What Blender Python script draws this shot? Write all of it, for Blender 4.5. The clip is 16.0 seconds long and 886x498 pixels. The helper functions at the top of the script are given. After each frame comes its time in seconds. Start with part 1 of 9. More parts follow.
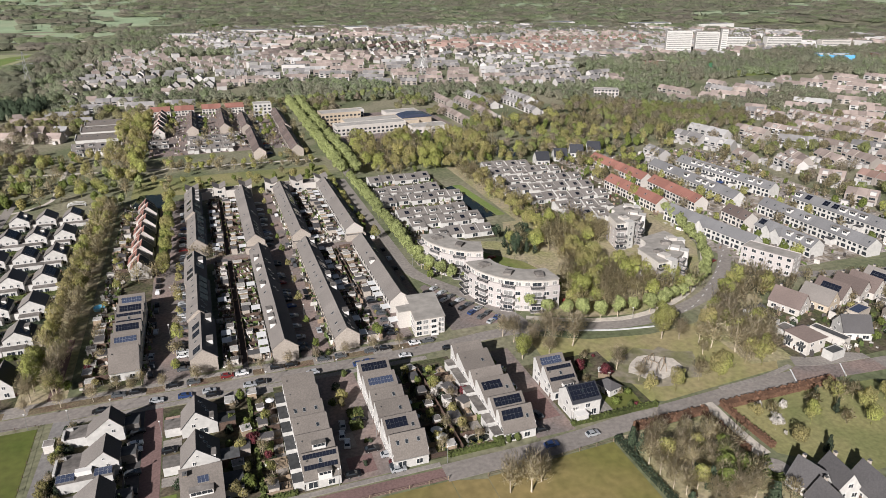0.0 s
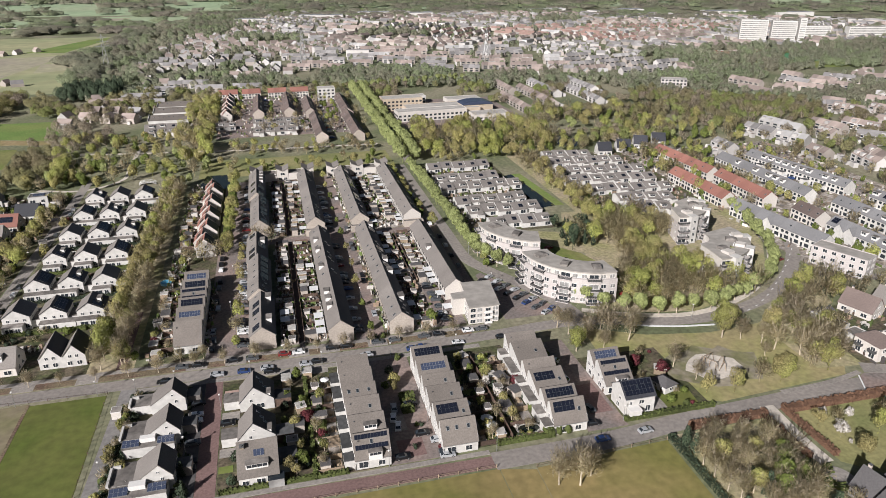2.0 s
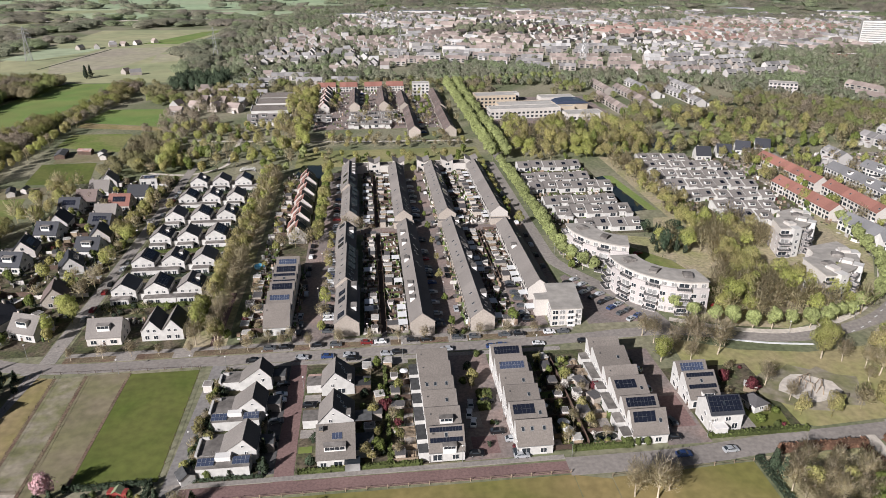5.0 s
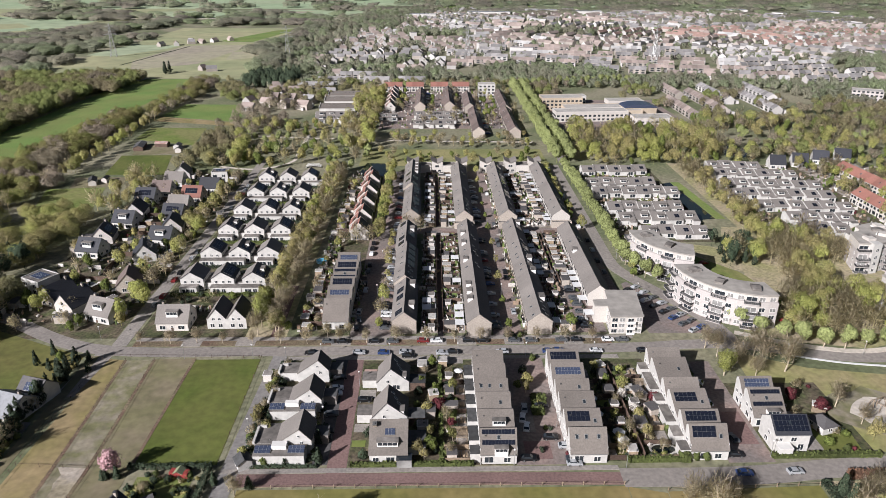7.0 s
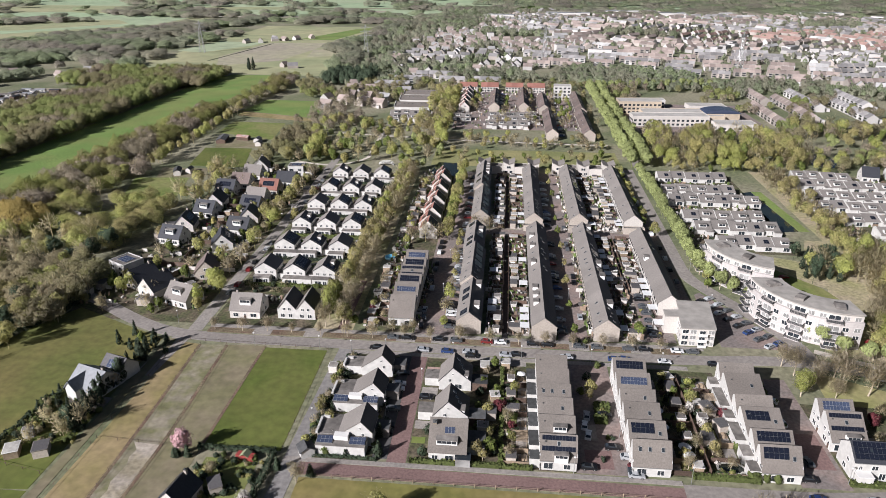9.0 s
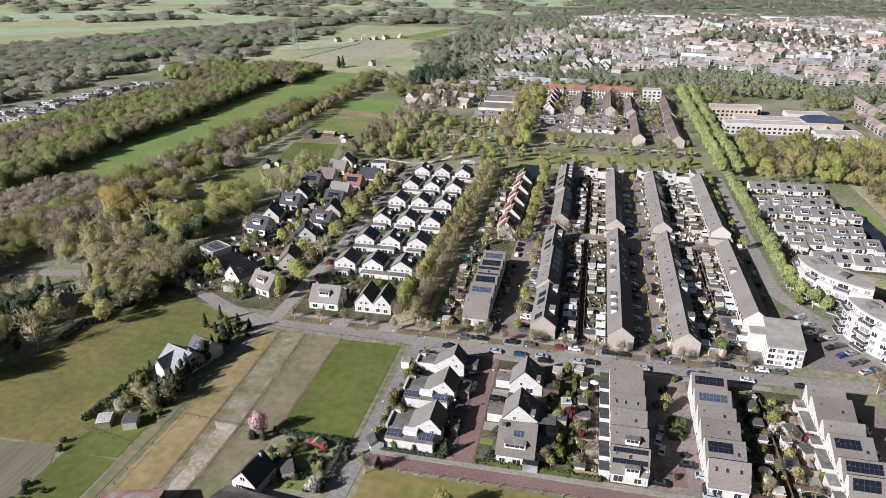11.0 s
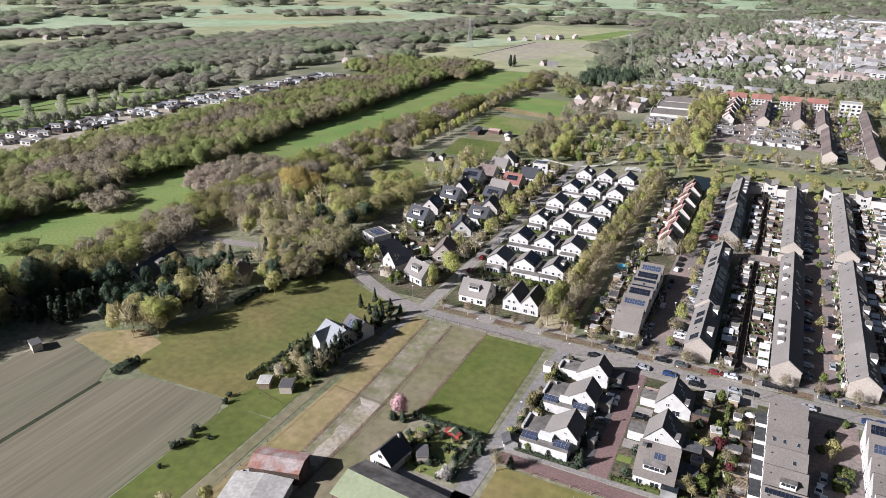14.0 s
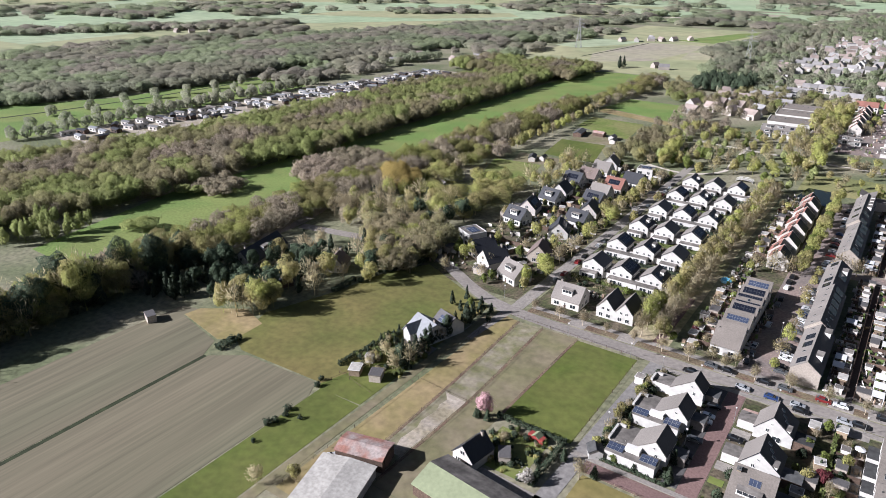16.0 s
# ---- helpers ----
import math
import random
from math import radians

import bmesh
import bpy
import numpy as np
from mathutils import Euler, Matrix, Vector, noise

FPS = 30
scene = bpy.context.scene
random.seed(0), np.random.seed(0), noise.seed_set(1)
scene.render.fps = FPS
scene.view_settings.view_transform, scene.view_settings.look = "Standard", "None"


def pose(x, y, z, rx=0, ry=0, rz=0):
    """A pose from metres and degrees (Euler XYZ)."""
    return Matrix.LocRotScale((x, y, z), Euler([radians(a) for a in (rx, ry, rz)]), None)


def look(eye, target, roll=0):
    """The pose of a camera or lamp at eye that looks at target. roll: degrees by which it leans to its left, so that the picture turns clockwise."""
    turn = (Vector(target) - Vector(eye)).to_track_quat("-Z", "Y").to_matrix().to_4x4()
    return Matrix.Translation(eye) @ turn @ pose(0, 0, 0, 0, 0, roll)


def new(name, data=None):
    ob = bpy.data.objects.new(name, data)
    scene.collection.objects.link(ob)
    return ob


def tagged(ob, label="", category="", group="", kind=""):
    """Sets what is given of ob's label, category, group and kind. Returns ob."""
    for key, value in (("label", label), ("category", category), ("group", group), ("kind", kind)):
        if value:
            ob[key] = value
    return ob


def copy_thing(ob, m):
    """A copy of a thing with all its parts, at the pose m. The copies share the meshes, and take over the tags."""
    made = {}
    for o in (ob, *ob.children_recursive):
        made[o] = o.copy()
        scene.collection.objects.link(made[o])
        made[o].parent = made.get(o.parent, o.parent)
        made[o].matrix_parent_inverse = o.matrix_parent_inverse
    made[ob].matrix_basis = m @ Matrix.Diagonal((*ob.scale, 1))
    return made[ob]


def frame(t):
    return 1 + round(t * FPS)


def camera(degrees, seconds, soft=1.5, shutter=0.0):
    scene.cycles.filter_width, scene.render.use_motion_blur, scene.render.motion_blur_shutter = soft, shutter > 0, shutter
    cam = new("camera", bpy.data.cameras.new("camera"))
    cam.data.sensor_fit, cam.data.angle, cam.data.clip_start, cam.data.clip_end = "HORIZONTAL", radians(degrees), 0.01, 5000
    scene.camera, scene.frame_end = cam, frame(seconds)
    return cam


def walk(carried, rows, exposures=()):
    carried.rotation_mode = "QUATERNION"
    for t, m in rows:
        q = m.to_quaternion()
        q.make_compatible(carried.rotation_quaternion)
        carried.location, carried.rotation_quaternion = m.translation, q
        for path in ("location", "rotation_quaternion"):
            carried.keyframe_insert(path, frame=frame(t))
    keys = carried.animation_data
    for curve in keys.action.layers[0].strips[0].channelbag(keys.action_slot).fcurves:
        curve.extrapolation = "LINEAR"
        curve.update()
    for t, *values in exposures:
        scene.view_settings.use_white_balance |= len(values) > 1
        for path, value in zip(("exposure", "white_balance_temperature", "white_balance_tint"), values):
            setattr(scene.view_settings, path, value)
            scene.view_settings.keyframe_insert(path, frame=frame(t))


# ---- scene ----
cam = camera(66.2, 16.0, soft=0.6)
HEIGHT = 120.0
# seconds, heading to the left, downward tilt, lean
TURN = [
    (0.0, -19.39, 22.3, 0.02), (0.5, -18.14, 22.58, 0.05), (1.0, -16.86, 22.84, 0.05), (1.5, -15.53, 23.1, 0.03),
    (2.0, -14.23, 23.34, 0.01), (2.5, -12.95, 23.54, 0.01), (3.0, -11.66, 23.62, 0.04), (3.5, -10.39, 23.62, 0.04),
    (4.0, -9.06, 23.61, 0.02), (5.25, -5.72, 23.58, -0.03), (6.5, -2.33, 23.54, -0.07), (7.0, -0.96, 23.53, -0.07), (7.5, 0.5, 23.54, -0.09),
    (8.0, 2.08, 23.55, -0.09), (8.5, 3.67, 23.54, -0.1), (9.0, 5.27, 23.52, -0.1), (10.25, 9.62, 23.49, -0.06), (11.5, 14.55, 23.47, -0.03),
    (12.0, 17.06, 23.46, -0.03), (12.5, 19.59, 23.48, -0.02), (13.0, 21.93, 23.49, -0.04), (13.5, 24.18, 23.51, -0.05),
    (14.0, 26.39, 23.54, -0.03), (14.5, 28.56, 23.58, 0.0), (15.0, 30.77, 23.61, 0.0), (15.5, 32.92, 23.63, -0.02),
    (16.0, 35.09, 23.65, -0.05),
]


def aimed(yaw, tilt, lean):
    f = Vector((-math.sin(radians(yaw)) * math.cos(radians(tilt)), math.cos(radians(yaw)) * math.cos(radians(tilt)), -math.sin(radians(tilt))))
    return look((0, 0, HEIGHT), Vector((0, 0, HEIGHT)) + f * 100, -lean)


PYLONS = ((-175, 857), (44, 858), (262, 819), (-399, 887))
walk(cam, [(t, aimed(a, b, c)) for t, a, b, c in TURN], [(0.0, 0.6, 6350, 13), (4.0, 0.66, 6250, 14), (9.0, 0.78, 6100, 15), (12.0, 0.92, 6000, 15), (16.0, 1.05, 5900, 16)])

# ---- light ----
SUN_AZ, SUN_EL = 225.0, 28.0
world = bpy.data.worlds.new("world")
scene.world = world
world.use_nodes = True
sky = world.node_tree.nodes.new("ShaderNodeTexSky")
sky.sky_type, sky.sun_disc = "NISHITA", False
sky.sun_elevation, sky.sun_rotation = radians(SUN_EL), radians(SUN_AZ)
sky.air_density, sky.dust_density = 1.0, 2.0
world.node_tree.links.new(sky.outputs[0], world.node_tree.nodes["Background"].inputs[0])
world.node_tree.nodes["Background"].inputs[1].default_value = 0.021
lamp = bpy.data.lights.new("sun", "SUN")
lamp.energy, lamp.angle, lamp.color = 5.0, radians(0.55), (1.0, 0.975, 0.94)
toward = Vector((math.sin(radians(SUN_AZ)) * math.cos(radians(SUN_EL)), math.cos(radians(SUN_AZ)) * math.cos(radians(SUN_EL)), math.sin(radians(SUN_EL))))
new("sun", lamp).matrix_world = look(toward * 300, (0, 0, 0))

# ---- materials ----
MATS = {}


def mat(name, color, rough=0.85, var=0.25, fine=1.5, coarse=0.06, rand=0.0, island=0.0, color2=None, mix_scale=0.03, metal=0.0, bump=0.0, thin=0.0, spec=0.3, lace=0.0, mesh=2.2):
    """A surface with grain at two scales, and a shift from thing to thing or from clump to clump."""
    if name in MATS:
        return MATS[name]
    m = bpy.data.materials.new(name)
    m.use_nodes = True
    n, l = m.node_tree.nodes, m.node_tree.links
    b = n["Principled BSDF"]
    b.inputs["Roughness"].default_value, b.inputs["Metallic"].default_value = rough, metal
    b.inputs["Specular IOR Level"].default_value = spec
    geo = n.new("ShaderNodeNewGeometry")

    def noise_at(scale, detail=3.0):
        t = n.new("ShaderNodeTexNoise")
        t.inputs["Scale"].default_value, t.inputs["Detail"].default_value = scale, detail
        l.new(geo.outputs["Position"], t.inputs["Vector"])
        return t.outputs["Fac"]

    def ranged(sock, lo, hi, a=0.3, z=0.7):
        r = n.new("ShaderNodeMapRange")
        for k, v in ((1, a), (2, z), (3, lo), (4, hi)):
            r.inputs[k].default_value = v
        l.new(sock, r.inputs[0])
        return r.outputs[0]

    def times(a, c):
        k = n.new("ShaderNodeMath")
        k.operation = "MULTIPLY"
        l.new(a, k.inputs[0])
        l.new(c, k.inputs[1])
        return k.outputs[0]

    value = times(ranged(noise_at(fine), 1 - var, 1 + var), ranged(noise_at(coarse, 4), 1 - 0.7 * var, 1 + 0.7 * var))
    if rand:
        info = n.new("ShaderNodeObjectInfo")
        value = times(value, ranged(info.outputs["Random"], 1 - rand, 1 + rand, 0, 1))
    if island:
        value = times(value, ranged(geo.outputs["Random Per Island"], 1 - island, 1 + island, 0, 1))
    tint = n.new("ShaderNodeMix")
    tint.data_type = "RGBA"
    tint.inputs[6].default_value, tint.inputs[7].default_value = (*color, 1), (*(color2 or color), 1)
    if color2:
        l.new(ranged(noise_at(mix_scale, 5), 0, 1, 0.4, 0.6), tint.inputs[0])
    mul = n.new("ShaderNodeVectorMath")
    mul.operation = "SCALE"
    l.new(tint.outputs[2], mul.inputs[0])
    l.new(value, mul.inputs["Scale"])
    l.new(mul.outputs[0], b.inputs["Base Color"])
    if bump:
        k = n.new("ShaderNodeBump")
        k.inputs["Strength"].default_value, k.inputs["Distance"].default_value = bump, 0.4
        l.new(noise_at(fine * 2), k.inputs["Height"])
        l.new(k.outputs[0], b.inputs["Normal"])
    last = b.outputs[0]
    if thin:
        tr = n.new("ShaderNodeBsdfTranslucent")
        l.new(mul.outputs[0], tr.inputs[0])
        mixer = n.new("ShaderNodeMixShader")
        mixer.inputs[0].default_value = thin
        l.new(b.outputs[0], mixer.inputs[1])
        l.new(tr.outputs[0], mixer.inputs[2])
        last = mixer.outputs[0]
    if lace:
        up = n.new("ShaderNodeVectorMath")
        up.operation = "MULTIPLY"
        up.inputs[1].default_value = (1, 1, 0.55)
        l.new(geo.outputs["Position"], up.inputs[0])
        t = n.new("ShaderNodeTexNoise")
        t.inputs["Scale"].default_value, t.inputs["Detail"].default_value, t.inputs["Roughness"].default_value = mesh, 3.0, 0.65
        l.new(up.outputs[0], t.inputs["Vector"])
        gap = n.new("ShaderNodeBsdfTransparent")
        holes = n.new("ShaderNodeMixShader")
        c = 0.38 + 0.24 * lace
        l.new(ranged(t.outputs["Fac"], 0.0, 1.0, c - 0.03, c + 0.03), holes.inputs[0])
        l.new(gap.outputs[0], holes.inputs[1])
        l.new(last, holes.inputs[2])
        last = holes.outputs[0]
    l.new(last, n["Material Output"].inputs[0])
    MATS[name] = m
    return m


ASPHALT = mat("asphalt", (0.222, 0.198, 0.178), 0.9, 0.18, 0.8, 0.05)
# asphalt darkened in its base colour to stand for house shade
SHADE_TAR = mat("dark_asphalt", (0.085, 0.08, 0.078), 0.9, 0.22, 0.8, 0.08)
LANE = mat("worn_asphalt_lane", (0.195, 0.182, 0.172), 0.9, 0.2, 0.8, 0.06)
PAVING = mat("paving", (0.235, 0.212, 0.19), 0.9, 0.2, 1.2, 0.08)
REDBRICK_ROAD = mat("red_brick_paving", (0.17, 0.108, 0.098), 0.9, 0.2, 1.5, 0.07)
LITTER = mat("leaf_litter", (0.34, 0.285, 0.19), 0.95, 0.3, 0.7, 0.06, color2=(0.21, 0.20, 0.095), mix_scale=0.06)
COURT = mat("court_paving", (0.185, 0.158, 0.145), 0.9, 0.25, 1.0, 0.08, color2=(0.205, 0.155, 0.135), mix_scale=0.08)
GARDEN = mat("garden_ground", (0.095, 0.076, 0.052), 0.95, 0.5, 0.9, 0.12, color2=(0.06, 0.066, 0.028), mix_scale=0.18)
YARD = mat("yard_tiles", (0.33, 0.295, 0.265), 0.95, 0.45, 0.7, 0.2, color2=(0.17, 0.14, 0.105), mix_scale=0.25)
GROUND = mat("ground_cover", (0.13, 0.145, 0.075), 0.95, 0.3, 0.5, 0.02, color2=(0.185, 0.17, 0.115), mix_scale=0.02)
GRASS = mat("lawn", (0.12, 0.155, 0.035), 0.95, 0.18, 0.45, 0.04, color2=(0.165, 0.165, 0.06), mix_scale=0.05)
PASTURE = mat("pasture", (0.078, 0.102, 0.018), 0.95, 0.15, 0.4, 0.05, color2=(0.105, 0.115, 0.028), mix_scale=0.04)
PARK = mat("park_grass", (0.17, 0.18, 0.07), 0.95, 0.2, 0.8, 0.04, color2=(0.22, 0.20, 0.09), mix_scale=0.04)
GLADE = mat("glade_grass", (0.12, 0.185, 0.045), 0.95, 0.18, 0.8, 0.04, color2=(0.155, 0.19, 0.055), mix_scale=0.03)
GRASSLAND = mat("rough_grassland", (0.094, 0.106, 0.026), 0.95, 0.17, 0.4, 0.05, color2=(0.157, 0.128, 0.046), mix_scale=0.018)
# far crops only, lightened so that haze is part of the colour
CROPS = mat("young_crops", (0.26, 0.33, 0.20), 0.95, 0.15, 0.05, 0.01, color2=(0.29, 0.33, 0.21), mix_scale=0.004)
DRY = mat("dry_grass", (0.25, 0.19, 0.10), 0.95, 0.17, 0.4, 0.05, color2=(0.205, 0.17, 0.07), mix_scale=0.07)
MEADOW = mat("meadow", (0.15, 0.14, 0.04), 0.95, 0.16, 0.4, 0.04, color2=(0.215, 0.165, 0.068), mix_scale=0.025)
WORN = mat("worn_ground", (0.185, 0.156, 0.10), 0.95, 0.17, 0.4, 0.08, color2=(0.15, 0.138, 0.072), mix_scale=0.09)
TURF = mat("thin_spring_turf", (0.285, 0.24, 0.125), 0.95, 0.2, 0.5, 0.05, color2=(0.20, 0.20, 0.075), mix_scale=0.05)
SAND = mat("sand", (0.48, 0.43, 0.37), 0.95, 0.15, 0.8, 0.1)
SANDY = mat("worn_sandy_ground", (0.34, 0.295, 0.245), 0.95, 0.25, 0.8, 0.1, color2=(0.25, 0.215, 0.15), mix_scale=0.12)
VERGE = mat("verge_planting", (0.13, 0.085, 0.06), 0.95, 0.35, 1.5, 0.2, color2=(0.15, 0.12, 0.075), mix_scale=0.15)
WHITE = mat("white_render", (0.465, 0.448, 0.42), 0.8, 0.1, 0.8, 0.1, rand=0.05)
CREAM = mat("cream_brick", (0.47, 0.435, 0.395), 0.85, 0.1, 2.0, 0.1, rand=0.1)
BRICK = mat("brown_brick", (0.35, 0.305, 0.26), 0.9, 0.15, 2.0, 0.1, rand=0.2)
YBRICK = mat("yellow_brick", (0.40, 0.33, 0.25), 0.9, 0.15, 2.0, 0.1, rand=0.1)
TILE_PALE = mat("pale_grey_roof_tiles", (0.165, 0.162, 0.163), 0.8, 0.14, 2.5, 0.1, rand=0.1)
TILE_TAUPE = mat("taupe_roof_tiles", (0.15, 0.131, 0.115), 0.85, 0.16, 2.5, 0.12, rand=0.1)
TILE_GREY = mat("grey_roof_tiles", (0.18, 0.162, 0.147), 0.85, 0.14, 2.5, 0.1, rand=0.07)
# real charcoal roofs, and terrace slopes whose shade is put into the colour
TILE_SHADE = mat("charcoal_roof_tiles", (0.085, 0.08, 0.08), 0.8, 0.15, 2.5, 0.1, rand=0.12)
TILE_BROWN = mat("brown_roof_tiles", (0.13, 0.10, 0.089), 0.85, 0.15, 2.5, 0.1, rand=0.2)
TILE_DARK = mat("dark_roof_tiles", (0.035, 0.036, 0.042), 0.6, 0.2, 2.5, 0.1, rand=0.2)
TILE_RED = mat("red_roof_tiles", (0.225, 0.105, 0.082), 0.85, 0.15, 2.5, 0.1, rand=0.15)
FELT = mat("roofing_felt", (0.185, 0.168, 0.152), 0.9, 0.28, 0.7, 0.15, rand=0.2, color2=(0.12, 0.108, 0.098), mix_scale=0.2)
ROOF_SLAB = mat("pale_roof_gravel", (0.29, 0.268, 0.24), 0.9, 0.15, 0.4, 0.15)
FELT_DARK = mat("dark_roofing_felt", (0.06, 0.06, 0.06), 0.85, 0.3, 0.7, 0.1, rand=0.4)
FRAME = mat("window_frame_paint", (0.62, 0.60, 0.57), 0.5, 0.05)
GLASS = mat("window_glass", (0.025, 0.03, 0.035), 0.08, 0.1, spec=0.6)
# glass with a paler base colour; nothing hangs behind it
PALE_GLASS = mat("curtained_window_glass", (0.22, 0.215, 0.205), 0.12, 0.3, 0.35, 0.2, spec=0.6)
PANEL = mat("solar_glass", (0.010, 0.012, 0.02), 0.15, 0.15, spec=0.6)
PANEL_BLUE = mat("blue_solar_glass", (0.045, 0.056, 0.09), 0.2, 0.15, spec=0.6)
METAL = mat("grey_metal", (0.35, 0.35, 0.34), 0.45, 0.1, metal=0.6)
WOOD_DARK = mat("dark_wood", (0.09, 0.06, 0.045), 0.85, 0.3, 2.0, 0.2, rand=0.4)
WOOD = mat("weathered_wood", (0.25, 0.19, 0.13), 0.85, 0.2, 2.0, 0.2, rand=0.3)
ZINC = mat("pale_zinc_sheet", (0.21, 0.215, 0.225), 0.55, 0.12, 1.0, 0.2)
RUST = mat("rusty_sheeting", (0.33, 0.275, 0.255), 0.75, 0.2, 1.5, 0.3, color2=(0.27, 0.135, 0.105), mix_scale=0.22)
GREEN_SHEET = mat("green_sheeting", (0.225, 0.25, 0.15), 0.6, 0.1, 1.0, 0.2)
ASBESTOS = mat("fibre_cement", (0.36, 0.34, 0.31), 0.85, 0.2, 1.0, 0.15)
BARK = mat("bark", (0.40, 0.335, 0.25), 0.95, 0.25, 2.0, 0.3, rand=0.2)
WATER = mat("water", (0.012, 0.016, 0.012), 0.06, 0.2, spec=0.5)
RUBBER = mat("tyre_rubber", (0.02, 0.02, 0.02), 0.8, 0.1)
PINK_BRICK = mat("pale_pink_brick", (0.41, 0.375, 0.355), 0.85, 0.1, 2.0, 0.1)
PLASTIC_W = mat("white_sheet", (0.62, 0.62, 0.61), 0.5, 0.05)

LEAVES = {
    "budding": mat("budding_twigs", (0.288, 0.25, 0.112), 0.9, 0.24, 2.0, 0.05, bump=0.3, lace=0.58, mesh=2.8, rand=0.25, island=0.14, thin=0.42, color2=(0.30, 0.315, 0.095), mix_scale=0.06),
    "bare": mat("bare_twigs", (0.50, 0.42, 0.28), 0.9, 0.32, 2.0, 0.05, bump=0.0, rand=0.2, island=0.14, thin=0.58, color2=(0.46, 0.40, 0.245), mix_scale=0.05),
    "green": mat("fresh_leaves", (0.15, 0.182, 0.045), 0.85, 0.24, 2.0, 0.05, bump=0.3, lace=0.4, rand=0.2, island=0.15, thin=0.35),
    "lime": mat("lime_leaves", (0.285, 0.315, 0.125), 0.85, 0.24, 2.0, 0.05, bump=0.3, lace=0.35, rand=0.12, island=0.14, thin=0.35),
    "pine": mat("pine_needles", (0.055, 0.08, 0.045), 0.9, 0.24, 2.0, 0.05, bump=0.3, lace=0.5, mesh=2.6, rand=0.2, island=0.18, thin=0.15),
    "conifer": mat("needles", (0.038, 0.053, 0.03), 0.9, 0.24, 2.0, 0.05, bump=0.3, lace=0.4, rand=0.3, island=0.16, thin=0.1),
    "gold": mat("golden_buds", (0.28, 0.25, 0.095), 0.9, 0.24, 2.0, 0.05, bump=0.3, lace=0.5, rand=0.15, island=0.15, thin=0.3),
    "red": mat("red_leaves", (0.12, 0.03, 0.035), 0.85, 0.24, 2.0, 0.05, bump=0.3, lace=0.45, rand=0.2, island=0.15, thin=0.3),
    "blossom": mat("white_blossom", (0.56, 0.52, 0.47), 0.85, 0.24, 2.0, 0.05, bump=0.3, lace=0.6, island=0.18, thin=0.3),
    "pink": mat("pink_blossom", (0.52, 0.33, 0.34), 0.85, 0.24, 2.0, 0.05, bump=0.3, lace=0.5, island=0.14, thin=0.3),
    "hedge": mat("hedge_leaves", (0.092, 0.112, 0.033), 0.9, 0.32, 2.2, 0.1, bump=0.5, rand=0.3, island=0.15, thin=0.2),
    "beech": mat("copper_hedge_leaves", (0.175, 0.098, 0.062), 0.9, 0.32, 2.2, 0.1, bump=0.5, island=0.15, thin=0.2),
}
WOODS = mat("wood_canopy", (0.28, 0.265, 0.125), 0.9, 0.22, 1.1, 0.03, bump=0.2, lace=0.5, mesh=2.2, island=0.13, color2=(0.275, 0.235, 0.14), mix_scale=0.035, thin=0.45)
WOODS_GREEN = mat("green_wood_canopy", (0.27, 0.31, 0.105), 0.9, 0.22, 1.1, 0.03, bump=0.2, lace=0.45, mesh=2.2, island=0.13, color2=(0.25, 0.26, 0.10), mix_scale=0.035, thin=0.45)
# far canopies: distance haze is put into these paler, bluer base colours
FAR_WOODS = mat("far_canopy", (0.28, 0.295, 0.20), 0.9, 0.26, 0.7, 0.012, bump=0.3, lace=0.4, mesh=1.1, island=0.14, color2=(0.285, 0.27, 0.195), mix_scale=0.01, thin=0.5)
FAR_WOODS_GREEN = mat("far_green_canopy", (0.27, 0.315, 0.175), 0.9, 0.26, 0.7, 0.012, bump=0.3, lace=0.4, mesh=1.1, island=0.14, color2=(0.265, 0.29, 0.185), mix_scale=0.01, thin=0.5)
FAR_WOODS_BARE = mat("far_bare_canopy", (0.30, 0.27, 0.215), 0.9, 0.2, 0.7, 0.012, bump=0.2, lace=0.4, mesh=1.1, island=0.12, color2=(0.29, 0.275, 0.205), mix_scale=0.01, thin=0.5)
WOODS_GREY = mat("grey_wood_canopy", (0.325, 0.265, 0.20), 0.9, 0.32, 1.1, 0.03, bump=0.2, lace=0.6, mesh=1.8, island=0.13, color2=(0.29, 0.25, 0.17), mix_scale=0.02, thin=0.4)

# ---- building helpers ----
rng = np.random.default_rng(7)


def mesh_of(name, bm, *materials):
    me = bpy.data.meshes.new(name)
    bmesh.ops.recalc_face_normals(bm, faces=bm.faces)
    bm.to_mesh(me)
    bm.free()
    for m in materials:
        me.materials.append(m)
    return me


def part(name, data, parent, label="", m=None):
    ob = new(name, data)
    ob.parent = parent
    if m is not None:
        ob.matrix_basis = m
    if label:
        ob["label"] = label
    return ob


def box(bm, x0, x1, y0, y1, z0, z1, mi=0):
    v = [bm.verts.new(p) for p in ((x0, y0, z0), (x1, y0, z0), (x1, y1, z0), (x0, y1, z0), (x0, y0, z1), (x1, y0, z1), (x1, y1, z1), (x0, y1, z1))]
    for f in ((3, 2, 1, 0), (4, 5, 6, 7), (0, 1, 5, 4), (1, 2, 6, 5), (2, 3, 7, 6), (3, 0, 4, 7)):
        bm.faces.new([v[i] for i in f]).material_index = mi


def prism(bm, profile, y0, y1, mi=0):
    """A profile in x and z, drawn out along y."""
    a = [bm.verts.new((x, y0, z)) for x, z in profile]
    b = [bm.verts.new((x, y1, z)) for x, z in profile]
    k = len(profile)
    bm.faces.new(a).material_index = mi
    bm.faces.new(b[::-1]).material_index = mi
    for i in range(k):
        bm.faces.new((a[i], b[i], b[(i + 1) % k], a[(i + 1) % k])).material_index = mi


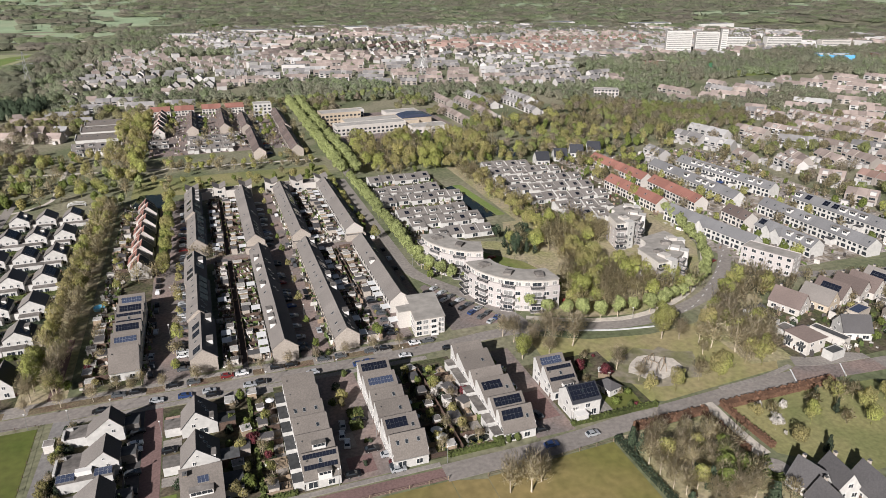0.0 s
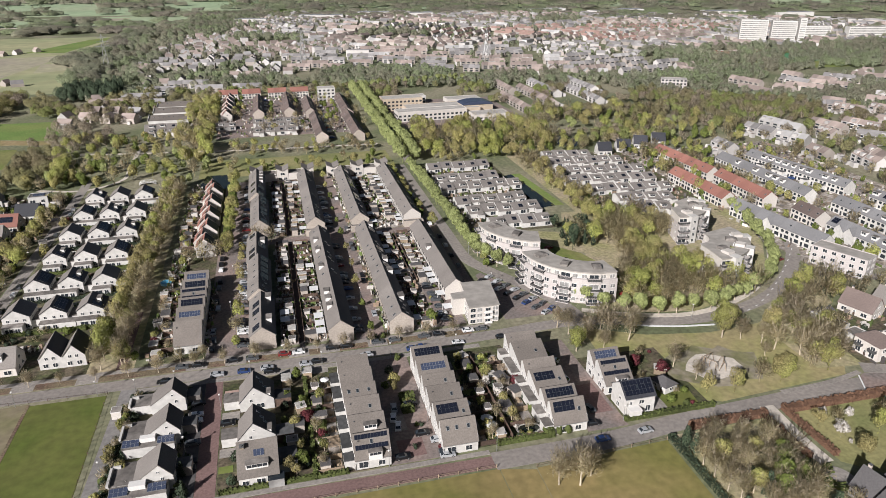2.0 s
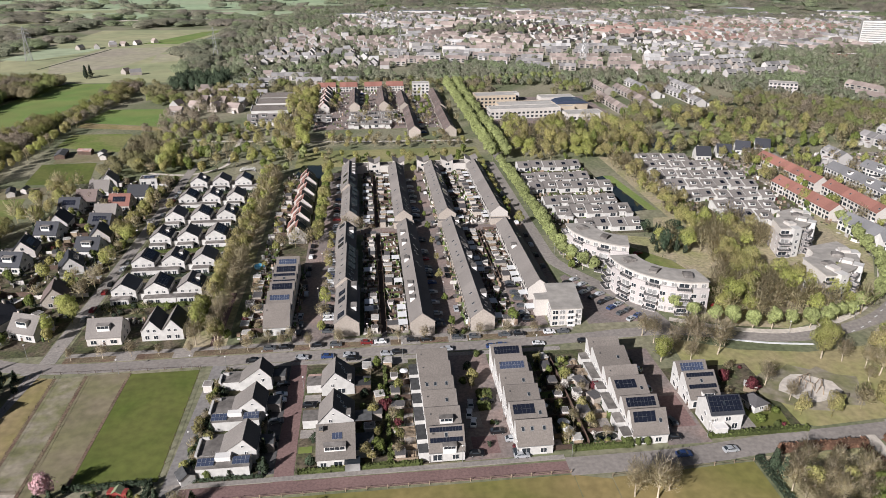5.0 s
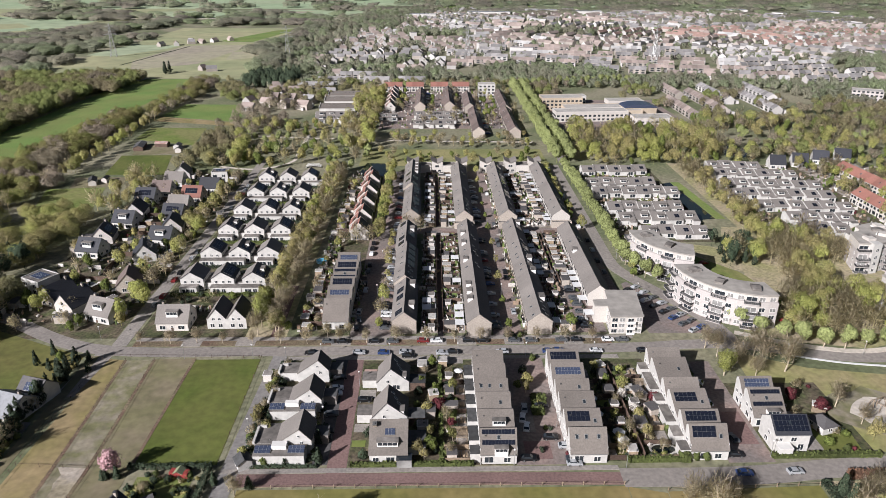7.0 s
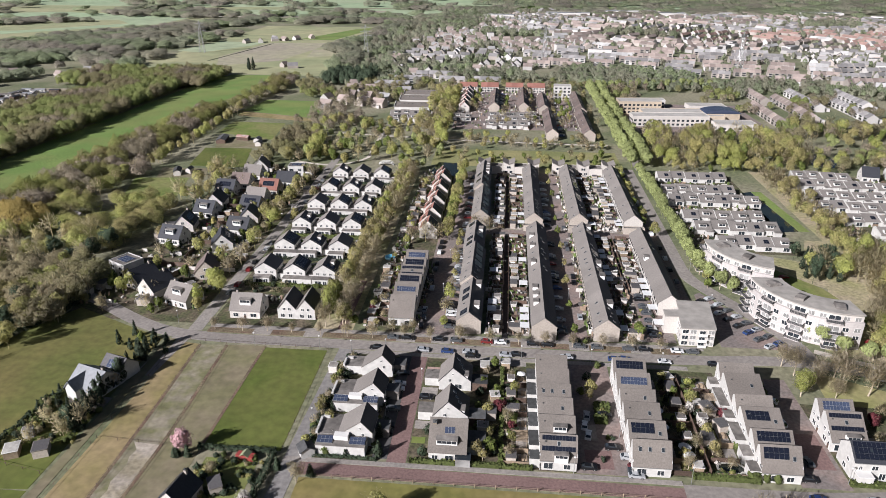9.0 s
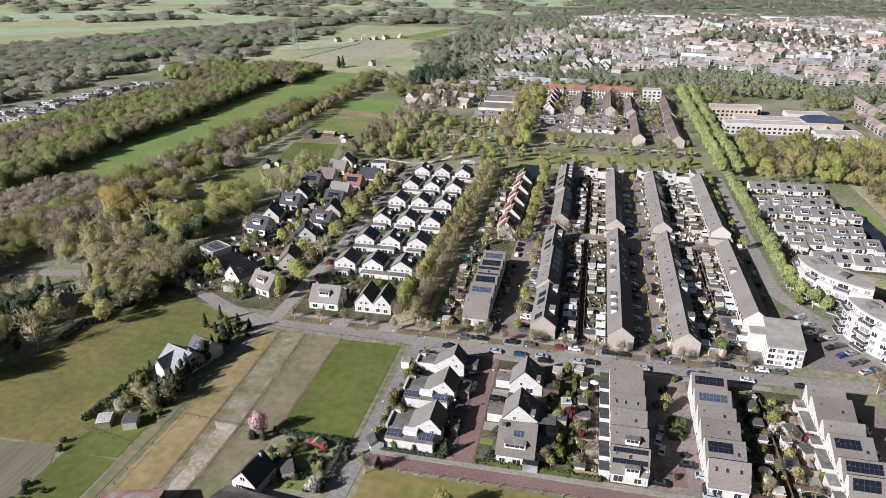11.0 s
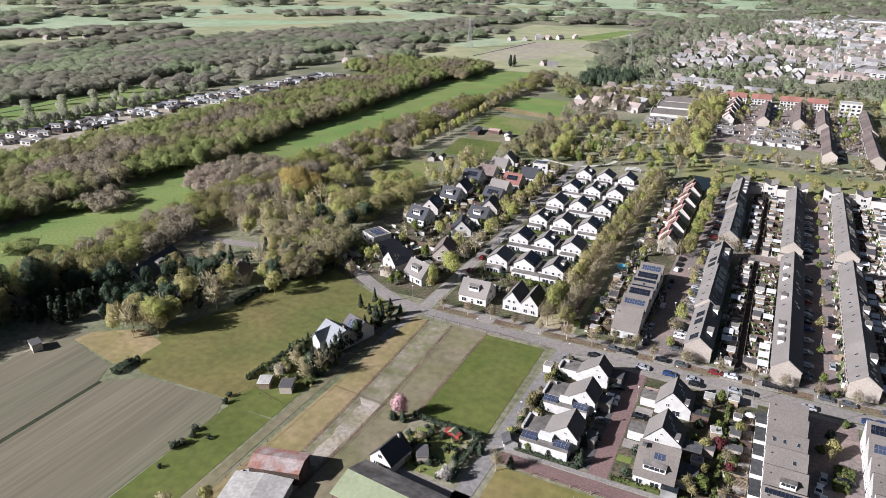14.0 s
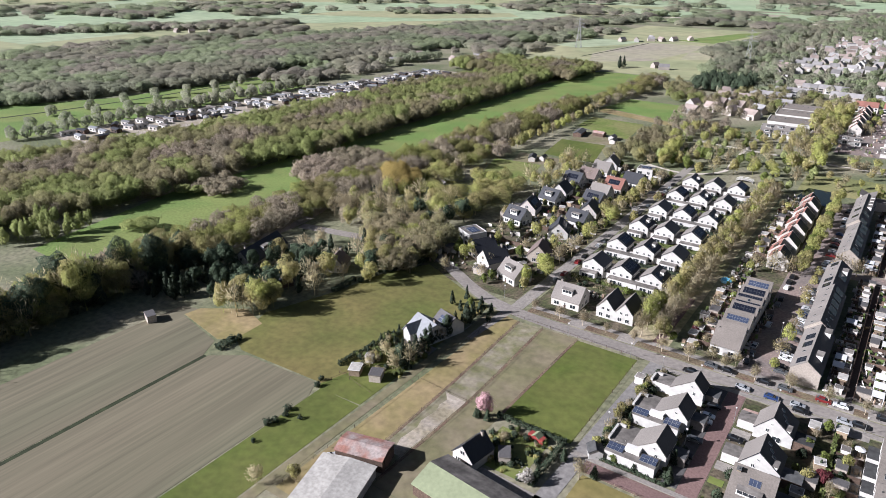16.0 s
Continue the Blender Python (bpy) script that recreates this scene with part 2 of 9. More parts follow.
def tube(bm, p, q, r0, r1, sides=6, mi=0):
    p, q = Vector(p), Vector(q)
    d = (q - p).normalized()
    u = d.orthogonal().normalized()
    w = d.cross(u)
    ring = [[bm.verts.new(c + r * (math.cos(a) * u + math.sin(a) * w)) for a in [2 * math.pi * i / sides for i in range(sides)]] for c, r in ((p, r0), (q, r1))]
    for i in range(sides):
        bm.faces.new((ring[0][i], ring[0][(i + 1) % sides], ring[1][(i + 1) % sides], ring[1][i])).material_index = mi
    bm.faces.new(ring[0][::-1]).material_index = mi
    bm.faces.new(ring[1]).material_index = mi


CACHE = {}


def window_mesh(w, h, pane=None):
    key = ("window", round(w, 2), round(h, 2), pane.name if pane else "")
    if key not in CACHE:
        bm = bmesh.new()
        xs, zs = (-w / 2, -w / 2 + 0.08, -0.04, 0.04, w / 2 - 0.08, w / 2), (0, 0.1, h - 0.08, h)
        v = [[bm.verts.new((x, -0.09, z)) for z in zs] for x in xs]
        for i in range(5):
            for j in range(3):
                q = (v[i][j], v[i + 1][j], v[i + 1][j + 1], v[i][j + 1])
                if i in (1, 3) and j == 1:
                    # the pane sits back in its frame
                    p = [bm.verts.new((k.co.x, -0.03, k.co.z)) for k in q]
                    bm.faces.new(p).material_index = 1
                    for a in range(4):
                        bm.faces.new((q[a], q[(a + 1) % 4], p[(a + 1) % 4], p[a]))
                else:
                    bm.faces.new(q)
        rim = [v[i][0] for i in range(6)] + [v[5][j] for j in (1, 2, 3)] + [v[i][3] for i in (4, 3, 2, 1, 0)] + [v[0][j] for j in (2, 1)]
        back = [bm.verts.new((k.co.x, 0.02, k.co.z)) for k in rim]
        for a in range(len(rim)):
            b = (a + 1) % len(rim)
            bm.faces.new((rim[a], rim[b], back[b], back[a]))
        CACHE[key] = mesh_of("window", bm, FRAME, pane or GLASS)
    return CACHE[key]


def door_mesh():
    if "door" not in CACHE:
        bm = bmesh.new()
        box(bm, -0.5, 0.5, -0.06, 0, 0, 2.1, 0)
        box(bm, -0.42, 0.42, -0.09, -0.05, 0.05, 1.3, 1)
        box(bm, -0.3, 0.3, -0.08, -0.05, 1.4, 1.95, 2)
        CACHE["door"] = mesh_of("door", bm, FRAME, WOOD_DARK, GLASS)
    return CACHE["door"]


def panel_mesh(w, h, cols, rows, material):
    key = ("panel", w, h, cols, rows, material.name)
    if key not in CACHE:
        bm = bmesh.new()
        xs = sorted([-w / 2 + w * i / cols + k for i in range(cols) for k in (0.0, 0.05)] + [w / 2])
        ys = sorted([-h / 2 + h * j / rows + k for j in range(rows) for k in (0.0, 0.05)] + [h / 2])
        v = [[bm.verts.new((x, y, 0.09)) for y in ys] for x in xs]
        lo = [[bm.verts.new((x, y, 0.0)) for y in (-h / 2, h / 2)] for x in (-w / 2, w / 2)]
        for i in range(len(xs) - 1):
            for j in range(len(ys) - 1):
                bm.faces.new((v[i][j], v[i + 1][j], v[i + 1][j + 1], v[i][j + 1])).material_index = 0 if i % 2 and j % 2 else 1
        bm.faces.new([r[0] for r in v] + [lo[1][0], lo[0][0]]).material_index = 1
        bm.faces.new([r[-1] for r in v] + [lo[1][1], lo[0][1]]).material_index = 1
        bm.faces.new(list(v[0]) + [lo[0][1], lo[0][0]]).material_index = 1
        bm.faces.new(list(v[-1]) + [lo[1][1], lo[1][0]]).material_index = 1
        CACHE[key] = mesh_of("solar_panel", bm, material, METAL if material is PANEL_BLUE else FELT_DARK)
    return CACHE[key]


def chimney_mesh(material):
    key = ("chimney", material.name)
    if key not in CACHE:
        bm = bmesh.new()
        box(bm, -0.35, 0.35, -0.35, 0.35, -1.2, 0.9)
        box(bm, -0.42, 0.42, -0.42, 0.42, 0.9, 1.02, 1)
        tube(bm, (0, 0, 1.02), (0, 0, 1.35), 0.14, 0.12, 6, 1)
        CACHE[key] = mesh_of("chimney", bm, material, FELT_DARK)
    return CACHE[key]


def dormer_mesh(w, d, h):
    """A flat-roofed box dormer whose window looks along -x."""
    key = ("dormer", w, d, h)
    if key not in CACHE:
        bm = bmesh.new()
        box(bm, -d, 0.2, -w / 2, w / 2, -1.4, h)
        box(bm, -d - 0.2, 0.3, -w / 2 - 0.15, w / 2 + 0.15, h, h + 0.14, 1)
        k = max(1, int(w / 1.1))
        for i in range(k):
            y0 = -w / 2 + 0.2 + (w - 0.4) * i / k
            box(bm, -d - 0.03, -d, y0 + 0.05, y0 + (w - 0.4) / k - 0.05, 0.15, h - 0.2, 2)
        CACHE[key] = mesh_of("dormer", bm, FRAME, FELT, GLASS)
    return CACHE[key]


def skylight_mesh():
    if "skylight" not in CACHE:
        bm = bmesh.new()
        box(bm, -0.6, 0.6, -0.42, 0.42, -0.05, 0.1, 0)
        box(bm, -0.5, 0.5, -0.33, 0.33, 0.1, 0.12, 1)
        CACHE["skylight"] = mesh_of("skylight", bm, METAL, GLASS)
    return CACHE["skylight"]


FACES = {"s": 0, "e": 90, "n": 180, "w": 270}


def facade(root, side, half, items):
    """Windows and doors on one side of a house: (along, sill, width, height), or (along,) for a door."""
    turn = Matrix.Rotation(radians(FACES[side]), 4, "Z")
    for it in items:
        if len(it) == 1:
            part("door", door_mesh(), root, m=turn @ Matrix.Translation((it[0], -half, 0.05)))
        else:
            part("window", window_mesh(it[2], it[3]), root, m=turn @ Matrix.Translation((it[0], -half, it[1])))


def gable_house(w, l, zl, zr, zt, rx=0.0, walls=WHITE, tiles=TILE_GREY, tiles2=None, over=0.35, name="house", gutters=False, ends=None):
    """Ridge along y; w across it. zl, zr: eaves on the -x and +x side; zt: ridge, which stands at x = rx. Returns root and a place finder for the roof."""
    root = new(name)
    hw, hl = w / 2, l / 2
    bm = bmesh.new()
    prism(bm, [(-hw, 0), (hw, 0), (hw, zr), (rx, zt), (-hw, zl)], -hl, hl)
    part("wall", mesh_of("wall", bm, walls), root)
    sl, sr = (zt - zl) / (rx + hw), (zt - zr) / (hw - rx)
    pl, pr = (-hw - over, zl - sl * over), (hw + over, zr - sr * over)
    bm = bmesh.new()
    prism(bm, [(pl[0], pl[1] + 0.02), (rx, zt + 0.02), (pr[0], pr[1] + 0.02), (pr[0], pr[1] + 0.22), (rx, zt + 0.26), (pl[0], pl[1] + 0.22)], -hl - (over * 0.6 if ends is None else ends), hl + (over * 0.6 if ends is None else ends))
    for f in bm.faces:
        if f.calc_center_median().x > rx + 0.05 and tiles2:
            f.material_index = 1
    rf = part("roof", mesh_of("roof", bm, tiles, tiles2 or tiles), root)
    if gutters:
        for ex, ez, sgn in ((*pl, -1), (*pr, 1)):
            bm = bmesh.new()
            box(bm, *sorted((ex, ex + sgn * 0.14)), -hl, hl, ez - 0.02, ez + 0.1)
            part("gutter", mesh_of("gutter", bm, METAL), rf)

    def on_roof(side, up, along, lift=0.24):
        """A pose on the slope; up goes from 0 at the eaves to 1 at the ridge."""
        sgn = -1 if side == "w" else 1
        x0, z0, s = (-hw, zl, sl) if side == "w" else (hw, zr, sr)
        x = x0 + (rx - x0) * up
        z = z0 + (zt - z0) * up
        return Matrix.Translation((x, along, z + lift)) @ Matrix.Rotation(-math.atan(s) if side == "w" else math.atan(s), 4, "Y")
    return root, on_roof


def skylights(root, on_roof, spots):
    for side, up, along in spots:
        part("skylight", skylight_mesh(), root, m=on_roof(side, up, along))


def panels(root, on_roof, side, up, along, w, h, cols, rows, material=PANEL):
    """h along the slope, w along the ridge."""
    part("solar_panel", panel_mesh(h, w, rows, cols, material), root, "dark solar panels" if material is PANEL else "blue solar panels", on_roof(side, up, along, 0.26))


def dormer(root, side, x, y, z, w=2.4, d=1.6, h=1.3):
    m = Matrix.Translation((x, y, z)) @ Matrix.Rotation(0 if side == "w" else math.pi, 4, "Z")
    part("dormer", dormer_mesh(w, d, h), root, m=m)


def flat_block(w, l, h, walls=WHITE, top=FELT, name="house", parapet=0.3):
    root = new(name)
    bm = bmesh.new()
    box(bm, -w / 2, w / 2, -l / 2, l / 2, 0, h)
    part("wall", mesh_of("wall", bm, walls), root)
    bm = bmesh.new()
    box(bm, -w / 2 + 0.25, w / 2 - 0.25, -l / 2 + 0.25, l / 2 - 0.25, h, h + 0.06)
    part("roof", mesh_of("roof", bm, top), root)
    bm = bmesh.new()
    for a in ((-w / 2, w / 2, -l / 2, -l / 2 + 0.25), (-w / 2, w / 2, l / 2 - 0.25, l / 2), (-w / 2, -w / 2 + 0.25, -l / 2 + 0.25, l / 2 - 0.25), (w / 2 - 0.25, w / 2, -l / 2 + 0.25, l / 2 - 0.25)):
        box(bm, *a, h, h + parapet)
    part("parapet", mesh_of("parapet", bm, walls), root)
    return root


def annex(root, x0, x1, y0, y1, h, walls=WHITE, top=FELT, name="annex"):
    bm = bmesh.new()
    box(bm, x0, x1, y0, y1, 0, h)
    a = part(name, mesh_of(name, bm, walls), root)
    bm = bmesh.new()
    box(bm, x0 - 0.1, x1 + 0.1, y0 - 0.1, y1 + 0.1, h, h + 0.16)
    part("roof", mesh_of("roof", bm, top), a)
    return a


def at(root, x, y, rz=0, label="", category="house", group=""):
    root.matrix_basis = pose(x, y, 0, 0, 0, rz)
    tagged(root, label, category, group)
    return root


def patch(name, pts, z, material, label="", category="ground", kind="structure"):
    bm = bmesh.new()
    lo = [bm.verts.new((x, y, -0.3)) for x, y in pts]
    hi = [bm.verts.new((x, y, z)) for x, y in pts]
    bm.faces.new(hi)
    k = len(pts)
    for i in range(k):
        bm.faces.new((lo[i], lo[(i + 1) % k], hi[(i + 1) % k], hi[i]))
    ob = new(name, mesh_of(name, bm, material))
    return tagged(ob, label, category, "", kind)


def rect(name, x0, x1, y0, y1, z, material, label="", category="ground", kind="structure"):
    return patch(name, [(x0, y0), (x1, y0), (x1, y1), (x0, y1)], z, material, label, category, kind)


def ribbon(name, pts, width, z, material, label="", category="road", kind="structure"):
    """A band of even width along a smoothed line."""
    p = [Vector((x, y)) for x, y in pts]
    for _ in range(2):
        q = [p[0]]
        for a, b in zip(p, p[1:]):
            q += [a * 0.75 + b * 0.25, a * 0.25 + b * 0.75]
        p = q + [p[-1]]
    bm = bmesh.new()
    rows = []
    for i, c in enumerate(p):
        d = (p[min(i + 1, len(p) - 1)] - p[max(i - 1, 0)]).normalized()
        s = Vector((-d.y, d.x)) * width / 2
        rows.append([bm.verts.new((*(c + k * s), h)) for k, h in ((1, -0.3), (1, z), (-1, z), (-1, -0.3))])
    for a, b in zip(rows, rows[1:]):
        for j in range(3):
            bm.faces.new((a[j], a[j + 1], b[j + 1], b[j]))
    return tagged(new(name, mesh_of(name, bm, material)), label, category, "", kind)


def quads_mesh(name, verts, material, normals=None):
    """verts: n x 4 x 3."""
    n = len(verts)
    me = bpy.data.meshes.new(name)
    me.vertices.add(4 * n)
    me.vertices.foreach_set("co", np.ascontiguousarray(verts, dtype=np.float32).ravel())
    me.loops.add(4 * n)
    me.loops.foreach_set("vertex_index", np.arange(4 * n, dtype=np.int32))
    me.polygons.add(n)
    me.polygons.foreach_set("loop_start", np.arange(0, 4 * n, 4, dtype=np.int32))
    me.update(calc_edges=True)
    me.materials.append(material)
    if normals is not None:
        a = me.attributes.new("custom_normal", "FLOAT_VECTOR", "POINT")
        a.data.foreach_set("vector", np.ascontiguousarray(normals, dtype=np.float32).ravel())
    return me


def leaf_mesh(name, pieces, material):
    """pieces: what clumps() gives. The pieces of a crown are shaded as one rounded mass."""
    q = np.concatenate(pieces)
    return quads_mesh(name, q[:, :4], material, q[:, 4:])


def clumps(centre, radius, n, size, g, shell=0.55, slim=1.0, up=0.55):
    """Small leafy pieces that fill an ellipsoid unevenly: n x 8 x 3, corners and the way each corner faces."""
    d = g.normal(size=(n, 3))
    d /= np.linalg.norm(d, axis=1, keepdims=True)
    r = shell + (1 - shell) * g.random(n) ** 0.6
    bumpy = 1 + 0.16 * np.sin(4 * d[:, 0] + 3 * d[:, 2] + centre[0]) + 0.12 * np.sin(6 * d[:, 1] + centre[1])
    c = np.asarray(centre) + d * (r * bumpy)[:, None] * np.asarray(radius)
    nrm = d + g.normal(size=(n, 3)) * 0.4 + np.array((0, 0, up))
    nrm /= np.linalg.norm(nrm, axis=1, keepdims=True)
    t = np.cross(nrm, g.normal(size=(n, 3)))
    t /= np.linalg.norm(t, axis=1, keepdims=True) + 1e-9
    b = np.cross(nrm, t)
    s = size * (0.6 + 0.8 * g.random(n))[:, None]
    soft = d * 0.8 + nrm * 0.35
    soft /= np.linalg.norm(soft, axis=1, keepdims=True)
    return np.stack([c - t * s, c - b * s * 0.55 * slim, c + t * s, c + b * s * 0.55 * slim, soft, soft, soft, soft], axis=1)


def twigs(centre, radius, n, size, g, width=0.07):
    """Thin upward twigs that fill a bare crown: n x 8 x 3."""
    d = g.normal(size=(n, 3))
    d /= np.linalg.norm(d, axis=1, keepdims=True)
    a, b = centre[0] * 1.7, centre[1] * 1.3
    bumpy = 1 + 0.2 * np.sin(3 * d[:, 0] + 2 * d[:, 2] + a) + 0.18 * np.sin(5 * d[:, 1] - 2 * d[:, 0] + b)
    r = (0.25 + 0.75 * g.random(n) ** 0.7) * bumpy
    c = np.asarray(centre) + d * r[:, None] * np.asarray(radius)
    t = d * 0.8 + g.normal(size=(n, 3)) * 0.4 + np.array((0, 0, 0.75))
    t /= np.linalg.norm(t, axis=1, keepdims=True)
    s = np.cross(t, g.normal(size=(n, 3)))
    s /= np.linalg.norm(s, axis=1, keepdims=True) + 1e-9
    ln = (size * (0.6 + 0.8 * g.random(n)))[:, None]
    soft = d * 0.5 + np.array((0, 0, 0.7)) + g.normal(size=(n, 3)) * 0.2
    soft /= np.linalg.norm(soft, axis=1, keepdims=True)
    return np.stack([c - t * ln, c - s * width, c + t * ln, c + s * width, soft, soft, soft, soft], axis=1)


GLOBE = {}


def globe(k):
    """Directions of the corners of the patches of a sphere cut from a cube, n x 4 x 3."""
    if k not in GLOBE:
        out = []
        for ax in range(3):
            for sg in (-1, 1):
                for i in range(k):
                    for j in range(k):
                        q = []
                        for di, dj in ((0, 0), (1, 0), (1, 1), (0, 1)) if sg > 0 else ((0, 0), (0, 1), (1, 1), (1, 0)):
                            p = [0.0, 0.0, 0.0]
                            p[ax], p[(ax + 1) % 3], p[(ax + 2) % 3] = sg, math.tan((2 * (i + di) / k - 1) * 0.785), math.tan((2 * (j + dj) / k - 1) * 0.785)
                            q.append(p)
                        out.append(q)
        d = np.array(out)
        GLOBE[k] = d / np.linalg.norm(d, axis=2, keepdims=True)
    return GLOBE[k]


def mass(centre, radius, k=2, full=0.85, even=0.0):
    """The uneven inner body of a crown, which the leafy pieces stand out from: n x 8 x 3."""
    d = globe(k)
    a, b, c = centre[0] * 1.7, centre[1] * 1.3, centre[2] * 5.1 + centre[0]
    bumpy = 1 + 0.2 * np.sin(3.1 * d[..., 0] + 2.3 * d[..., 2] + a) + 0.18 * np.sin(4.3 * d[..., 1] - 2 * d[..., 0] + b) + 0.16 * np.sin(7.7 * d[..., 0] + 6.1 * d[..., 1] + 5 * d[..., 2] + c) + 0.1 * np.sin(11 * d[..., 2] + 9 * d[..., 1] + a + c)
    r = np.asarray(radius)
    p = d * bumpy[..., None] * r * full
    p[..., 2] += 0.22 * np.sin(2.6 * d[..., 0] + b) * r[2] * full
    nrm = d / r
    nrm /= np.linalg.norm(nrm, axis=2, keepdims=True)
    face = np.cross(p[:, 2] - p[:, 0], p[:, 3] - p[:, 1])
    face /= np.linalg.norm(face, axis=1, keepdims=True) + 1e-9
    nrm = nrm * (0.55 + 0.35 * even) + face[:, None, :] * (0.6 - 0.35 * even)
    nrm /= np.linalg.norm(nrm, axis=2, keepdims=True) + 1e-9
    return np.concatenate([np.asarray(centre) + p, nrm], axis=1)


def stem(x, y, r, h, a):
    """A flat blade for a far trunk: 1 x 8 x 3."""
    dx, dy = math.cos(a) * r, math.sin(a) * r
    return np.array([[(x - dx, y - dy, -0.2), (x + dx, y + dy, -0.2), (x + dx * 0.4, y + dy * 0.4, h), (x - dx * 0.4, y - dy * 0.4, h)] + [(math.sin(a), -math.cos(a), 0.0)] * 4])

# ---- ground, roads, fields ----
bm = bmesh.new()
g0 = [[bm.verts.new((x, y, 0)) for x in (-5000, -1500, -400, 0, 400, 1500, 5000)] for y in (-1500, 0, 400, 1200, 5000)]
for a, b in zip(g0, g0[1:]):
    for i in range(6):
        bm.faces.new((a[i], a[i + 1], b[i + 1], b[i]))
tagged(new("ground", mesh_of("ground", bm, GROUND)), "flat ground with rough grass and bare earth", "ground", "", "structure")

A, P = "grey asphalt street", "pale concrete slab pavement"
ribbon("road", [(-229, 208), (-200, 213), (-161, 222), (-128, 200), (-106, 192), (-60, 192), (60, 192), (98, 196), (122, 188.2), (145, 184.2), (178, 193), (203, 212), (223, 235), (240, 270), (250, 300), (262, 420)], 5.6, 0.05, ASPHALT, A)
ribbon("road", [(-265, 40), (-237, 165), (-230, 206), (-243, 250), (-243, 330), (-236, 430), (-222, 560)], 5.2, 0.06, ASPHALT, "grey country road under trees")
ribbon("road", [(47, 132), (80, 132), (104, 135), (131, 136), (166, 138), (200, 134), (300, 128)], 6.6, 0.06, ASPHALT, A)
ribbon("road", [(-54, 132.3), (0, 132.3), (47, 131.8)], 4.4, 0.05, REDBRICK_ROAD, "red brick lane beside a field")
ribbon("pavement", [(-54, 135.4), (0, 135.6), (47, 135.6)], 1.6, 0.14, PAVING, P, "pavement")
ribbon("road", [(-53.5, 60), (-52, 127), (-49.5, 189)], 4.6, 0.07, LANE, "worn grey asphalt farm lane")
ribbon("road", [(-24.7, 134), (-24.7, 189)], 5.0, 0.06, REDBRICK_ROAD, "red brick residential street")
# the shade east of the houses is painted as this strip's dark tone
rect("parking", -31.2, -27.3, 137.6, 187.5, 0.055, SHADE_TAR, "dark asphalt parking strip beside houses", "parking")
rect("road", -55.4, -52.4, 196, 240, 0.055, REDBRICK_ROAD, "red brick footpath under a row of trees", "path")
rect("road", -28.5, -14.5, 196, 392, 0.06, COURT, "brown paved street with parking bays", "road")
rect("road", 20.8, 30.8, 196, 392, 0.06, COURT, "brown paved street with parking bays", "road")
rect("road", 71.8, 77.6, 262, 405, 0.06, ASPHALT, A, "road")
ribbon("road", [(74.7, 264), (75.6, 255), (79.5, 246), (87, 232.5), (94.5, 219), (99.5, 206), (101, 195)], 6.0, 0.066, ASPHALT, A)
patch("parking", [(74.5, 202), (98, 202), (92, 214), (84, 229), (77, 242), (74.5, 240)], 0.04, COURT, "grey paved car park beside apartments", "parking")
rect("parking", 67.6, 71.8, 222, 392, 0.055, COURT, "brown paved parking strip beside a street", "parking")
rect("road", 79.5, 84, 405, 690, 0.06, ASPHALT, A, "road")
rect("road", -14.5, 68.6, 293.5, 300.5, 0.07, COURT, "brown paved cross street between terraces", "road")
rect("parking", 50.6, 60.2, 203, 239, 0.08, COURT, "grey paved car park behind an apartment block", "parking")
rect("parking", 21.3, 34.95, 137, 188, 0.06, COURT, "brown paved parking court between houses", "parking")
rect("parking", 76, 88.1, 137, 184, 0.06, COURT, "brown paved parking court between houses", "parking")
rect("parking", -3.5, 9.5, 184, 188.5, 0.06, PAVING, "pale paved garden edge", "parking")
ribbon("road", [(-104.5, 196), (-104.5, 300), (-106, 420)], 5.0, 0.06, PAVING, "pale paved residential street")
ribbon("road", [(-110.5, 60), (-110, 130), (-109.5, 190)], 3.0, 0.07, WORN, "pale unpaved farm track", "path")
rect("verge", -100, 60, 195.6, 198.8, 0.1, VERGE, "brown planted verge with low shrubs", "verge")
for x in (-84, -66, -34, -22, -2, 8, 24, 44):
    rect("pavement", x, x + 6.5, 195.4, 199.2, 0.12, PAVING, "paved crossing of a verge", "pavement")
rect("pavement", -100, 68, 198.8, 201, 0.14, PAVING, P, "pavement")
rect("pavement", -47, 60, 186.6, 188.6, 0.14, PAVING, P, "pavement")
ribbon("pavement", [(104, 202), (124, 192), (145, 188), (174, 198), (197, 217), (214, 240), (228, 275)], 2.6, 0.14, SAND, "pale gravel footpath under trees", "path")
rect("lawn", -77, -55.5, 138, 187.4, 0.05, PASTURE, "mown green pasture", "grass")
WORNPATCH = mat("thin_grass_on_pale_earth", (0.235, 0.205, 0.152), 0.95, 0.2, 0.5, 0.09, color2=(0.15, 0.144, 0.072), mix_scale=0.16)
patch("field", [(-88.7, 96.2), (-76.8, 96.2), (-76.8, 188.4), (-89.4, 187.8), (-87.2, 137.2)], 0.04, WORN, "bare worn paddock strip with thin grass", "field")
patch("field", [(-96.0, 96.2), (-89.0, 96.2), (-87.5, 137), (-89.7, 187.6), (-98.6, 187.2), (-96.2, 137.4)], 0.045, WORNPATCH, "paddock strip of thin grass on pale earth", "field")
patch("field", [(-93.4 + 0.5 * math.sin(2.1 * k), 108 + 3.0 * k) for k in range(10)] + [(-95.9 + 0.3 * math.sin(1.7 * k), 138.2 - 0.2 * k) for k in range(2)] + [(-87.6, 137.2), (-88.0 + 0.4 * math.sin(3), 128), (-88.7, 118), (-89.6, 108)], 0.06, SANDY, "pale bare sandy ground in a paddock", "field")
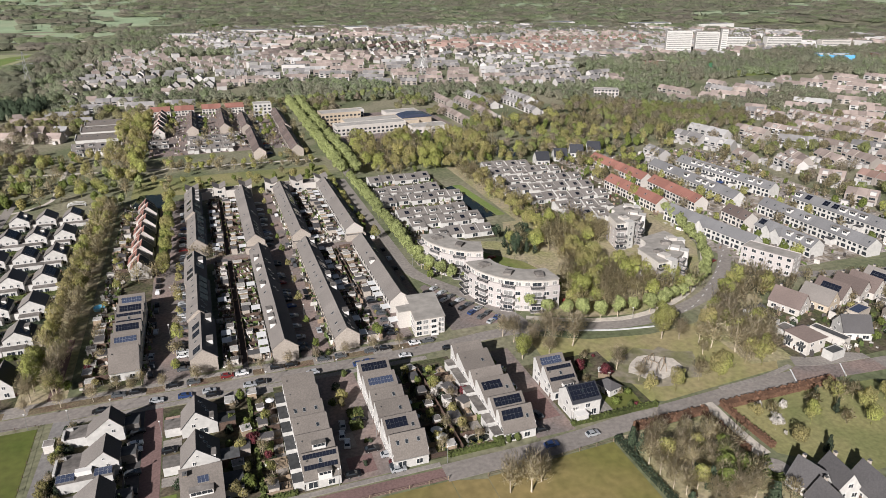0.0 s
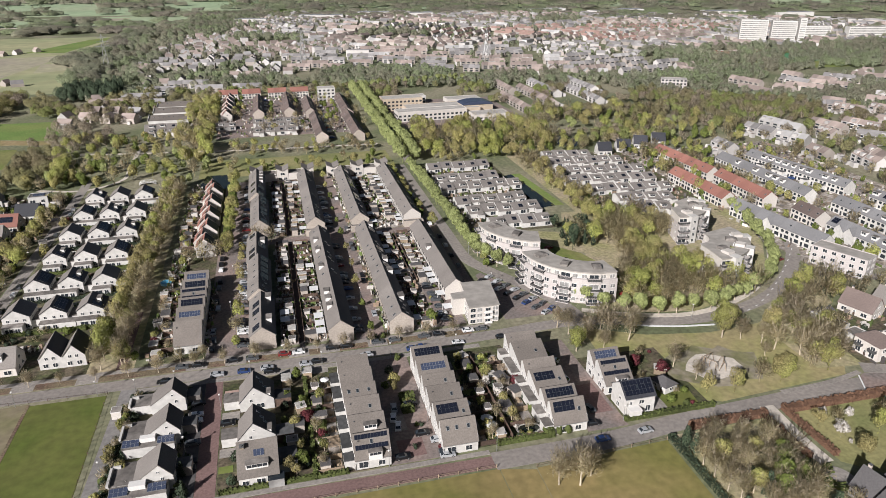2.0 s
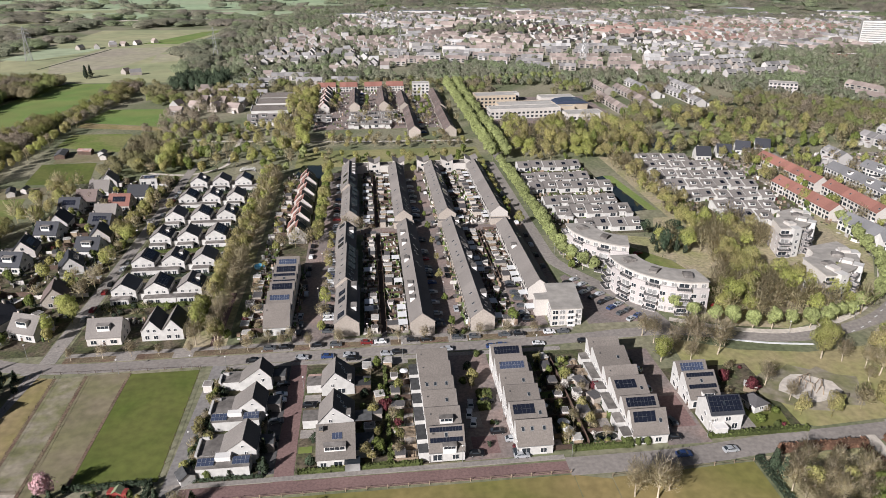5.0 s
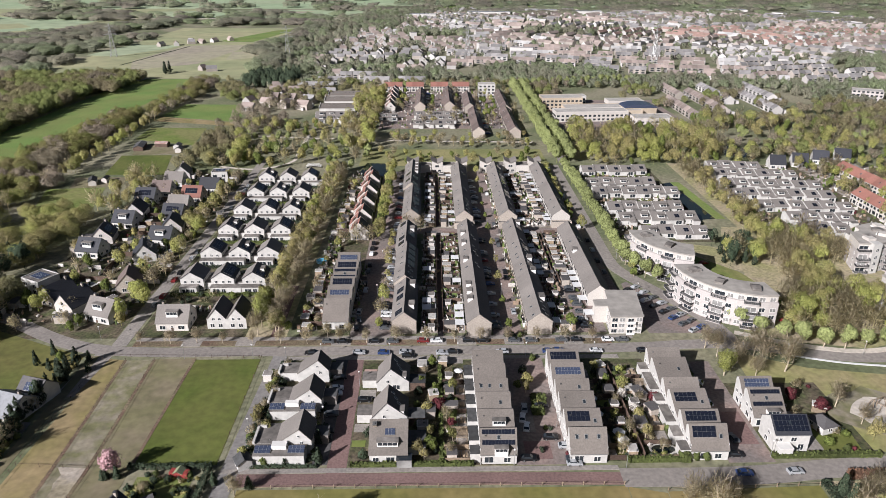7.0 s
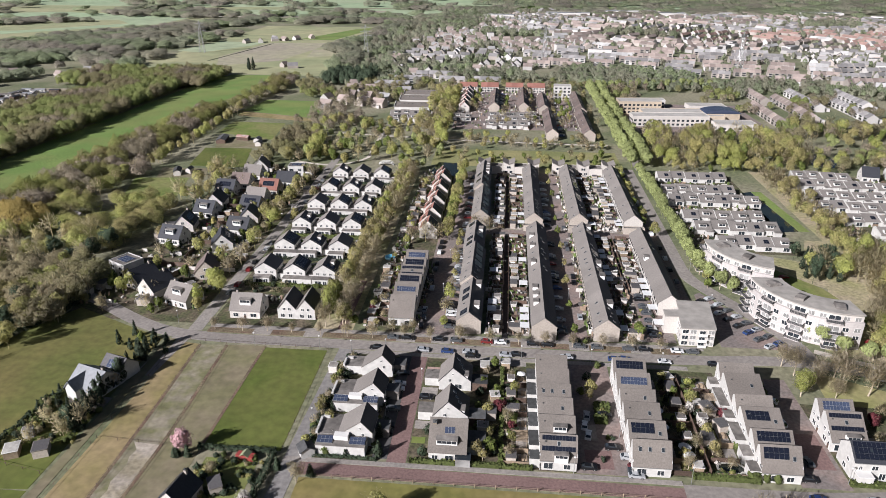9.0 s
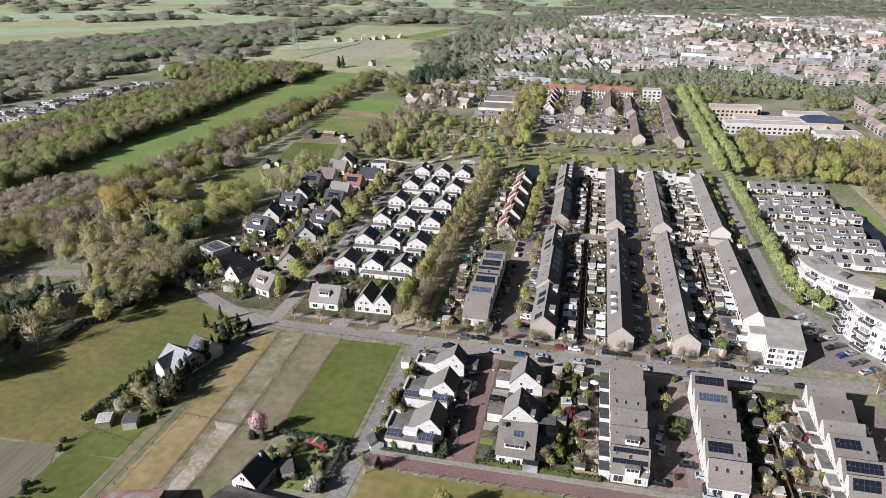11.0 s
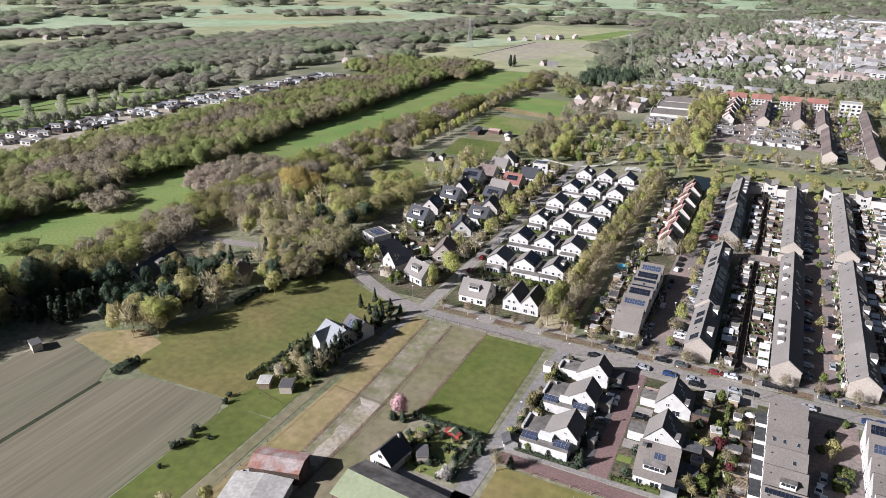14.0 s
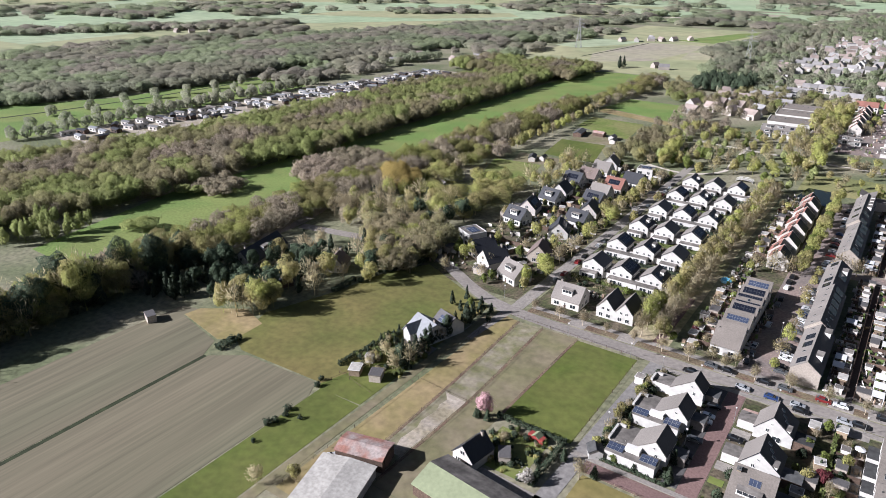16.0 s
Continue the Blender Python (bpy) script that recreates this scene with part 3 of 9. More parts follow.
patch("field", [(-107.6, 82), (-96.3, 82), (-96.5, 137.4), (-98.8, 187.4), (-105.4, 188.4), (-106.4, 138)], 0.035, DRY, "dry brown meadow strip", "field")
for k, line in enumerate((((-96.3, 98), (-96.5, 137.4), (-98.7, 187.4)), ((-88.9, 98), (-87.4, 137.2), (-89.6, 187.6)), ((-77.0, 137), (-76.7, 188)))):
    ribbon("fence_strip", list(line), 0.9, 0.08 + 0.006 * k, VERGE, "rough brown grass along a paddock fence", "grass strip")
patch("meadow", [(-171.2, 122), (-164, 118.4), (-131, 120), (-113, 119.5), (-113, 190), (-127, 196), (-153, 208), (-163, 190), (-168, 166), (-177, 140)], 0.04, GRASSLAND, "mown meadow with dry patches", "meadow")
rect("lawn", -127.6, -112.5, 40, 118, 0.04, PASTURE, "green grass strip beside a farm track", "grass")
DITCH = mat("ditch_water_plants", (0.028, 0.035, 0.015), 0.9, 0.3, 0.5, 0.1)
SOIL = mat("harrowed_soil", (0.157, 0.132, 0.09), 0.95, 0.18, 0.8, 0.03, color2=(0.142, 0.132, 0.085), mix_scale=0.02)
# furrows run along one direction of the field
mapping = SOIL.node_tree.nodes.new("ShaderNodeMapping")
mapping.inputs["Rotation"].default_value[2] = radians(0.5)
mapping.inputs["Scale"].default_value = (1.0, 0.03, 1.0)
for nd in SOIL.node_tree.nodes:
    if nd.type == "TEX_NOISE" and nd.inputs["Scale"].default_value < 1.0:
        src = nd.inputs["Vector"].links[0].from_socket
        SOIL.node_tree.links.new(src, mapping.inputs["Vector"])
        SOIL.node_tree.links.new(mapping.outputs[0], nd.inputs["Vector"])
patch("field", [(-208, 20), (-172.2, 20), (-171.7, 109), (-176, 117), (-200, 122), (-199, 128), (-206, 126), (-207.5, 103)], 0.05, SOIL, "harrowed grey brown arable field", "field")
patch("field", [(-170.2, 20), (-128.7, 20), (-127.8, 113), (-131, 119.4), (-160, 117.4), (-170.2, 110)], 0.055, SOIL, "harrowed grey brown arable field", "field")
patch("field", [(-200, 122.5), (-176, 118.2), (-171.4, 122), (-171.8, 134), (-185, 138), (-199, 128.5)], 0.06, DRY, "patch of dry yellow grass", "field")
rect("ditch", -171.7, -170.2, 20, 109.5, 0.07, DITCH, "dark grassy ditch between fields", "ditch")
patch("pavement", [(172.5, 142.4), (180, 139.8), (190, 138.8), (200, 138.0), (200, 141), (194, 144), (182, 144.6), (175, 147.5)], 0.13, PAVING, "paved forecourt at a junction", "pavement")
patch("road", [(165.5, 134), (193.6, 131.4), (199.5, 131), (200, 137.8), (186, 138.8), (172, 142.2), (169.5, 141)], 0.075, COURT, "dark paved raised junction", "road")
for pts in ([(165.2, 134.2), (169.4, 141.4)], [(183, 132), (187.5, 138.6)]):
    ribbon("road_marking", pts, 0.4, 0.1, PLASTIC_W, "white painted line across a junction", "road marking")
ribbon("pavement", [(140, 139.6), (159, 140.4), (171, 143)], 1.8, 0.14, PAVING, P, "pavement")
ribbon("road_marking", [(116, 187.4), (124, 184.6), (132, 182.3), (145, 180.4)], 0.9, 0.12, PLASTIC_W, "white painted median strip on asphalt", "road marking")
for k in range(12):
    t = k / 11
    cx, cy = 163 + 55 * t, 186.5 + 44 * t ** 1.25
    ribbon("road_marking", [(cx, cy), (cx + 1.6, cy + 0.7 + 0.7 * t)], 0.3, 0.057, PLASTIC_W, "white dashed road marking line", "road marking")
rect("field", -48, 47.5, 20, 129, 0.04, MEADOW, "grass field with dry patches", "field")
patch("field", [(47.7, 20), (54.8, 20), (56.8, 126.5), (47.7, 128.8)], 0.045, MEADOW, "grass field with dry patches", "field")
patch("field", [(55, 20), (93, 20), (95, 128.5), (57, 127)], 0.05, MEADOW, "grass field with dry patches", "field")
rect("school_yard", 98, 196, 496, 606, 0.035, COURT, "paved school yard", "yard")
ribbon("road", [(204, 213), (228, 199), (262, 191), (330, 180)], 5.6, 0.058, ASPHALT, A)
rect("park_lawn", -45, 72, 404, 442, 0.03, PARK, "green lawn of a park with tree shade", "grass")
for pts, m, lab in (
    ([(-217, 545), (-212, 591), (-159, 589), (-149, 523)], GLADE, "bright green crop field"),
    ([(-215, 527), (-216, 543), (-149.5, 521.5), (-150, 511)], DRY, "dry yellow field edge"),
    ([(-208, 471), (-210, 506), (-168, 504), (-162, 454)], GRASS, "green paddock"),
    ([(-194, 430), (-199, 455), (-167, 456), (-163, 433)], WORN, "sandy yard between paddocks"),
    ([(-193, 388), (-200, 429), (-168, 430), (-158, 387)], PASTURE, "green paddock with fences"),
    ([(-201, 362), (-207, 382), (-178, 383), (-173, 366)], WORN, "worn sandy riding track"),
    ([(-200, 318), (-213, 361), (-182, 364), (-172, 322)], GRASS, "dark green paddock")):
    patch("field", pts, 0.05, m, lab, "field")
patch("glade", [(-254, 190), (-255, 250), (-257, 330), (-254, 480), (-240, 720), (-305, 720), (-318, 330), (-322, 200), (-305, 120), (-262, 120)], 0.04, GLADE, "long green clearing between woods", "grass")
patch("meadow", [(95, 150), (120, 140), (166, 143), (180, 160), (165, 178), (140, 176), (118, 180), (98, 190)], 0.03, TURF, "dry meadow with scattered trees", "meadow")
patch("worn_patch", [(129 + (16 + 2.6 * math.sin(k * 1.9)) * math.cos(k * 0.314), 157.5 + (11 + 1.8 * math.sin(k * 2.7)) * math.sin(k * 0.314)) for k in range(20)], 0.045, WORNPATCH, "thin worn grass round a playground", "grass")
patch("playground", [(128.5 + (9 + 0.9 * math.sin(k * 2.3)) * math.cos(k * 0.349), 157 + (7 + 0.8 * math.sin(k * 1.7)) * math.sin(k * 0.349)) for k in range(18)], 0.06, SAND, "pale sandy playground", "playground")
patch("lawn", [(134, 131), (134, 110), (150, 96), (190, 96), (190, 128), (150, 132)], 0.04, PARK, "orchard lawn", "grass")
ribbon("path", [(131, 135), (130.4, 127), (129.8, 118), (130.2, 110.5)], 4.4, 0.085, SAND, "white gravel drive", "path")
patch("lawn", [(101, 252), (118, 232), (129, 214), (134, 222), (126, 250), (112, 268), (103, 268)], 0.04, GRASS, "lawn behind apartment blocks", "grass")
patch("woodland_floor", [(108, 203), (124, 195), (145, 191), (174, 201), (196, 219), (212, 242), (224, 276), (222, 300), (150, 300), (138, 300), (128, 275), (112, 281), (100, 268), (104, 268), (128, 250)], 0.036, LITTER, "pale leaf litter under bare trees", "ground")
rect("woodland_floor", 146, 158, 300.5, 408, 0.04, LITTER, "pale leaf litter under bare trees", "ground")
rect("woodland_floor", -64, -50, 200, 396, 0.034, LITTER, "pale leaf litter under a row of trees", "ground")
patch("woodland_floor", [(160, 148), (176, 146), (178, 176), (198, 184), (204, 206), (186, 196), (168, 184), (160, 176)], 0.034, LITTER, "pale leaf litter under bare trees", "ground")
patch("woodland_floor", [(98, 60), (124, 60), (126, 110), (127, 130), (98, 130)], 0.034, LITTER, "pale leaf litter in a copse", "ground")
patch("canal", [(129, 309), (139.5, 311), (135.5, 369), (127, 365)], 0.03, WATER, "dark still canal water", "water")
patch("canal_bank", [(139.7, 311), (144.6, 311), (141, 369), (135.7, 369)], 0.05, GLADE, "green canal bank", "grass")
patch("pond", [(-44, 384), (-40.5, 410), (-27, 409), (-26, 382)], 0.066, WATER, "still dark pond", "water")
patch("pond", [(190, 425), (206, 418), (212, 440), (196, 452)], 0.04, WATER, "still pond", "water")
ribbon("path", [(-130, 404), (-105, 395), (-85, 412), (-88, 440), (-88, 486)], 2.4, 0.05, SAND, "pale park footpath", "path")
ribbon("path", [(-125, 479), (-70, 471), (-14, 464), (70, 460)], 2.8, 0.06, SAND, "pale park footpath", "path")
rect("yard", -4.2, 11, 203, 293, 0.03, YARD, "tiled and planted back gardens", "gardens")
rect("yard", 41, 58, 203, 293, 0.03, YARD, "tiled and planted back gardens", "gardens")
rect("yard", -4.2, 11, 301, 386, 0.03, YARD, "tiled and planted back gardens", "gardens")
rect("yard", 41, 58, 301, 386, 0.03, YARD, "tiled and planted back gardens", "gardens")
rect("yard", -47, -30, 136, 186, 0.03, GARDEN, "planted house gardens", "gardens")
rect("yard", -22, 22, 137, 186, 0.035, GARDEN, "planted house gardens", "gardens")
rect("yard", 44, 67, 138, 186, 0.035, GARDEN, "planted house gardens", "gardens")
rect("yard", 88.3, 116, 139, 172, 0.035, GARDEN, "planted house gardens", "gardens")
patch("lawn", [(101, 141.5), (113, 141.5), (114, 150), (103, 152)], 0.05, PASTURE, "small garden lawn behind a hedge", "grass")
rect("terrace", 98.6, 103, 141.5, 158, 0.06, PAVING, "paved garden terrace", "terrace")
rect("yard", -101, -59, 201, 385, 0.03, GARDEN, "planted gardens round white villas", "gardens")
rect("yard", -156, -107.5, 201, 392, 0.025, GARDEN, "planted gardens round detached houses", "gardens")
rect("yard", 82, 131, 282, 398, 0.03, GARDEN, "patio gardens of low houses", "gardens")
rect("yard", 152, 222, 280, 402, 0.03, GARDEN, "patio gardens of low houses", "gardens")
rect("yard", -46, -28.6, 202, 392, 0.03, GARDEN, "planted front gardens", "gardens")
rect("yard", 176, 300, 140, 182, 0.03, GARDEN, "planted house gardens", "gardens")
rect("yard", 214, 335, 205, 400, 0.025, YARD, "paved streets and gardens", "gardens")

# far fields; haze is put into the paler field colours
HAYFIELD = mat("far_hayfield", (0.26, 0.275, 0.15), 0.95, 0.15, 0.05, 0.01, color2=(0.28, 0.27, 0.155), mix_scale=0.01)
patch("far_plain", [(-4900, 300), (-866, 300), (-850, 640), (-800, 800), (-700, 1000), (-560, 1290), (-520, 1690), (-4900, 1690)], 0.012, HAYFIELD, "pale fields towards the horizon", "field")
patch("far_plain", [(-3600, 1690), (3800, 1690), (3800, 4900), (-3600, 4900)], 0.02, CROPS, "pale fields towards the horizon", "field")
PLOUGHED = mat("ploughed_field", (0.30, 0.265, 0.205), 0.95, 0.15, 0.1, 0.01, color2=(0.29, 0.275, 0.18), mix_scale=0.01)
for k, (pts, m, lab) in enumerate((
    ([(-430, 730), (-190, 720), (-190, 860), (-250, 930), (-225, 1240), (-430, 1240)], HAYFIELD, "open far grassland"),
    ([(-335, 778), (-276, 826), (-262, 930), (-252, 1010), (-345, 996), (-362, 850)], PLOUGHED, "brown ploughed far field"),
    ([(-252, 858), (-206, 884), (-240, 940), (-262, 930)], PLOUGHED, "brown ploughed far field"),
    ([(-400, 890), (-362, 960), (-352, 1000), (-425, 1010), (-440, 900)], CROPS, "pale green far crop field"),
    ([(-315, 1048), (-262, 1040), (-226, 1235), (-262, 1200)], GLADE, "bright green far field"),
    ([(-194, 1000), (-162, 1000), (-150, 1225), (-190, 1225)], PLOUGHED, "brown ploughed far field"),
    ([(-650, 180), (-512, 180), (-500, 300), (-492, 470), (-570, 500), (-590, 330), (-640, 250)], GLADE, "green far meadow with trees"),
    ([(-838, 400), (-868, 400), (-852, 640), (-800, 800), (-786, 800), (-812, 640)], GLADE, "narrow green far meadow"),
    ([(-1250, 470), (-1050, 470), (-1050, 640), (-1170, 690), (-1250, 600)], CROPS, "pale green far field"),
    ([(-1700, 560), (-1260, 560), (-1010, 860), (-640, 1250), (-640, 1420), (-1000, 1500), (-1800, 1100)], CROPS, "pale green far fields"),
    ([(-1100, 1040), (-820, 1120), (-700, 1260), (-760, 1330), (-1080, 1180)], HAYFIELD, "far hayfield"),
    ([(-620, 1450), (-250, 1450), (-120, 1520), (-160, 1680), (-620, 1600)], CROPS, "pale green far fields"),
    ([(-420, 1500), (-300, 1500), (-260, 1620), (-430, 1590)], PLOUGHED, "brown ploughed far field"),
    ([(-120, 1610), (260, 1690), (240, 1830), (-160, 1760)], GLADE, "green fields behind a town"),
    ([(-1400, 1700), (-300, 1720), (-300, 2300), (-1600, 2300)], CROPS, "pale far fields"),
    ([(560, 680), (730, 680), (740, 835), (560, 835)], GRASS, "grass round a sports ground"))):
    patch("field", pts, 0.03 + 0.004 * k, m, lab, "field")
ribbon("ditch", [(-590, 225), (-572, 300), (-562, 400), (-558, 480)], 3.0, 0.12, DITCH, "dark ditch across a far meadow", "ditch")
ribbon("ditch", [(-362, 815), (-350, 900), (-338, 990)], 2.6, 0.12, DITCH, "dark ditch between far fields", "ditch")
ribbon("canal", [(-196, 1060), (-200, 1160), (-204, 1290)], 7, 0.12, WATER, "narrow straight canal", "water")
ribbon("road", [(-760, 1420), (-400, 1430), (-120, 1440)], 9, 0.14, SAND, "pale far road", "road")

patch("lawn", [(-130, 117.6), (-112.6, 118.6), (-112.6, 150), (-117.5, 152), (-127, 127)], 0.052, PASTURE, "green grass beside a villa garden", "grass")
# ---- trees ----
STOCK = {}


def place(key, build, m, label="", category="", group=""):
    """Builds a thing the first time and copies it after that."""
    if key not in STOCK:
        STOCK[key] = build()
        STOCK[key].matrix_basis = m
        ob = STOCK[key]
    else:
        ob = copy_thing(STOCK[key], Matrix(m))
        s = m.to_scale()
        ob.matrix_basis = m
    return tagged(ob, label, category, group)


FULL = {"budding": 0.95, "bare": 1.0, "green": 0.92, "lime": 0.95, "conifer": 0.9, "pine": 0.95, "gold": 0.92, "red": 0.9, "blossom": 0.9, "pink": 0.9}


def tree_parts(kind, seed, h, rad, n, size, low=0.3, slim=1.0, shell=0.45, limbs=9):
    def build():
        g = np.random.default_rng(seed)
        root = new("tree")
        bm = bmesh.new()
        top = h * (low + 0.35 * (1 - low))
        bend = Vector((g.normal() * 0.2, g.normal() * 0.2, 0))
        tube(bm, (0, 0, -0.2), bend * 0.5 + Vector((0, 0, h * low)), 0.022 * h, 0.016 * h, 7)
        tube(bm, bend * 0.5 + Vector((0, 0, h * low)), bend + Vector((0, 0, h * 0.8)), 0.016 * h, 0.004 * h, 5)
        for i in range(limbs):
            a = 2.4 * i + g.random()
            z0 = h * (low + (0.75 - low) * i / limbs)
            q = Vector((math.cos(a) * rad * (0.55 if kind == "bare" else 0.75), math.sin(a) * rad * (0.55 if kind == "bare" else 0.75), min(h * 0.97, z0 + rad * ((0.9 if kind == "bare" else 0.5) + 0.5 * g.random()))))
            tube(bm, bend * 0.5 + Vector((0, 0, z0)), q, (0.0055 if kind == "bare" else 0.008) * h, 0.0015 * h, 4)
            if kind in ("bare", "budding"):
                for _ in range(4 if kind == "bare" else 2):
                    e = q + Vector(g.normal(size=3) * rad * 0.3)
                    tube(bm, q * 0.7 + Vector((0, 0, z0 * 0.3)), e, 0.0022 * h, 0.0008 * h, 3)
        part("trunk", mesh_of("trunk", bm, BARK), root)
        zc = h * (1 + low) / 2
        rz = h * (1 - low) / 2
        if kind == "conifer":
            lv = []
            for i in range(7):
                f = i / 7
                lv.append(mass((0, 0, h * (0.12 + 0.76 * f)), (rad * (1.05 - 0.8 * f), rad * (1.05 - 0.8 * f), h * 0.11), 2, 0.8))
                lv.append(clumps((0, 0, h * (0.12 + 0.76 * f)), (rad * (1.1 - 0.8 * f), rad * (1.1 - 0.8 * f), h * 0.1), max(6, int(n / 7 * (1.25 - f))), size, g, 0.3))
            q = lv
        elif kind == "bare":
            q = [twigs((0, 0, zc + 0.12 * rz), (rad * 0.88, rad * 0.88, rz * 0.88), 720, 0.62, g, 0.062)]
            for _ in range(6):
                d = g.normal(size=3)
                d /= np.linalg.norm(d)
                q.append(twigs((d[0] * rad * 0.55, d[1] * rad * 0.55, zc + d[2] * rz * 0.5), (rad * 0.45, rad * 0.45, rz * 0.42), 80, 0.55, g, 0.062))
        else:
            full = FULL[kind]
            q = [clumps((0, 0, zc), (rad * 0.9, rad * 0.9, rz * 0.95), n // 2, size, g, shell, slim), mass((0, 0, zc), (rad * 0.75, rad * 0.75, rz * 0.86), 3, full), mass((0.1, 0.2, zc), (rad * 0.45, rad * 0.45, rz * 0.6), 2, full)]
            for _ in range(7):
                d = g.normal(size=3)
                d /= np.linalg.norm(d)
                q.append(clumps((d[0] * rad * 0.6, d[1] * rad * 0.6, zc + d[2] * rz * 0.55), (rad * 0.42, rad * 0.42, rz * 0.4), n // 14, size, g, shell, slim))
                q.append(mass((d[0] * rad * 0.6, d[1] * rad * 0.6, zc + d[2] * rz * 0.55), (rad * 0.42, rad * 0.42, rz * 0.4), 2, full))
        part("crown", leaf_mesh("crown", q, LEAVES[kind]), root)
        return root
    return build


KINDS = {
    "budding": ("tree with thin olive spring foliage", 11.0, 3.9, 840, 0.34, 0.25, 0.7, 0.3, 9),
    "bare": ("bare brown tree with fine twigs", 11.0, 4.0, 800, 0.44, 0.2, 0.34, 0.2, 10),
    "green": ("tree with fresh green leaves", 8.0, 3.0, 620, 0.34, 0.15, 1.0, 0.5, 8),
    "lime": ("clipped street tree with a rounded pale green crown", 7.0, 2.5, 640, 0.29, 0.27, 1.0, 0.6, 7),
    "conifer": ("dark green conifer beside a garden", 9.0, 2.2, 420, 0.45, 0.1, 1.0, 0.3, 3),
    "pine": ("dark green pine with a rounded crown", 11.0, 3.4, 700, 0.36, 0.35, 1.0, 0.5, 7),
    "gold": ("tree with golden brown buds", 10.0, 3.6, 760, 0.34, 0.2, 0.8, 0.35, 9),
    "red": ("small tree with dark red leaves", 4.5, 2.0, 380, 0.3, 0.2, 1.0, 0.4, 6),
    "blossom": ("small tree in white blossom", 4.5, 2.0, 360, 0.28, 0.2, 1.0, 0.4, 6),
    "pink": ("tree in pale pink blossom", 7.5, 2.8, 480, 0.34, 0.2, 1.0, 0.4, 7),
}


BULK = {}


def apart(x, y):
    """The trees near the road and the houses before it stand singly; the others are massed."""
    return (y < 205 and -112 < x < 118) or (abs(x - 80) < 8 and y < 270) or (100 < x < 172 and 150 < y < 196) or (-62 < x < -45 and y < 225)


def tree(kind, x, y, s=1.0, group=""):
    if not apart(x, y):
        BULK.setdefault(kind, []).append((x, y, s * float(rng.uniform(0.9, 1.1))))
        return None
    v = int(rng.integers(3))
    label, h, rad, n, size, low, slim, shell, limbs = KINDS[kind]
    key = ("tree", kind, v)
    m = Matrix.LocRotScale((x, y, 0), Euler((0, 0, float(rng.random()) * 6.28)), (s * float(rng.uniform(0.9, 1.1)), s * float(rng.uniform(0.9, 1.1)), s * float(rng.uniform(0.9, 1.12))))
    return place(key, tree_parts(kind, 11 * v + len(kind), h, rad, n, size, low, slim, shell, limbs), m, label, "tree", group)


def scatter(kinds, n, x0, x1, y0, y1, s0, s1, gap=3.0, group="", keep=None):
    kinds = kinds.split()
    done = []
    for _ in range(n * 6):
        if len(done) >= n:
            break
        x, y = float(rng.uniform(x0, x1)), float(rng.uniform(y0, y1))
        if (keep and not keep(x, y)) or any((x - a) ** 2 + (y - b) ** 2 < gap * gap for a, b in done):
            continue
        done.append((x, y))
        tree(kinds[int(rng.integers(len(kinds)))], x, y, float(rng.uniform(s0, s1)), group)


def avenue(kinds, pts, step, s0, s1, group, jitter=0.5):
    kinds = kinds.split()
    left = 0.0
    for a, b in zip(pts, pts[1:]):
        a, b = Vector(a), Vector(b)
        d = (b - a).length
        while left < d:
            p = a.lerp(b, left / d)
            tree(kinds[int(rng.integers(len(kinds)))], p.x + float(rng.normal()) * jitter, p.y + float(rng.normal()) * jitter, float(rng.uniform(s0, s1)), group)
            left += step
        left -= d


def shrub_builder(kind, seed):
    def build():
        g = np.random.default_rng(seed)
        if kind == "bare":
            return new("shrub", leaf_mesh("shrub", [twigs((0, 0, 0.7), (0.95, 0.95, 0.85), 170, 0.4, g, 0.05)], LEAVES[kind]))
        return new("shrub", leaf_mesh("shrub", [clumps((0, 0, 0.72), (1.0, 1.0, 0.85), 130, 0.24, g, 0.6), mass((0, 0, 0.68), (0.95, 0.95, 0.8), 3, 0.85)], LEAVES[kind]))
    return build


SHRUB_BULK, SHRUB_COUNT = {}, [0]
SHRUBS = {"hedge": "rounded green shrub in a garden", "conifer": "dark evergreen shrub in a garden", "bare": "bare brown shrub in a garden", "green": "fresh green shrub in a garden", "red": "red-leaved shrub in a garden", "gold": "yellow-brown shrub in a garden", "blossom": "blossoming shrub in a garden"}


def shrub(kind, x, y, s=1.0, tall=1.0):
    if y > 188 or x > 120 or x < -56 or SHRUB_COUNT[0] >= 300:
        SHRUB_BULK.setdefault(kind, []).append((x, y, s, s * tall))
        return None
    SHRUB_COUNT[0] += 1
    v = int(rng.integers(2))
    m = Matrix.LocRotScale((x, y, 0), Euler((0, 0, float(rng.random()) * 6.28)), (s, s * float(rng.uniform(0.8, 1.2)), s * tall))
    return place(("shrub", kind, v), shrub_builder(kind, 40 + v), m, SHRUBS[kind], "shrub", "garden shrubs")


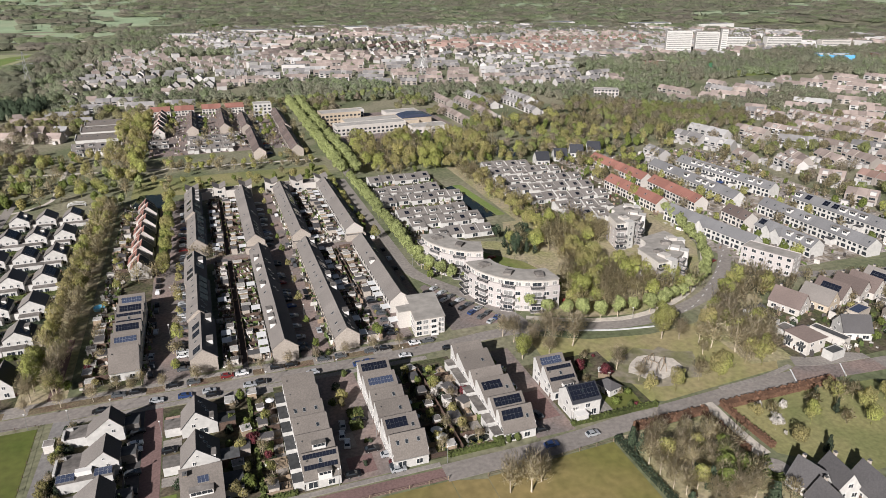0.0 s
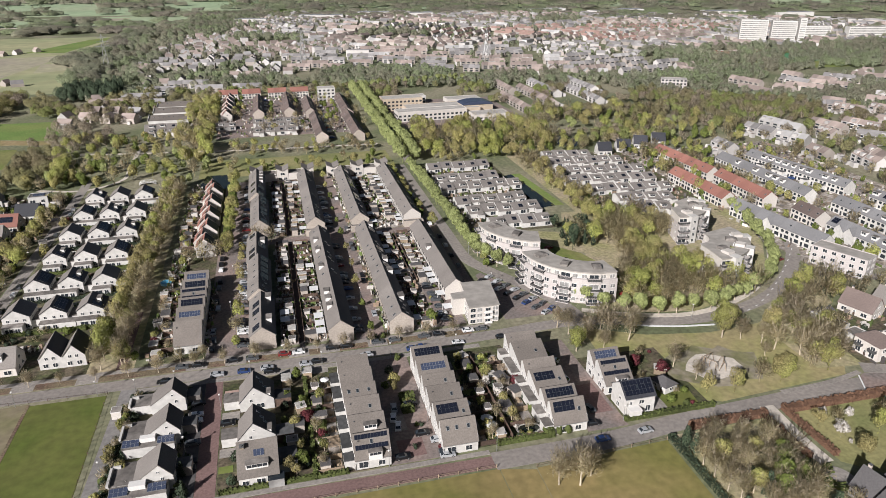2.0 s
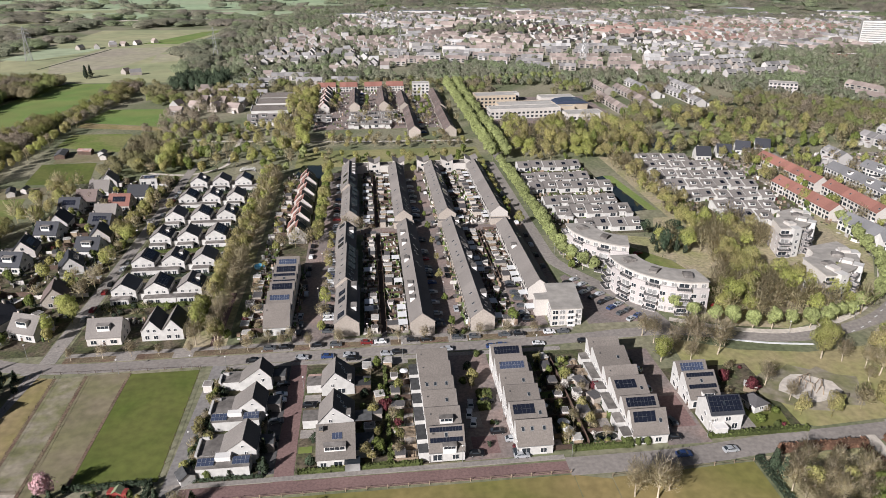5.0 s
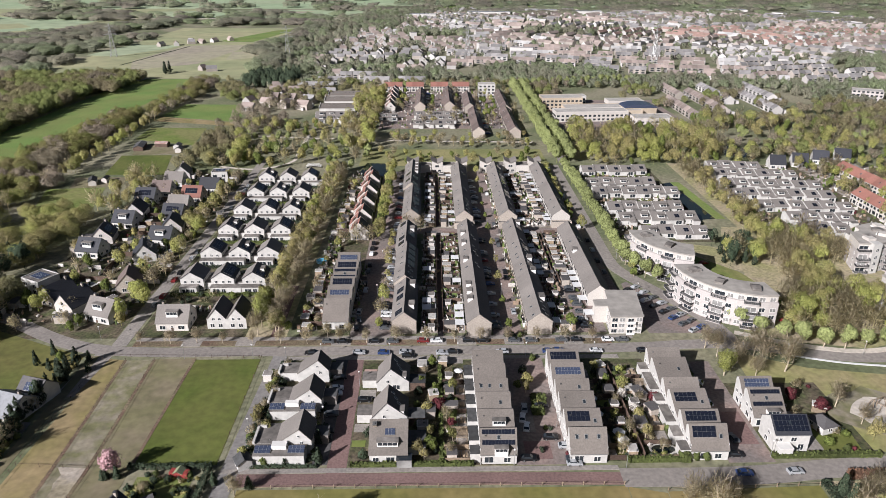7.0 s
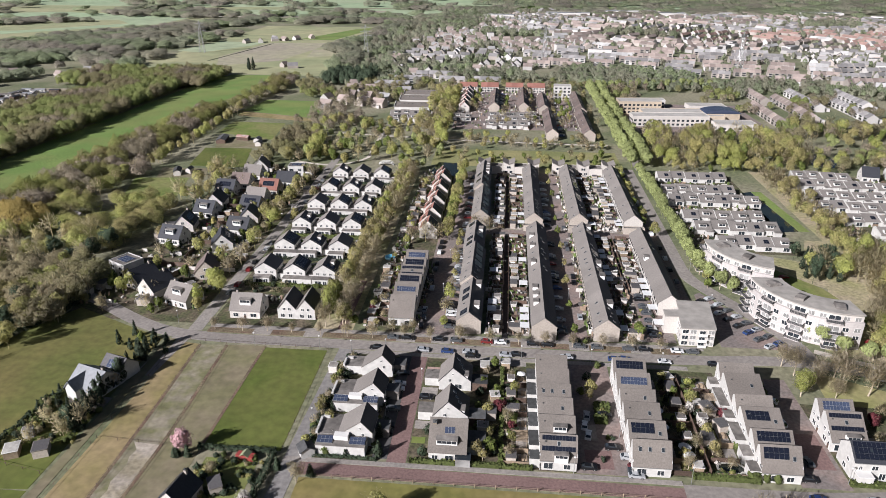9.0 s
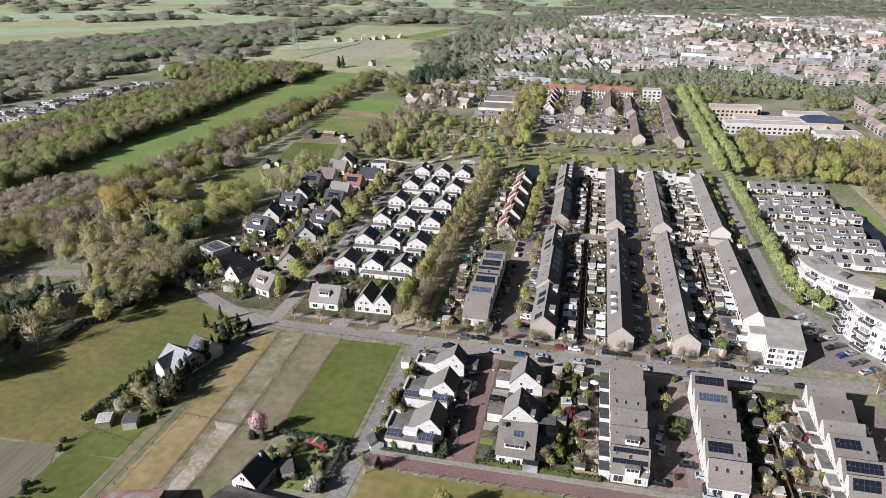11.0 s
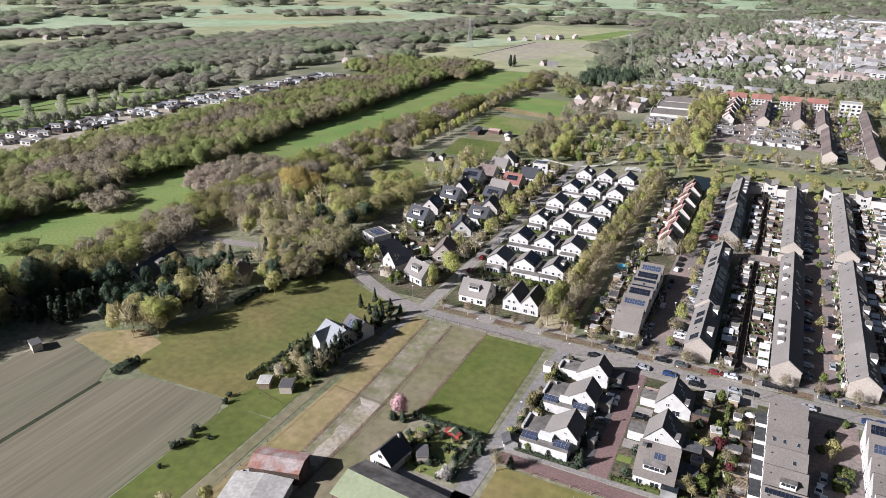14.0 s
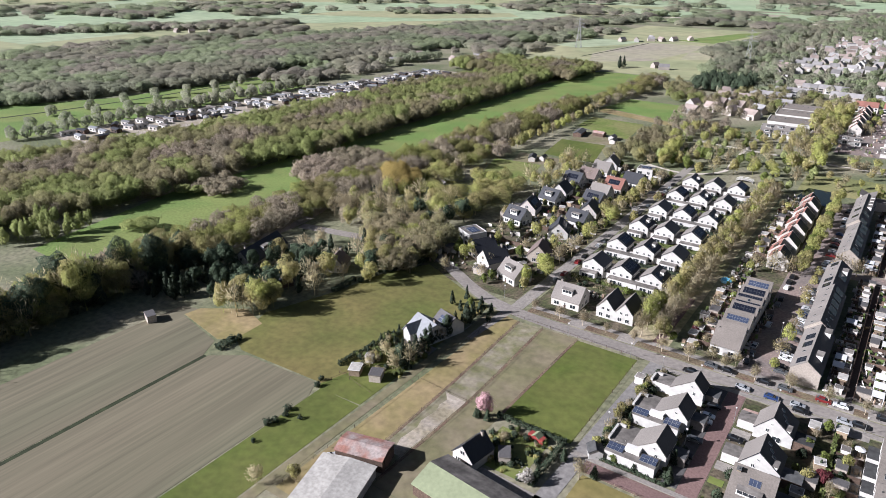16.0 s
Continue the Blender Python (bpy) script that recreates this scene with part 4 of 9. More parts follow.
def hedge(x0, x1, y0, y1, h, kind="hedge", label="clipped green hedge beside a garden"):
    """A leafy clipped hedge over a box."""
    g = np.random.default_rng(int(abs(x0 * 7 + y0 * 13)) + 1)
    area = 2 * h * ((x1 - x0) + (y1 - y0)) + (x1 - x0) * (y1 - y0)
    n = int(min(2500, area * 3))
    c = np.stack([g.uniform(x0, x1, n), g.uniform(y0, y1, n), g.uniform(0.05, h, n)], 1)
    side = g.integers(0, 5, n)
    c[side == 0, 0], c[side == 1, 0], c[side == 2, 1], c[side == 3, 1], c[side == 4, 2] = x0, x1, y0, y1, h
    big = g.random(n) < (x1 - x0) * (y1 - y0) / area
    c[big, 2] = h
    c += g.normal(size=(n, 3)) * 0.06
    d = g.normal(size=(n, 3))
    d /= np.linalg.norm(d, axis=1, keepdims=True)
    t = np.cross(d, g.normal(size=(n, 3)))
    t /= np.linalg.norm(t, axis=1, keepdims=True)
    b = np.cross(d, t)
    q = np.stack([c - t * 0.42, c - b * 0.3, c + t * 0.42, c + b * 0.3], 1)
    root = new("hedge")
    bm = bmesh.new()
    box(bm, x0 + 0.1, x1 - 0.1, y0 + 0.1, y1 - 0.1, -0.1, h - 0.1)
    part("core", mesh_of("core", bm, LEAVES[kind]), root)
    part("foliage", quads_mesh("foliage", q, LEAVES[kind]), root)
    return tagged(root, label, "hedge", "hedges")


def woods(name, spots, material, n, size, label, wide=1.3, even=0.8, flat=0.6, k=2):
    """spots: rows of x, y, radius, height. One joined mass of canopies, which grow into each other, with twigs standing out, over trunks."""
    g = np.random.default_rng(len(spots))
    q = []
    for x, y, r, h in spots:
        if n > 30:
            q.append(twigs((x, y, h * 0.62), (r * wide, r * wide, h * 0.4), int(n * 0.36), 0.2 * h * size + 0.3, g, 0.09 + 0.03 * r))
        else:
            q.append(clumps((x, y, h * 0.58), (r * wide, r * wide, h * 0.43), int(n * 0.36), size * r / 4.4, g, 0.7, 0.6))
        q.append(mass((x, y, h * (0.55 if n > 30 else 0.46)), (r * 0.95 * wide, r * 0.95 * wide, h * (0.37 if n > 30 else 0.46)), 3 if n > 160 else k, 0.9, even))
        if n > 30 and n != 100:
            e = g.uniform(-0.5, 0.5, 2) * r
            q.append(mass((x + e[0], y + e[1], h * g.uniform(0.7, 0.84)), (r * 0.5, r * 0.5, h * 0.2), 2, 0.95, even))
        if n > 20:
            a = g.random() * 3
            for i in range(2):
                q.append(stem(x, y, 0.2, h * 0.6, a + 1.57 * i))
    # a fuzzy canopy takes the light as a whole, not leaf by leaf
    p = np.concatenate(q)
    p[:, 4:] = p[:, 4:] * (1 - flat) + np.array((0.0, 0.0, flat))
    p[:, 4:] /= np.linalg.norm(p[:, 4:], axis=2, keepdims=True) + 1e-9
    return tagged(new(name, leaf_mesh(name, [p], material)), label, "woods", "", "stuff")


def fill(x0, x1, y0, y1, step, r, h, keep=None, seed=1):
    g = np.random.default_rng(seed)
    out = []
    for x in np.arange(x0, x1, step):
        for y in np.arange(y0, y1, step):
            a, b = x + g.uniform(-0.5, 0.5) * step, y + g.uniform(-0.5, 0.5) * step
            if keep is None or keep(a, b):
                k = g.uniform(0.82, 1.18)
                out.append((a, b, r * k, h * g.uniform(0.84, 1.14)))
    return out

# ---- terraces ----
def joined_windows(root, w, spots):
    """Windows of a far house, too small to pick apart."""
    bm = bmesh.new()
    for s in (-1, 1):
        for y, z, a, h in spots:
            box(bm, *sorted((s * w / 2, s * (w / 2 + 0.05))), y - a / 2, y + a / 2, z, z + h, 0)
    tagged(part("glazing", mesh_of("glazing", bm, GLASS), root), "", "", "", "stuff")


def row_house(kind, walls=BRICK, tiles=TILE_GREY, w=8.4, u=5.5, eave=5.0, ridge=8.25, tiles2=None, light=False):
    def build():
        root, roof = gable_house(w, u, eave, eave, ridge, 0, walls, tiles, tiles2, 0.3, "row_house", ends=-0.004)
        if light:
            joined_windows(root, w, [(-1.3, 0.6, 2.2, 1.6), (1.2, 3.1, 1.5, 1.2), (-1.3, 3.1, 1.6, 1.2), (1.4, 0.1, 1.0, 2.0)])
        for side in "" if light else "we":
            facade(root, side, w / 2, [(-1.3, 0.6, 2.4, 1.6), (0.2, 3.1, 2.4, 1.3)])
            if side == "w":
                facade(root, side, w / 2, [(1.4,)])
        if kind == "skylight":
            skylights(root, roof, [("w", 0.45, -1.2), ("e", 0.62, 1.6), ("e", 0.42, -0.6)])
        if kind == "dormer_w":
            dormer(root, "w", -1.7, 0, eave + (ridge - eave) * 0.5, 2.6, 1.6, 1.2)
        if kind == "dormer_e":
            dormer(root, "e", 1.7, 0, eave + (ridge - eave) * 0.5, 3.2, 1.6, 1.2)
            skylights(root, roof, [("w", 0.5, 0.6)])
        if kind == "annex_w":
            annex(root, -w / 2 - 3.2, -w / 2, -u / 2 + 0.3, u / 2 - 1.6, 2.8, WHITE, FELT_DARK)
            dormer(root, "w", -1.7, 0.4, eave + (ridge - eave) * 0.5, 3.4, 1.6, 1.3)
        if kind == "gable_w":
            bm = bmesh.new()
            prism(bm, [(-2.5, 0), (2.5, 0), (2.5, eave), (0, ridge - 0.6), (-2.5, eave)], -0.2, w / 2 + 1.4)
            wing = part("wing", mesh_of("wing", bm, walls), root, "cross gable", Matrix.Rotation(radians(90), 4, "Z"))
            for sgn in (-1, 1):
                bm = bmesh.new()
                prism(bm, [(0, ridge - 0.58), (sgn * 2.8, eave - 0.36), (sgn * 2.8, eave - 0.14), (0, ridge - 0.36)], 0.2, w / 2 + 1.6)
                part("roof", mesh_of("roof", bm, tiles), wing)
        if kind == "panel_e":
            panels(root, roof, "e", 0.5, 0, 4.4, 3.3, 4, 2)
            skylights(root, roof, [("w", 0.6, -0.6)])
        if kind == "panel_w":
            panels(root, roof, "w", 0.55, 0, 3.4, 3.0, 3, 2)
        return root
    return build


def terrace(x, y0, count, kinds, label, look_key, group, rz=0, u=5.5, **kw):
    """A row of joined houses that starts at (x, y0) and runs along its ridge."""
    kinds = kinds.split()
    d = Vector((-math.sin(radians(rz)), math.cos(radians(rz))))
    for i in range(count):
        k = kinds[int(rng.integers(len(kinds)))]
        c = Vector((x, y0)) + d * u * (i + 0.5)
        place(("row", look_key, k), row_house(k, u=u, **kw), pose(c.x, c.y, 0, 0, 0, rz), label, "house", group)


# darker tiles2 on the east slopes paints in their shaded side
LR = "brick terraced house with a grey tiled gable roof"
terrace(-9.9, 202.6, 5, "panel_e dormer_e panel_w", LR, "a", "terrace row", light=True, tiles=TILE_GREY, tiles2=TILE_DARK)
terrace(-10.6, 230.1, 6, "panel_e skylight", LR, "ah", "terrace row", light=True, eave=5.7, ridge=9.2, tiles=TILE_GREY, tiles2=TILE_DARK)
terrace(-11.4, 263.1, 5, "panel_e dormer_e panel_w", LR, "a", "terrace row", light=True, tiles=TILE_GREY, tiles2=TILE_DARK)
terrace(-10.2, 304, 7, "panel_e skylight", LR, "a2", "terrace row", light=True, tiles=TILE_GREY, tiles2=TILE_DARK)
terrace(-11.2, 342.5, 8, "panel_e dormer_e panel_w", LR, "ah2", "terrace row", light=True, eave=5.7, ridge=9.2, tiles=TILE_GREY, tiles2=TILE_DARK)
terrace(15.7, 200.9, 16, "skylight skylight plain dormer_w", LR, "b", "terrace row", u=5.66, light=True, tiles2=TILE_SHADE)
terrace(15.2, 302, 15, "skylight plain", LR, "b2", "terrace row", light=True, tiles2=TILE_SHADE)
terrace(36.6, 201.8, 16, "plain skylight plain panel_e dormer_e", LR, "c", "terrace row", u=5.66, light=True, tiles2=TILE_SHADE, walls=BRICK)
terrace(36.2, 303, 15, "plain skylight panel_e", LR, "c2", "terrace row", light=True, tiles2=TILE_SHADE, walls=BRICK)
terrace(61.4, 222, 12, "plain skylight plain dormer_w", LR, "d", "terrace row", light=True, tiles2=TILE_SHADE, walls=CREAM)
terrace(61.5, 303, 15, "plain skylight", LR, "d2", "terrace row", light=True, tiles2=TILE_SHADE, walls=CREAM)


def porch_block(w, l, h):
    def build():
        return flat_block(w, l, h, BRICK, FELT, "annex")
    return build


for x, y in ((15.2, 300.5), (36.2, 300.8), (61.5, 301)):
    place("porch", porch_block(9.5, 3.0, 2.8), pose(x, y, 0), "low flat-roofed brick block at a terrace end", "annex", "terrace end blocks")

# houses with raised roofs that close the terraces


def butterfly(w, l):
    def build():
        root = new("house")
        bm = bmesh.new()
        prism(bm, [(-w / 2, 0), (w / 2, 0), (w / 2, 7.4), (0, 5.8), (-w / 2, 7.4)], -l / 2, l / 2)
        part("wall", mesh_of("wall", bm, CREAM), root)
        for sgn in (-1, 1):
            bm = bmesh.new()
            prism(bm, [(0, 5.84), (sgn * (w / 2 + 0.4), 7.5), (sgn * (w / 2 + 0.4), 7.75), (0, 6.1)], -l / 2 - 0.4, l / 2 + 0.4)
            part("roof", mesh_of("roof", bm, TILE_GREY), root)
        facade(root, "s", l / 2, [(-w * 0.22, 0.6, 1.8, 1.5), (w * 0.22, 0.6, 1.8, 1.5), (0, 3.4, 2.4, 1.5)])
        return root
    return build


for x0 in (-14, 29.5):
    for dx in (2.5, 17, 31.5):
        place("butterfly", butterfly(6.5 if dx != 17 else 6.5, 9), pose(x0 + dx, 393.5, 0), "pale house with a grey butterfly roof", "house", "butterfly-roofed houses")
    for dx in (9.7, 24.2):
        place("link", lambda: flat_block(7.6, 8, 4.2, CREAM, FELT, "house"), pose(x0 + dx, 393, 0), "pale flat-roofed house between taller ones", "house", "linked houses")

# ---- stepped houses with a long south slope ----


def stepped(l, depth, deco, annex_side="w", tiles=TILE_TAUPE, walls=WHITE, zt=8.2, low=4.8, lean=FELT_DARK):
    def build():
        hw = depth / 2
        root, roof = gable_house(depth, l, low, 7.3, zt, hw - 1.4, walls, tiles, None, 0.25, gutters=True)
        # local x points north, y points west once turned
        facade(root, "w", hw, [(-2.5, 0.4, 2.4, 2.0), (2.2, 0.5, 1.8, 1.6), (-2.5, 2.9, 1.6, 1.3), (2.2, 2.9, 1.6, 1.3)][:4 if low > 4.5 else 2])
        facade(root, "n", l / 2, [(0, 0.6, 1.8, 1.6), (1.5, 3.2, 1.3, 1.3), (-1, 3.2, 1.2, 1.2)])
        facade(root, "n", l / 2, [(2.4,)])
        facade(root, "s", l / 2, [(0, 0.6, 1.8, 1.6), (-1.5, 3.4, 1.3, 1.3), (1, 3.4, 1.2, 1.2)])
        if annex_side:
            sg = 1 if annex_side == "w" else -1
            annex(root, -hw + 0.5, hw - 1.5, *sorted((sg * l / 2, sg * (l / 2 + 2.6))), 2.9, WHITE, lean)
        if deco == "skylights":
            skylights(root, roof, [("w", 0.62, 3), ("w", 0.62, 0.6), ("w", 0.62, -2.6)])
        if deco == "skylight":
            skylights(root, roof, [("w", 0.55, -1.8)])
        if deco == "dark":
            panels(root, roof, "w", 0.66, 0, l - 1.6, 2.6, 8, 2)
        if deco == "blue":
            panels(root, roof, "w", 0.62, 0, l - 2.0, 2.4, 8, 2, PANEL_BLUE)
        if deco == "strips":
            panels(root, roof, "w", 0.84, 0, l - 0.8, 1.2, 10, 1)
            panels(root, roof, "w", 0.42, 0, l - 0.8, 1.2, 10, 1)
            skylights(root, roof, [("w", 0.62, 0)])
        if deco == "half":
            panels(root, roof, "w", 0.68, 1.2, l * 0.62, 2.8, 5, 2)
            skylights(root, roof, [("w", 0.5, -3.0)])
        if deco in ("dormer", "strips"):
            x = -hw + depth * (0.42 if deco == "dormer" else 0.12)
            dormer(root, "w", x, -0.6, low + 0.2 + (x + hw) * (zt - low) / (depth - 1.4), 3.4, 1.2, 1.1)
        part("vent", chimney_mesh(FELT_DARK), root, m=roof("w", 0.75, 3.4, -0.2) @ Matrix.Diagonal((0.4, 0.4, 0.6, 1)))
        return root
    return build


def stepped_row(x0, x1, ridges, decos, last, annex_side, group, label="white house with long taupe roof", tiles=TILE_TAUPE, shift=0.0, walls=WHITE, lean=FELT_DARK):
    l = x1 - x0
    for i, (y, deco) in enumerate(zip(ridges, decos.split())):
        depth = (ridges[i] - ridges[i + 1] if i + 1 < len(ridges) else last) - 0.06
        depth = max(depth, 5.2)
        yc = y + 1.4 - depth / 2
        low = 4.8 if i + 1 < len(ridges) else 3.2
        place(("stepped", round(l, 1), round(depth, 1), deco, annex_side, tiles.name, walls.name, low, lean.name), stepped(l, depth, deco, annex_side, tiles, walls, 8.2, low, lean), pose((x0 + x1) / 2 + shift * i, yc, 0, 0, 0, 90), label + {"dark": " and a dark solar array", "blue": " and blue solar panels", "strips": " and strips of solar panels", "half": " and a partial solar array"}.get(deco, ""), "house", group)


stepped_row(12.0, 21.2, [178.5, 171.2, 163.4, 156.9, 149.1, 141.2], "plain plain skylights skylight dormer strips", 5.2, "w", "stepped houses")
stepped_row(35.0, 44.4, [178.9, 171.2, 163, 156.9, 149.1, 141.2], "dark blue skylight skylight half skylights", 4.6, "", "stepped houses")
stepped_row(66.2, 75.9, [179.3, 173.8, 163.2, 157.7, 148.3, 142.2], "plain skylight plain half dark half", 5.6, "w", "stepped houses", lean=FELT)
stepped_row(88.2, 97.2, [163.4, 157.9], "blue strips", 8.0, "", "stepped houses")
stepped_row(-38.2, -29.4, [253.5, 246, 238.5, 231, 223.5, 213.5], "blue dark strips dark blue plain", 9.0, "", "stepped houses", "white house with a brown-grey roof", TILE_TAUPE, 0.0, WHITE)


def panel_villa():
    root, roof = gable_house(8.2, 9.2, 5.6, 5.6, 8.6, 0, WHITE, TILE_DARK, TILE_GREY, gutters=True)
    facade(root, "w", 4.1, [(-3, 3.2, 0.9, 1.2), (2.6, 0.4, 1.6, 2.0), (0.4, 3.2, 1.6, 1.4), (-3, 0.6, 1.4, 1.4)])
    facade(root, "n", 4.6, [(0, 0.6, 1.6, 1.5), (1, 3.4, 1.2, 1.2)])
    panels(root, roof, "w", 0.52, 0, 8.8, 4.4, 8, 3)
    skylights(root, roof, [("w", 0.55, 0.3)])
    annex(root, -6.6, -4.1, 0.6, 4.2, 2.8, WHITE, FRAME, "bay")
    return root


place("panel_villa", panel_villa, pose(93.5, 145.2, 0, 0, 0, 90), "white detached house with a dark solar roof", "house")


def garden_house():
    root = new("garden_house")
    bm = bmesh.new()
    box(bm, -2.4, 2.4, -2.8, 2.8, 0, 2.4)
    part("wall", mesh_of("wall", bm, WHITE), root)
    bm = bmesh.new()
    lo = [bm.verts.new(p) for p in ((-2.8, -3.2, 2.35), (2.8, -3.2, 2.35), (2.8, 3.2, 2.35), (-2.8, 3.2, 2.35))]
    hi = [bm.verts.new(p) for p in ((0, -0.8, 4.1), (0, 0.8, 4.1))]
    for f in ((lo[0], lo[1], hi[0]), (lo[1], lo[2], hi[1], hi[0]), (lo[2], lo[3], hi[1]), (lo[3], lo[0], hi[0], hi[1]), lo[::-1]):
        bm.faces.new(f)
    part("roof", mesh_of("roof", bm, TILE_SHADE), root)
    facade(root, "w", 2.4, [(-1.4, 0.8, 1.2, 1.1), (1.3,)])
    facade(root, "s", 2.8, [(0, 0.8, 1.4, 1.1)])
    return root


at(garden_house(), 107, 150.5, 15, "small white garden house with a dark hipped roof", "garden house")

# ---- white houses with dark steep roofs and flat wings ----


def wing_house(l, deep):
    def build():
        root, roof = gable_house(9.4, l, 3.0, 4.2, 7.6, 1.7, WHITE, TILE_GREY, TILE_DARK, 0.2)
        facade(root, "s", l / 2, [(2.2, 2.9, 0.9, 1.1), (0.5, 0.5, 1.8, 1.8), (1.4, 5.2, 0.7, 0.7)])
        facade(root, "e", 4.7, [(0, 0.5, 1.6, 1.6), (-2.5, 0.6, 1.2, 1.4)])
        facade(root, "e", 4.7, [(2.5,)])
        a = annex(root, -10.4, -4.7, -l / 2 + 0.5, l / 2, 3.0, WHITE, FELT)
        bm = bmesh.new()
        box(bm, -10.6, -10.0, -l / 2, l / 2 - 1.5, 3.16, 3.9)
        box(bm, -10.6, -8.2, l / 2 - 2.0, l / 2 - 1.5, 3.16, 3.9)
        part("parapet", mesh_of("parapet", bm, WHITE), a)
        annex(root, 4.7, 8.4, -0.6, 3.2, 2.9, FELT, FELT_DARK, "garage")
        if deep:
            f = annex(root, -9.6, 3.4, -l / 2 - deep, -l / 2, 3.0, WHITE, FELT, "front_wing")
            bm = bmesh.new()
            box(bm, -5.2, -1.4, -l / 2 - deep * 0.5, -l / 2 - 0.2, 3.16, 4.4)
            part("roof_light", mesh_of("roof_light", bm, FRAME), f)
            for x in (-7.4, 1.2):
                part("solar_panel", panel_mesh(4.2, 2.4, 4, 2, PANEL_BLUE), root, "tilted solar panels", Matrix.Translation((x, -l / 2 - deep * 0.55, 3.5)) @ Matrix.Rotation(radians(12), 4, "X"))
        return root
    return build


for key, y, l, deep in (("a", 146.4, 8.6, 4.4), ("b", 163.6, 7.9, 3.6), ("c", 177.4, 6.0, 0)):
    place(("wing", key), wing_house(l, deep), pose(-36.4, y, 0), "white house with a steep dark roof and flat-roofed wings", "house", "white winged houses")


def steep_house():
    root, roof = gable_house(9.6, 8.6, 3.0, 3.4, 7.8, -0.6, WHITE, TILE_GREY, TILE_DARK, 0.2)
    facade(root, "s", 4.3, [(-1.5, 2.9, 0.9, 1.1), (1.0, 0.6, 2.2, 1.7), (-0.6, 5.3, 0.6, 0.6)])
    skylights(root, roof, [("e", 0.75, 1.8), ("e", 0.6, 0.2), ("e", 0.45, -1.2)])
    dormer(root, "e", 3.0, -2.9, 4.2, 2.6, 0.9, 1.0)
    annex(root, -9.2, -4.8, -2.5, 2.0, 2.7, WHITE, FELT)
    annex(root, 4.8, 9.6, -4.0, 0.5, 2.7, WOOD_DARK, FELT_DARK, "garage")
    return root


place("steep", steep_house, pose(-12, 173.6, 0), "white house with a steep dark roof", "house", "white steep houses")
place("steep", steep_house, pose(-12, 157.0, 0), "white house with a steep dark roof", "house", "white steep houses")


def mansard_house():
    root, roof = gable_house(11.4, 9.6, 3.2, 4.4, 8.2, 1.6, WHITE, TILE_TAUPE, None, 0.4)
    facade(root, "w", 5.7, [(-3.2, 0.7, 1.6, 1.4), (0.5, 0.6, 2.2, 1.6), (3.2, 0.7, 1.4, 1.4)])
    dormer(root, "w", -2.9, 0.2, 4.6, 5.4, 1.5, 1.2)
    panels(root, roof, "w", 0.62, -0.4, 2.6, 1.7, 3, 1, PANEL_BLUE)
    part("chimney", chimney_mesh(YBRICK), root, m=roof("w", 0.8, 3.6, 0.6) @ Matrix.Diagonal((1.3, 1.3, 1, 1)))
    s = annex(root, -7.4, -4.8, -6.0, -2.2, 2.5, PALE_GLASS, GLASS, "conservatory")
    annex(root, -2.5, 4, -9.5, -4.8, 2.7, WHITE, FELT_DARK, "garage")
    return root


place("mansard", mansard_house, pose(-11.6, 143.6, 0, 0, 0, 90), "white house under a broad grey tiled roof", "house")

# ---- grid of white villas ----


def villa(deco):
    def build():
        # west slope grey, east slope near black
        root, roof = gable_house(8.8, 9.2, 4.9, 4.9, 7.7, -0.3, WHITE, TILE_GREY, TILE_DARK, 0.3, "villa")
        facade(root, "s", 4.6, [(-2.6, 3.1, 1.1, 1.1), (0.2, 3.1, 1.1, 1.1), (2.6, 3.1, 1.1, 1.1), (3.2, 0.6, 1.4, 1.6)])
        facade(root, "w", 4.4, [(-2, 3.0, 1.2, 1.2), (2, 3.0, 1.2, 1.2), (0, 0.6, 1.8, 1.6)])
        facade(root, "e", 4.4, [(-2, 3.0, 1.2, 1.2), (2, 0.6, 1.4, 1.4)])
        annex(root, 4.4, 7.4, -3.4, 3.2, 2.7, WHITE, FELT, "garage")
        annex(root, -4.2, 7.5 if deco == 1 else 2.4, -7.6, -4.6, 2.6, WHITE, FELT, "bay")
        facade(root, "s", 7.6, [(-1.8, 0.4, 2.6, 1.7), (0.9, 0.4, 1.6, 1.7)])
        if deco == 1:
            panels(root, roof, "e", 0.5, 0, 7.6, 3.6, 7, 3)
        if deco == 2:
            dormer(root, "e", 2.0, 1.0, 6.0, 2.6, 1.2, 1.2)
            panels(root, roof, "e", 0.45, -2.6, 3.2, 3.2, 3, 2)
        return root
    return build


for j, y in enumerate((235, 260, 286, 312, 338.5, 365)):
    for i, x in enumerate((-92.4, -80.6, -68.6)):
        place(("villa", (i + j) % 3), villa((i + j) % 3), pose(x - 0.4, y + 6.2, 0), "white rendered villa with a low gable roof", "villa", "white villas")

# two-gabled white house, and the brown house beside it


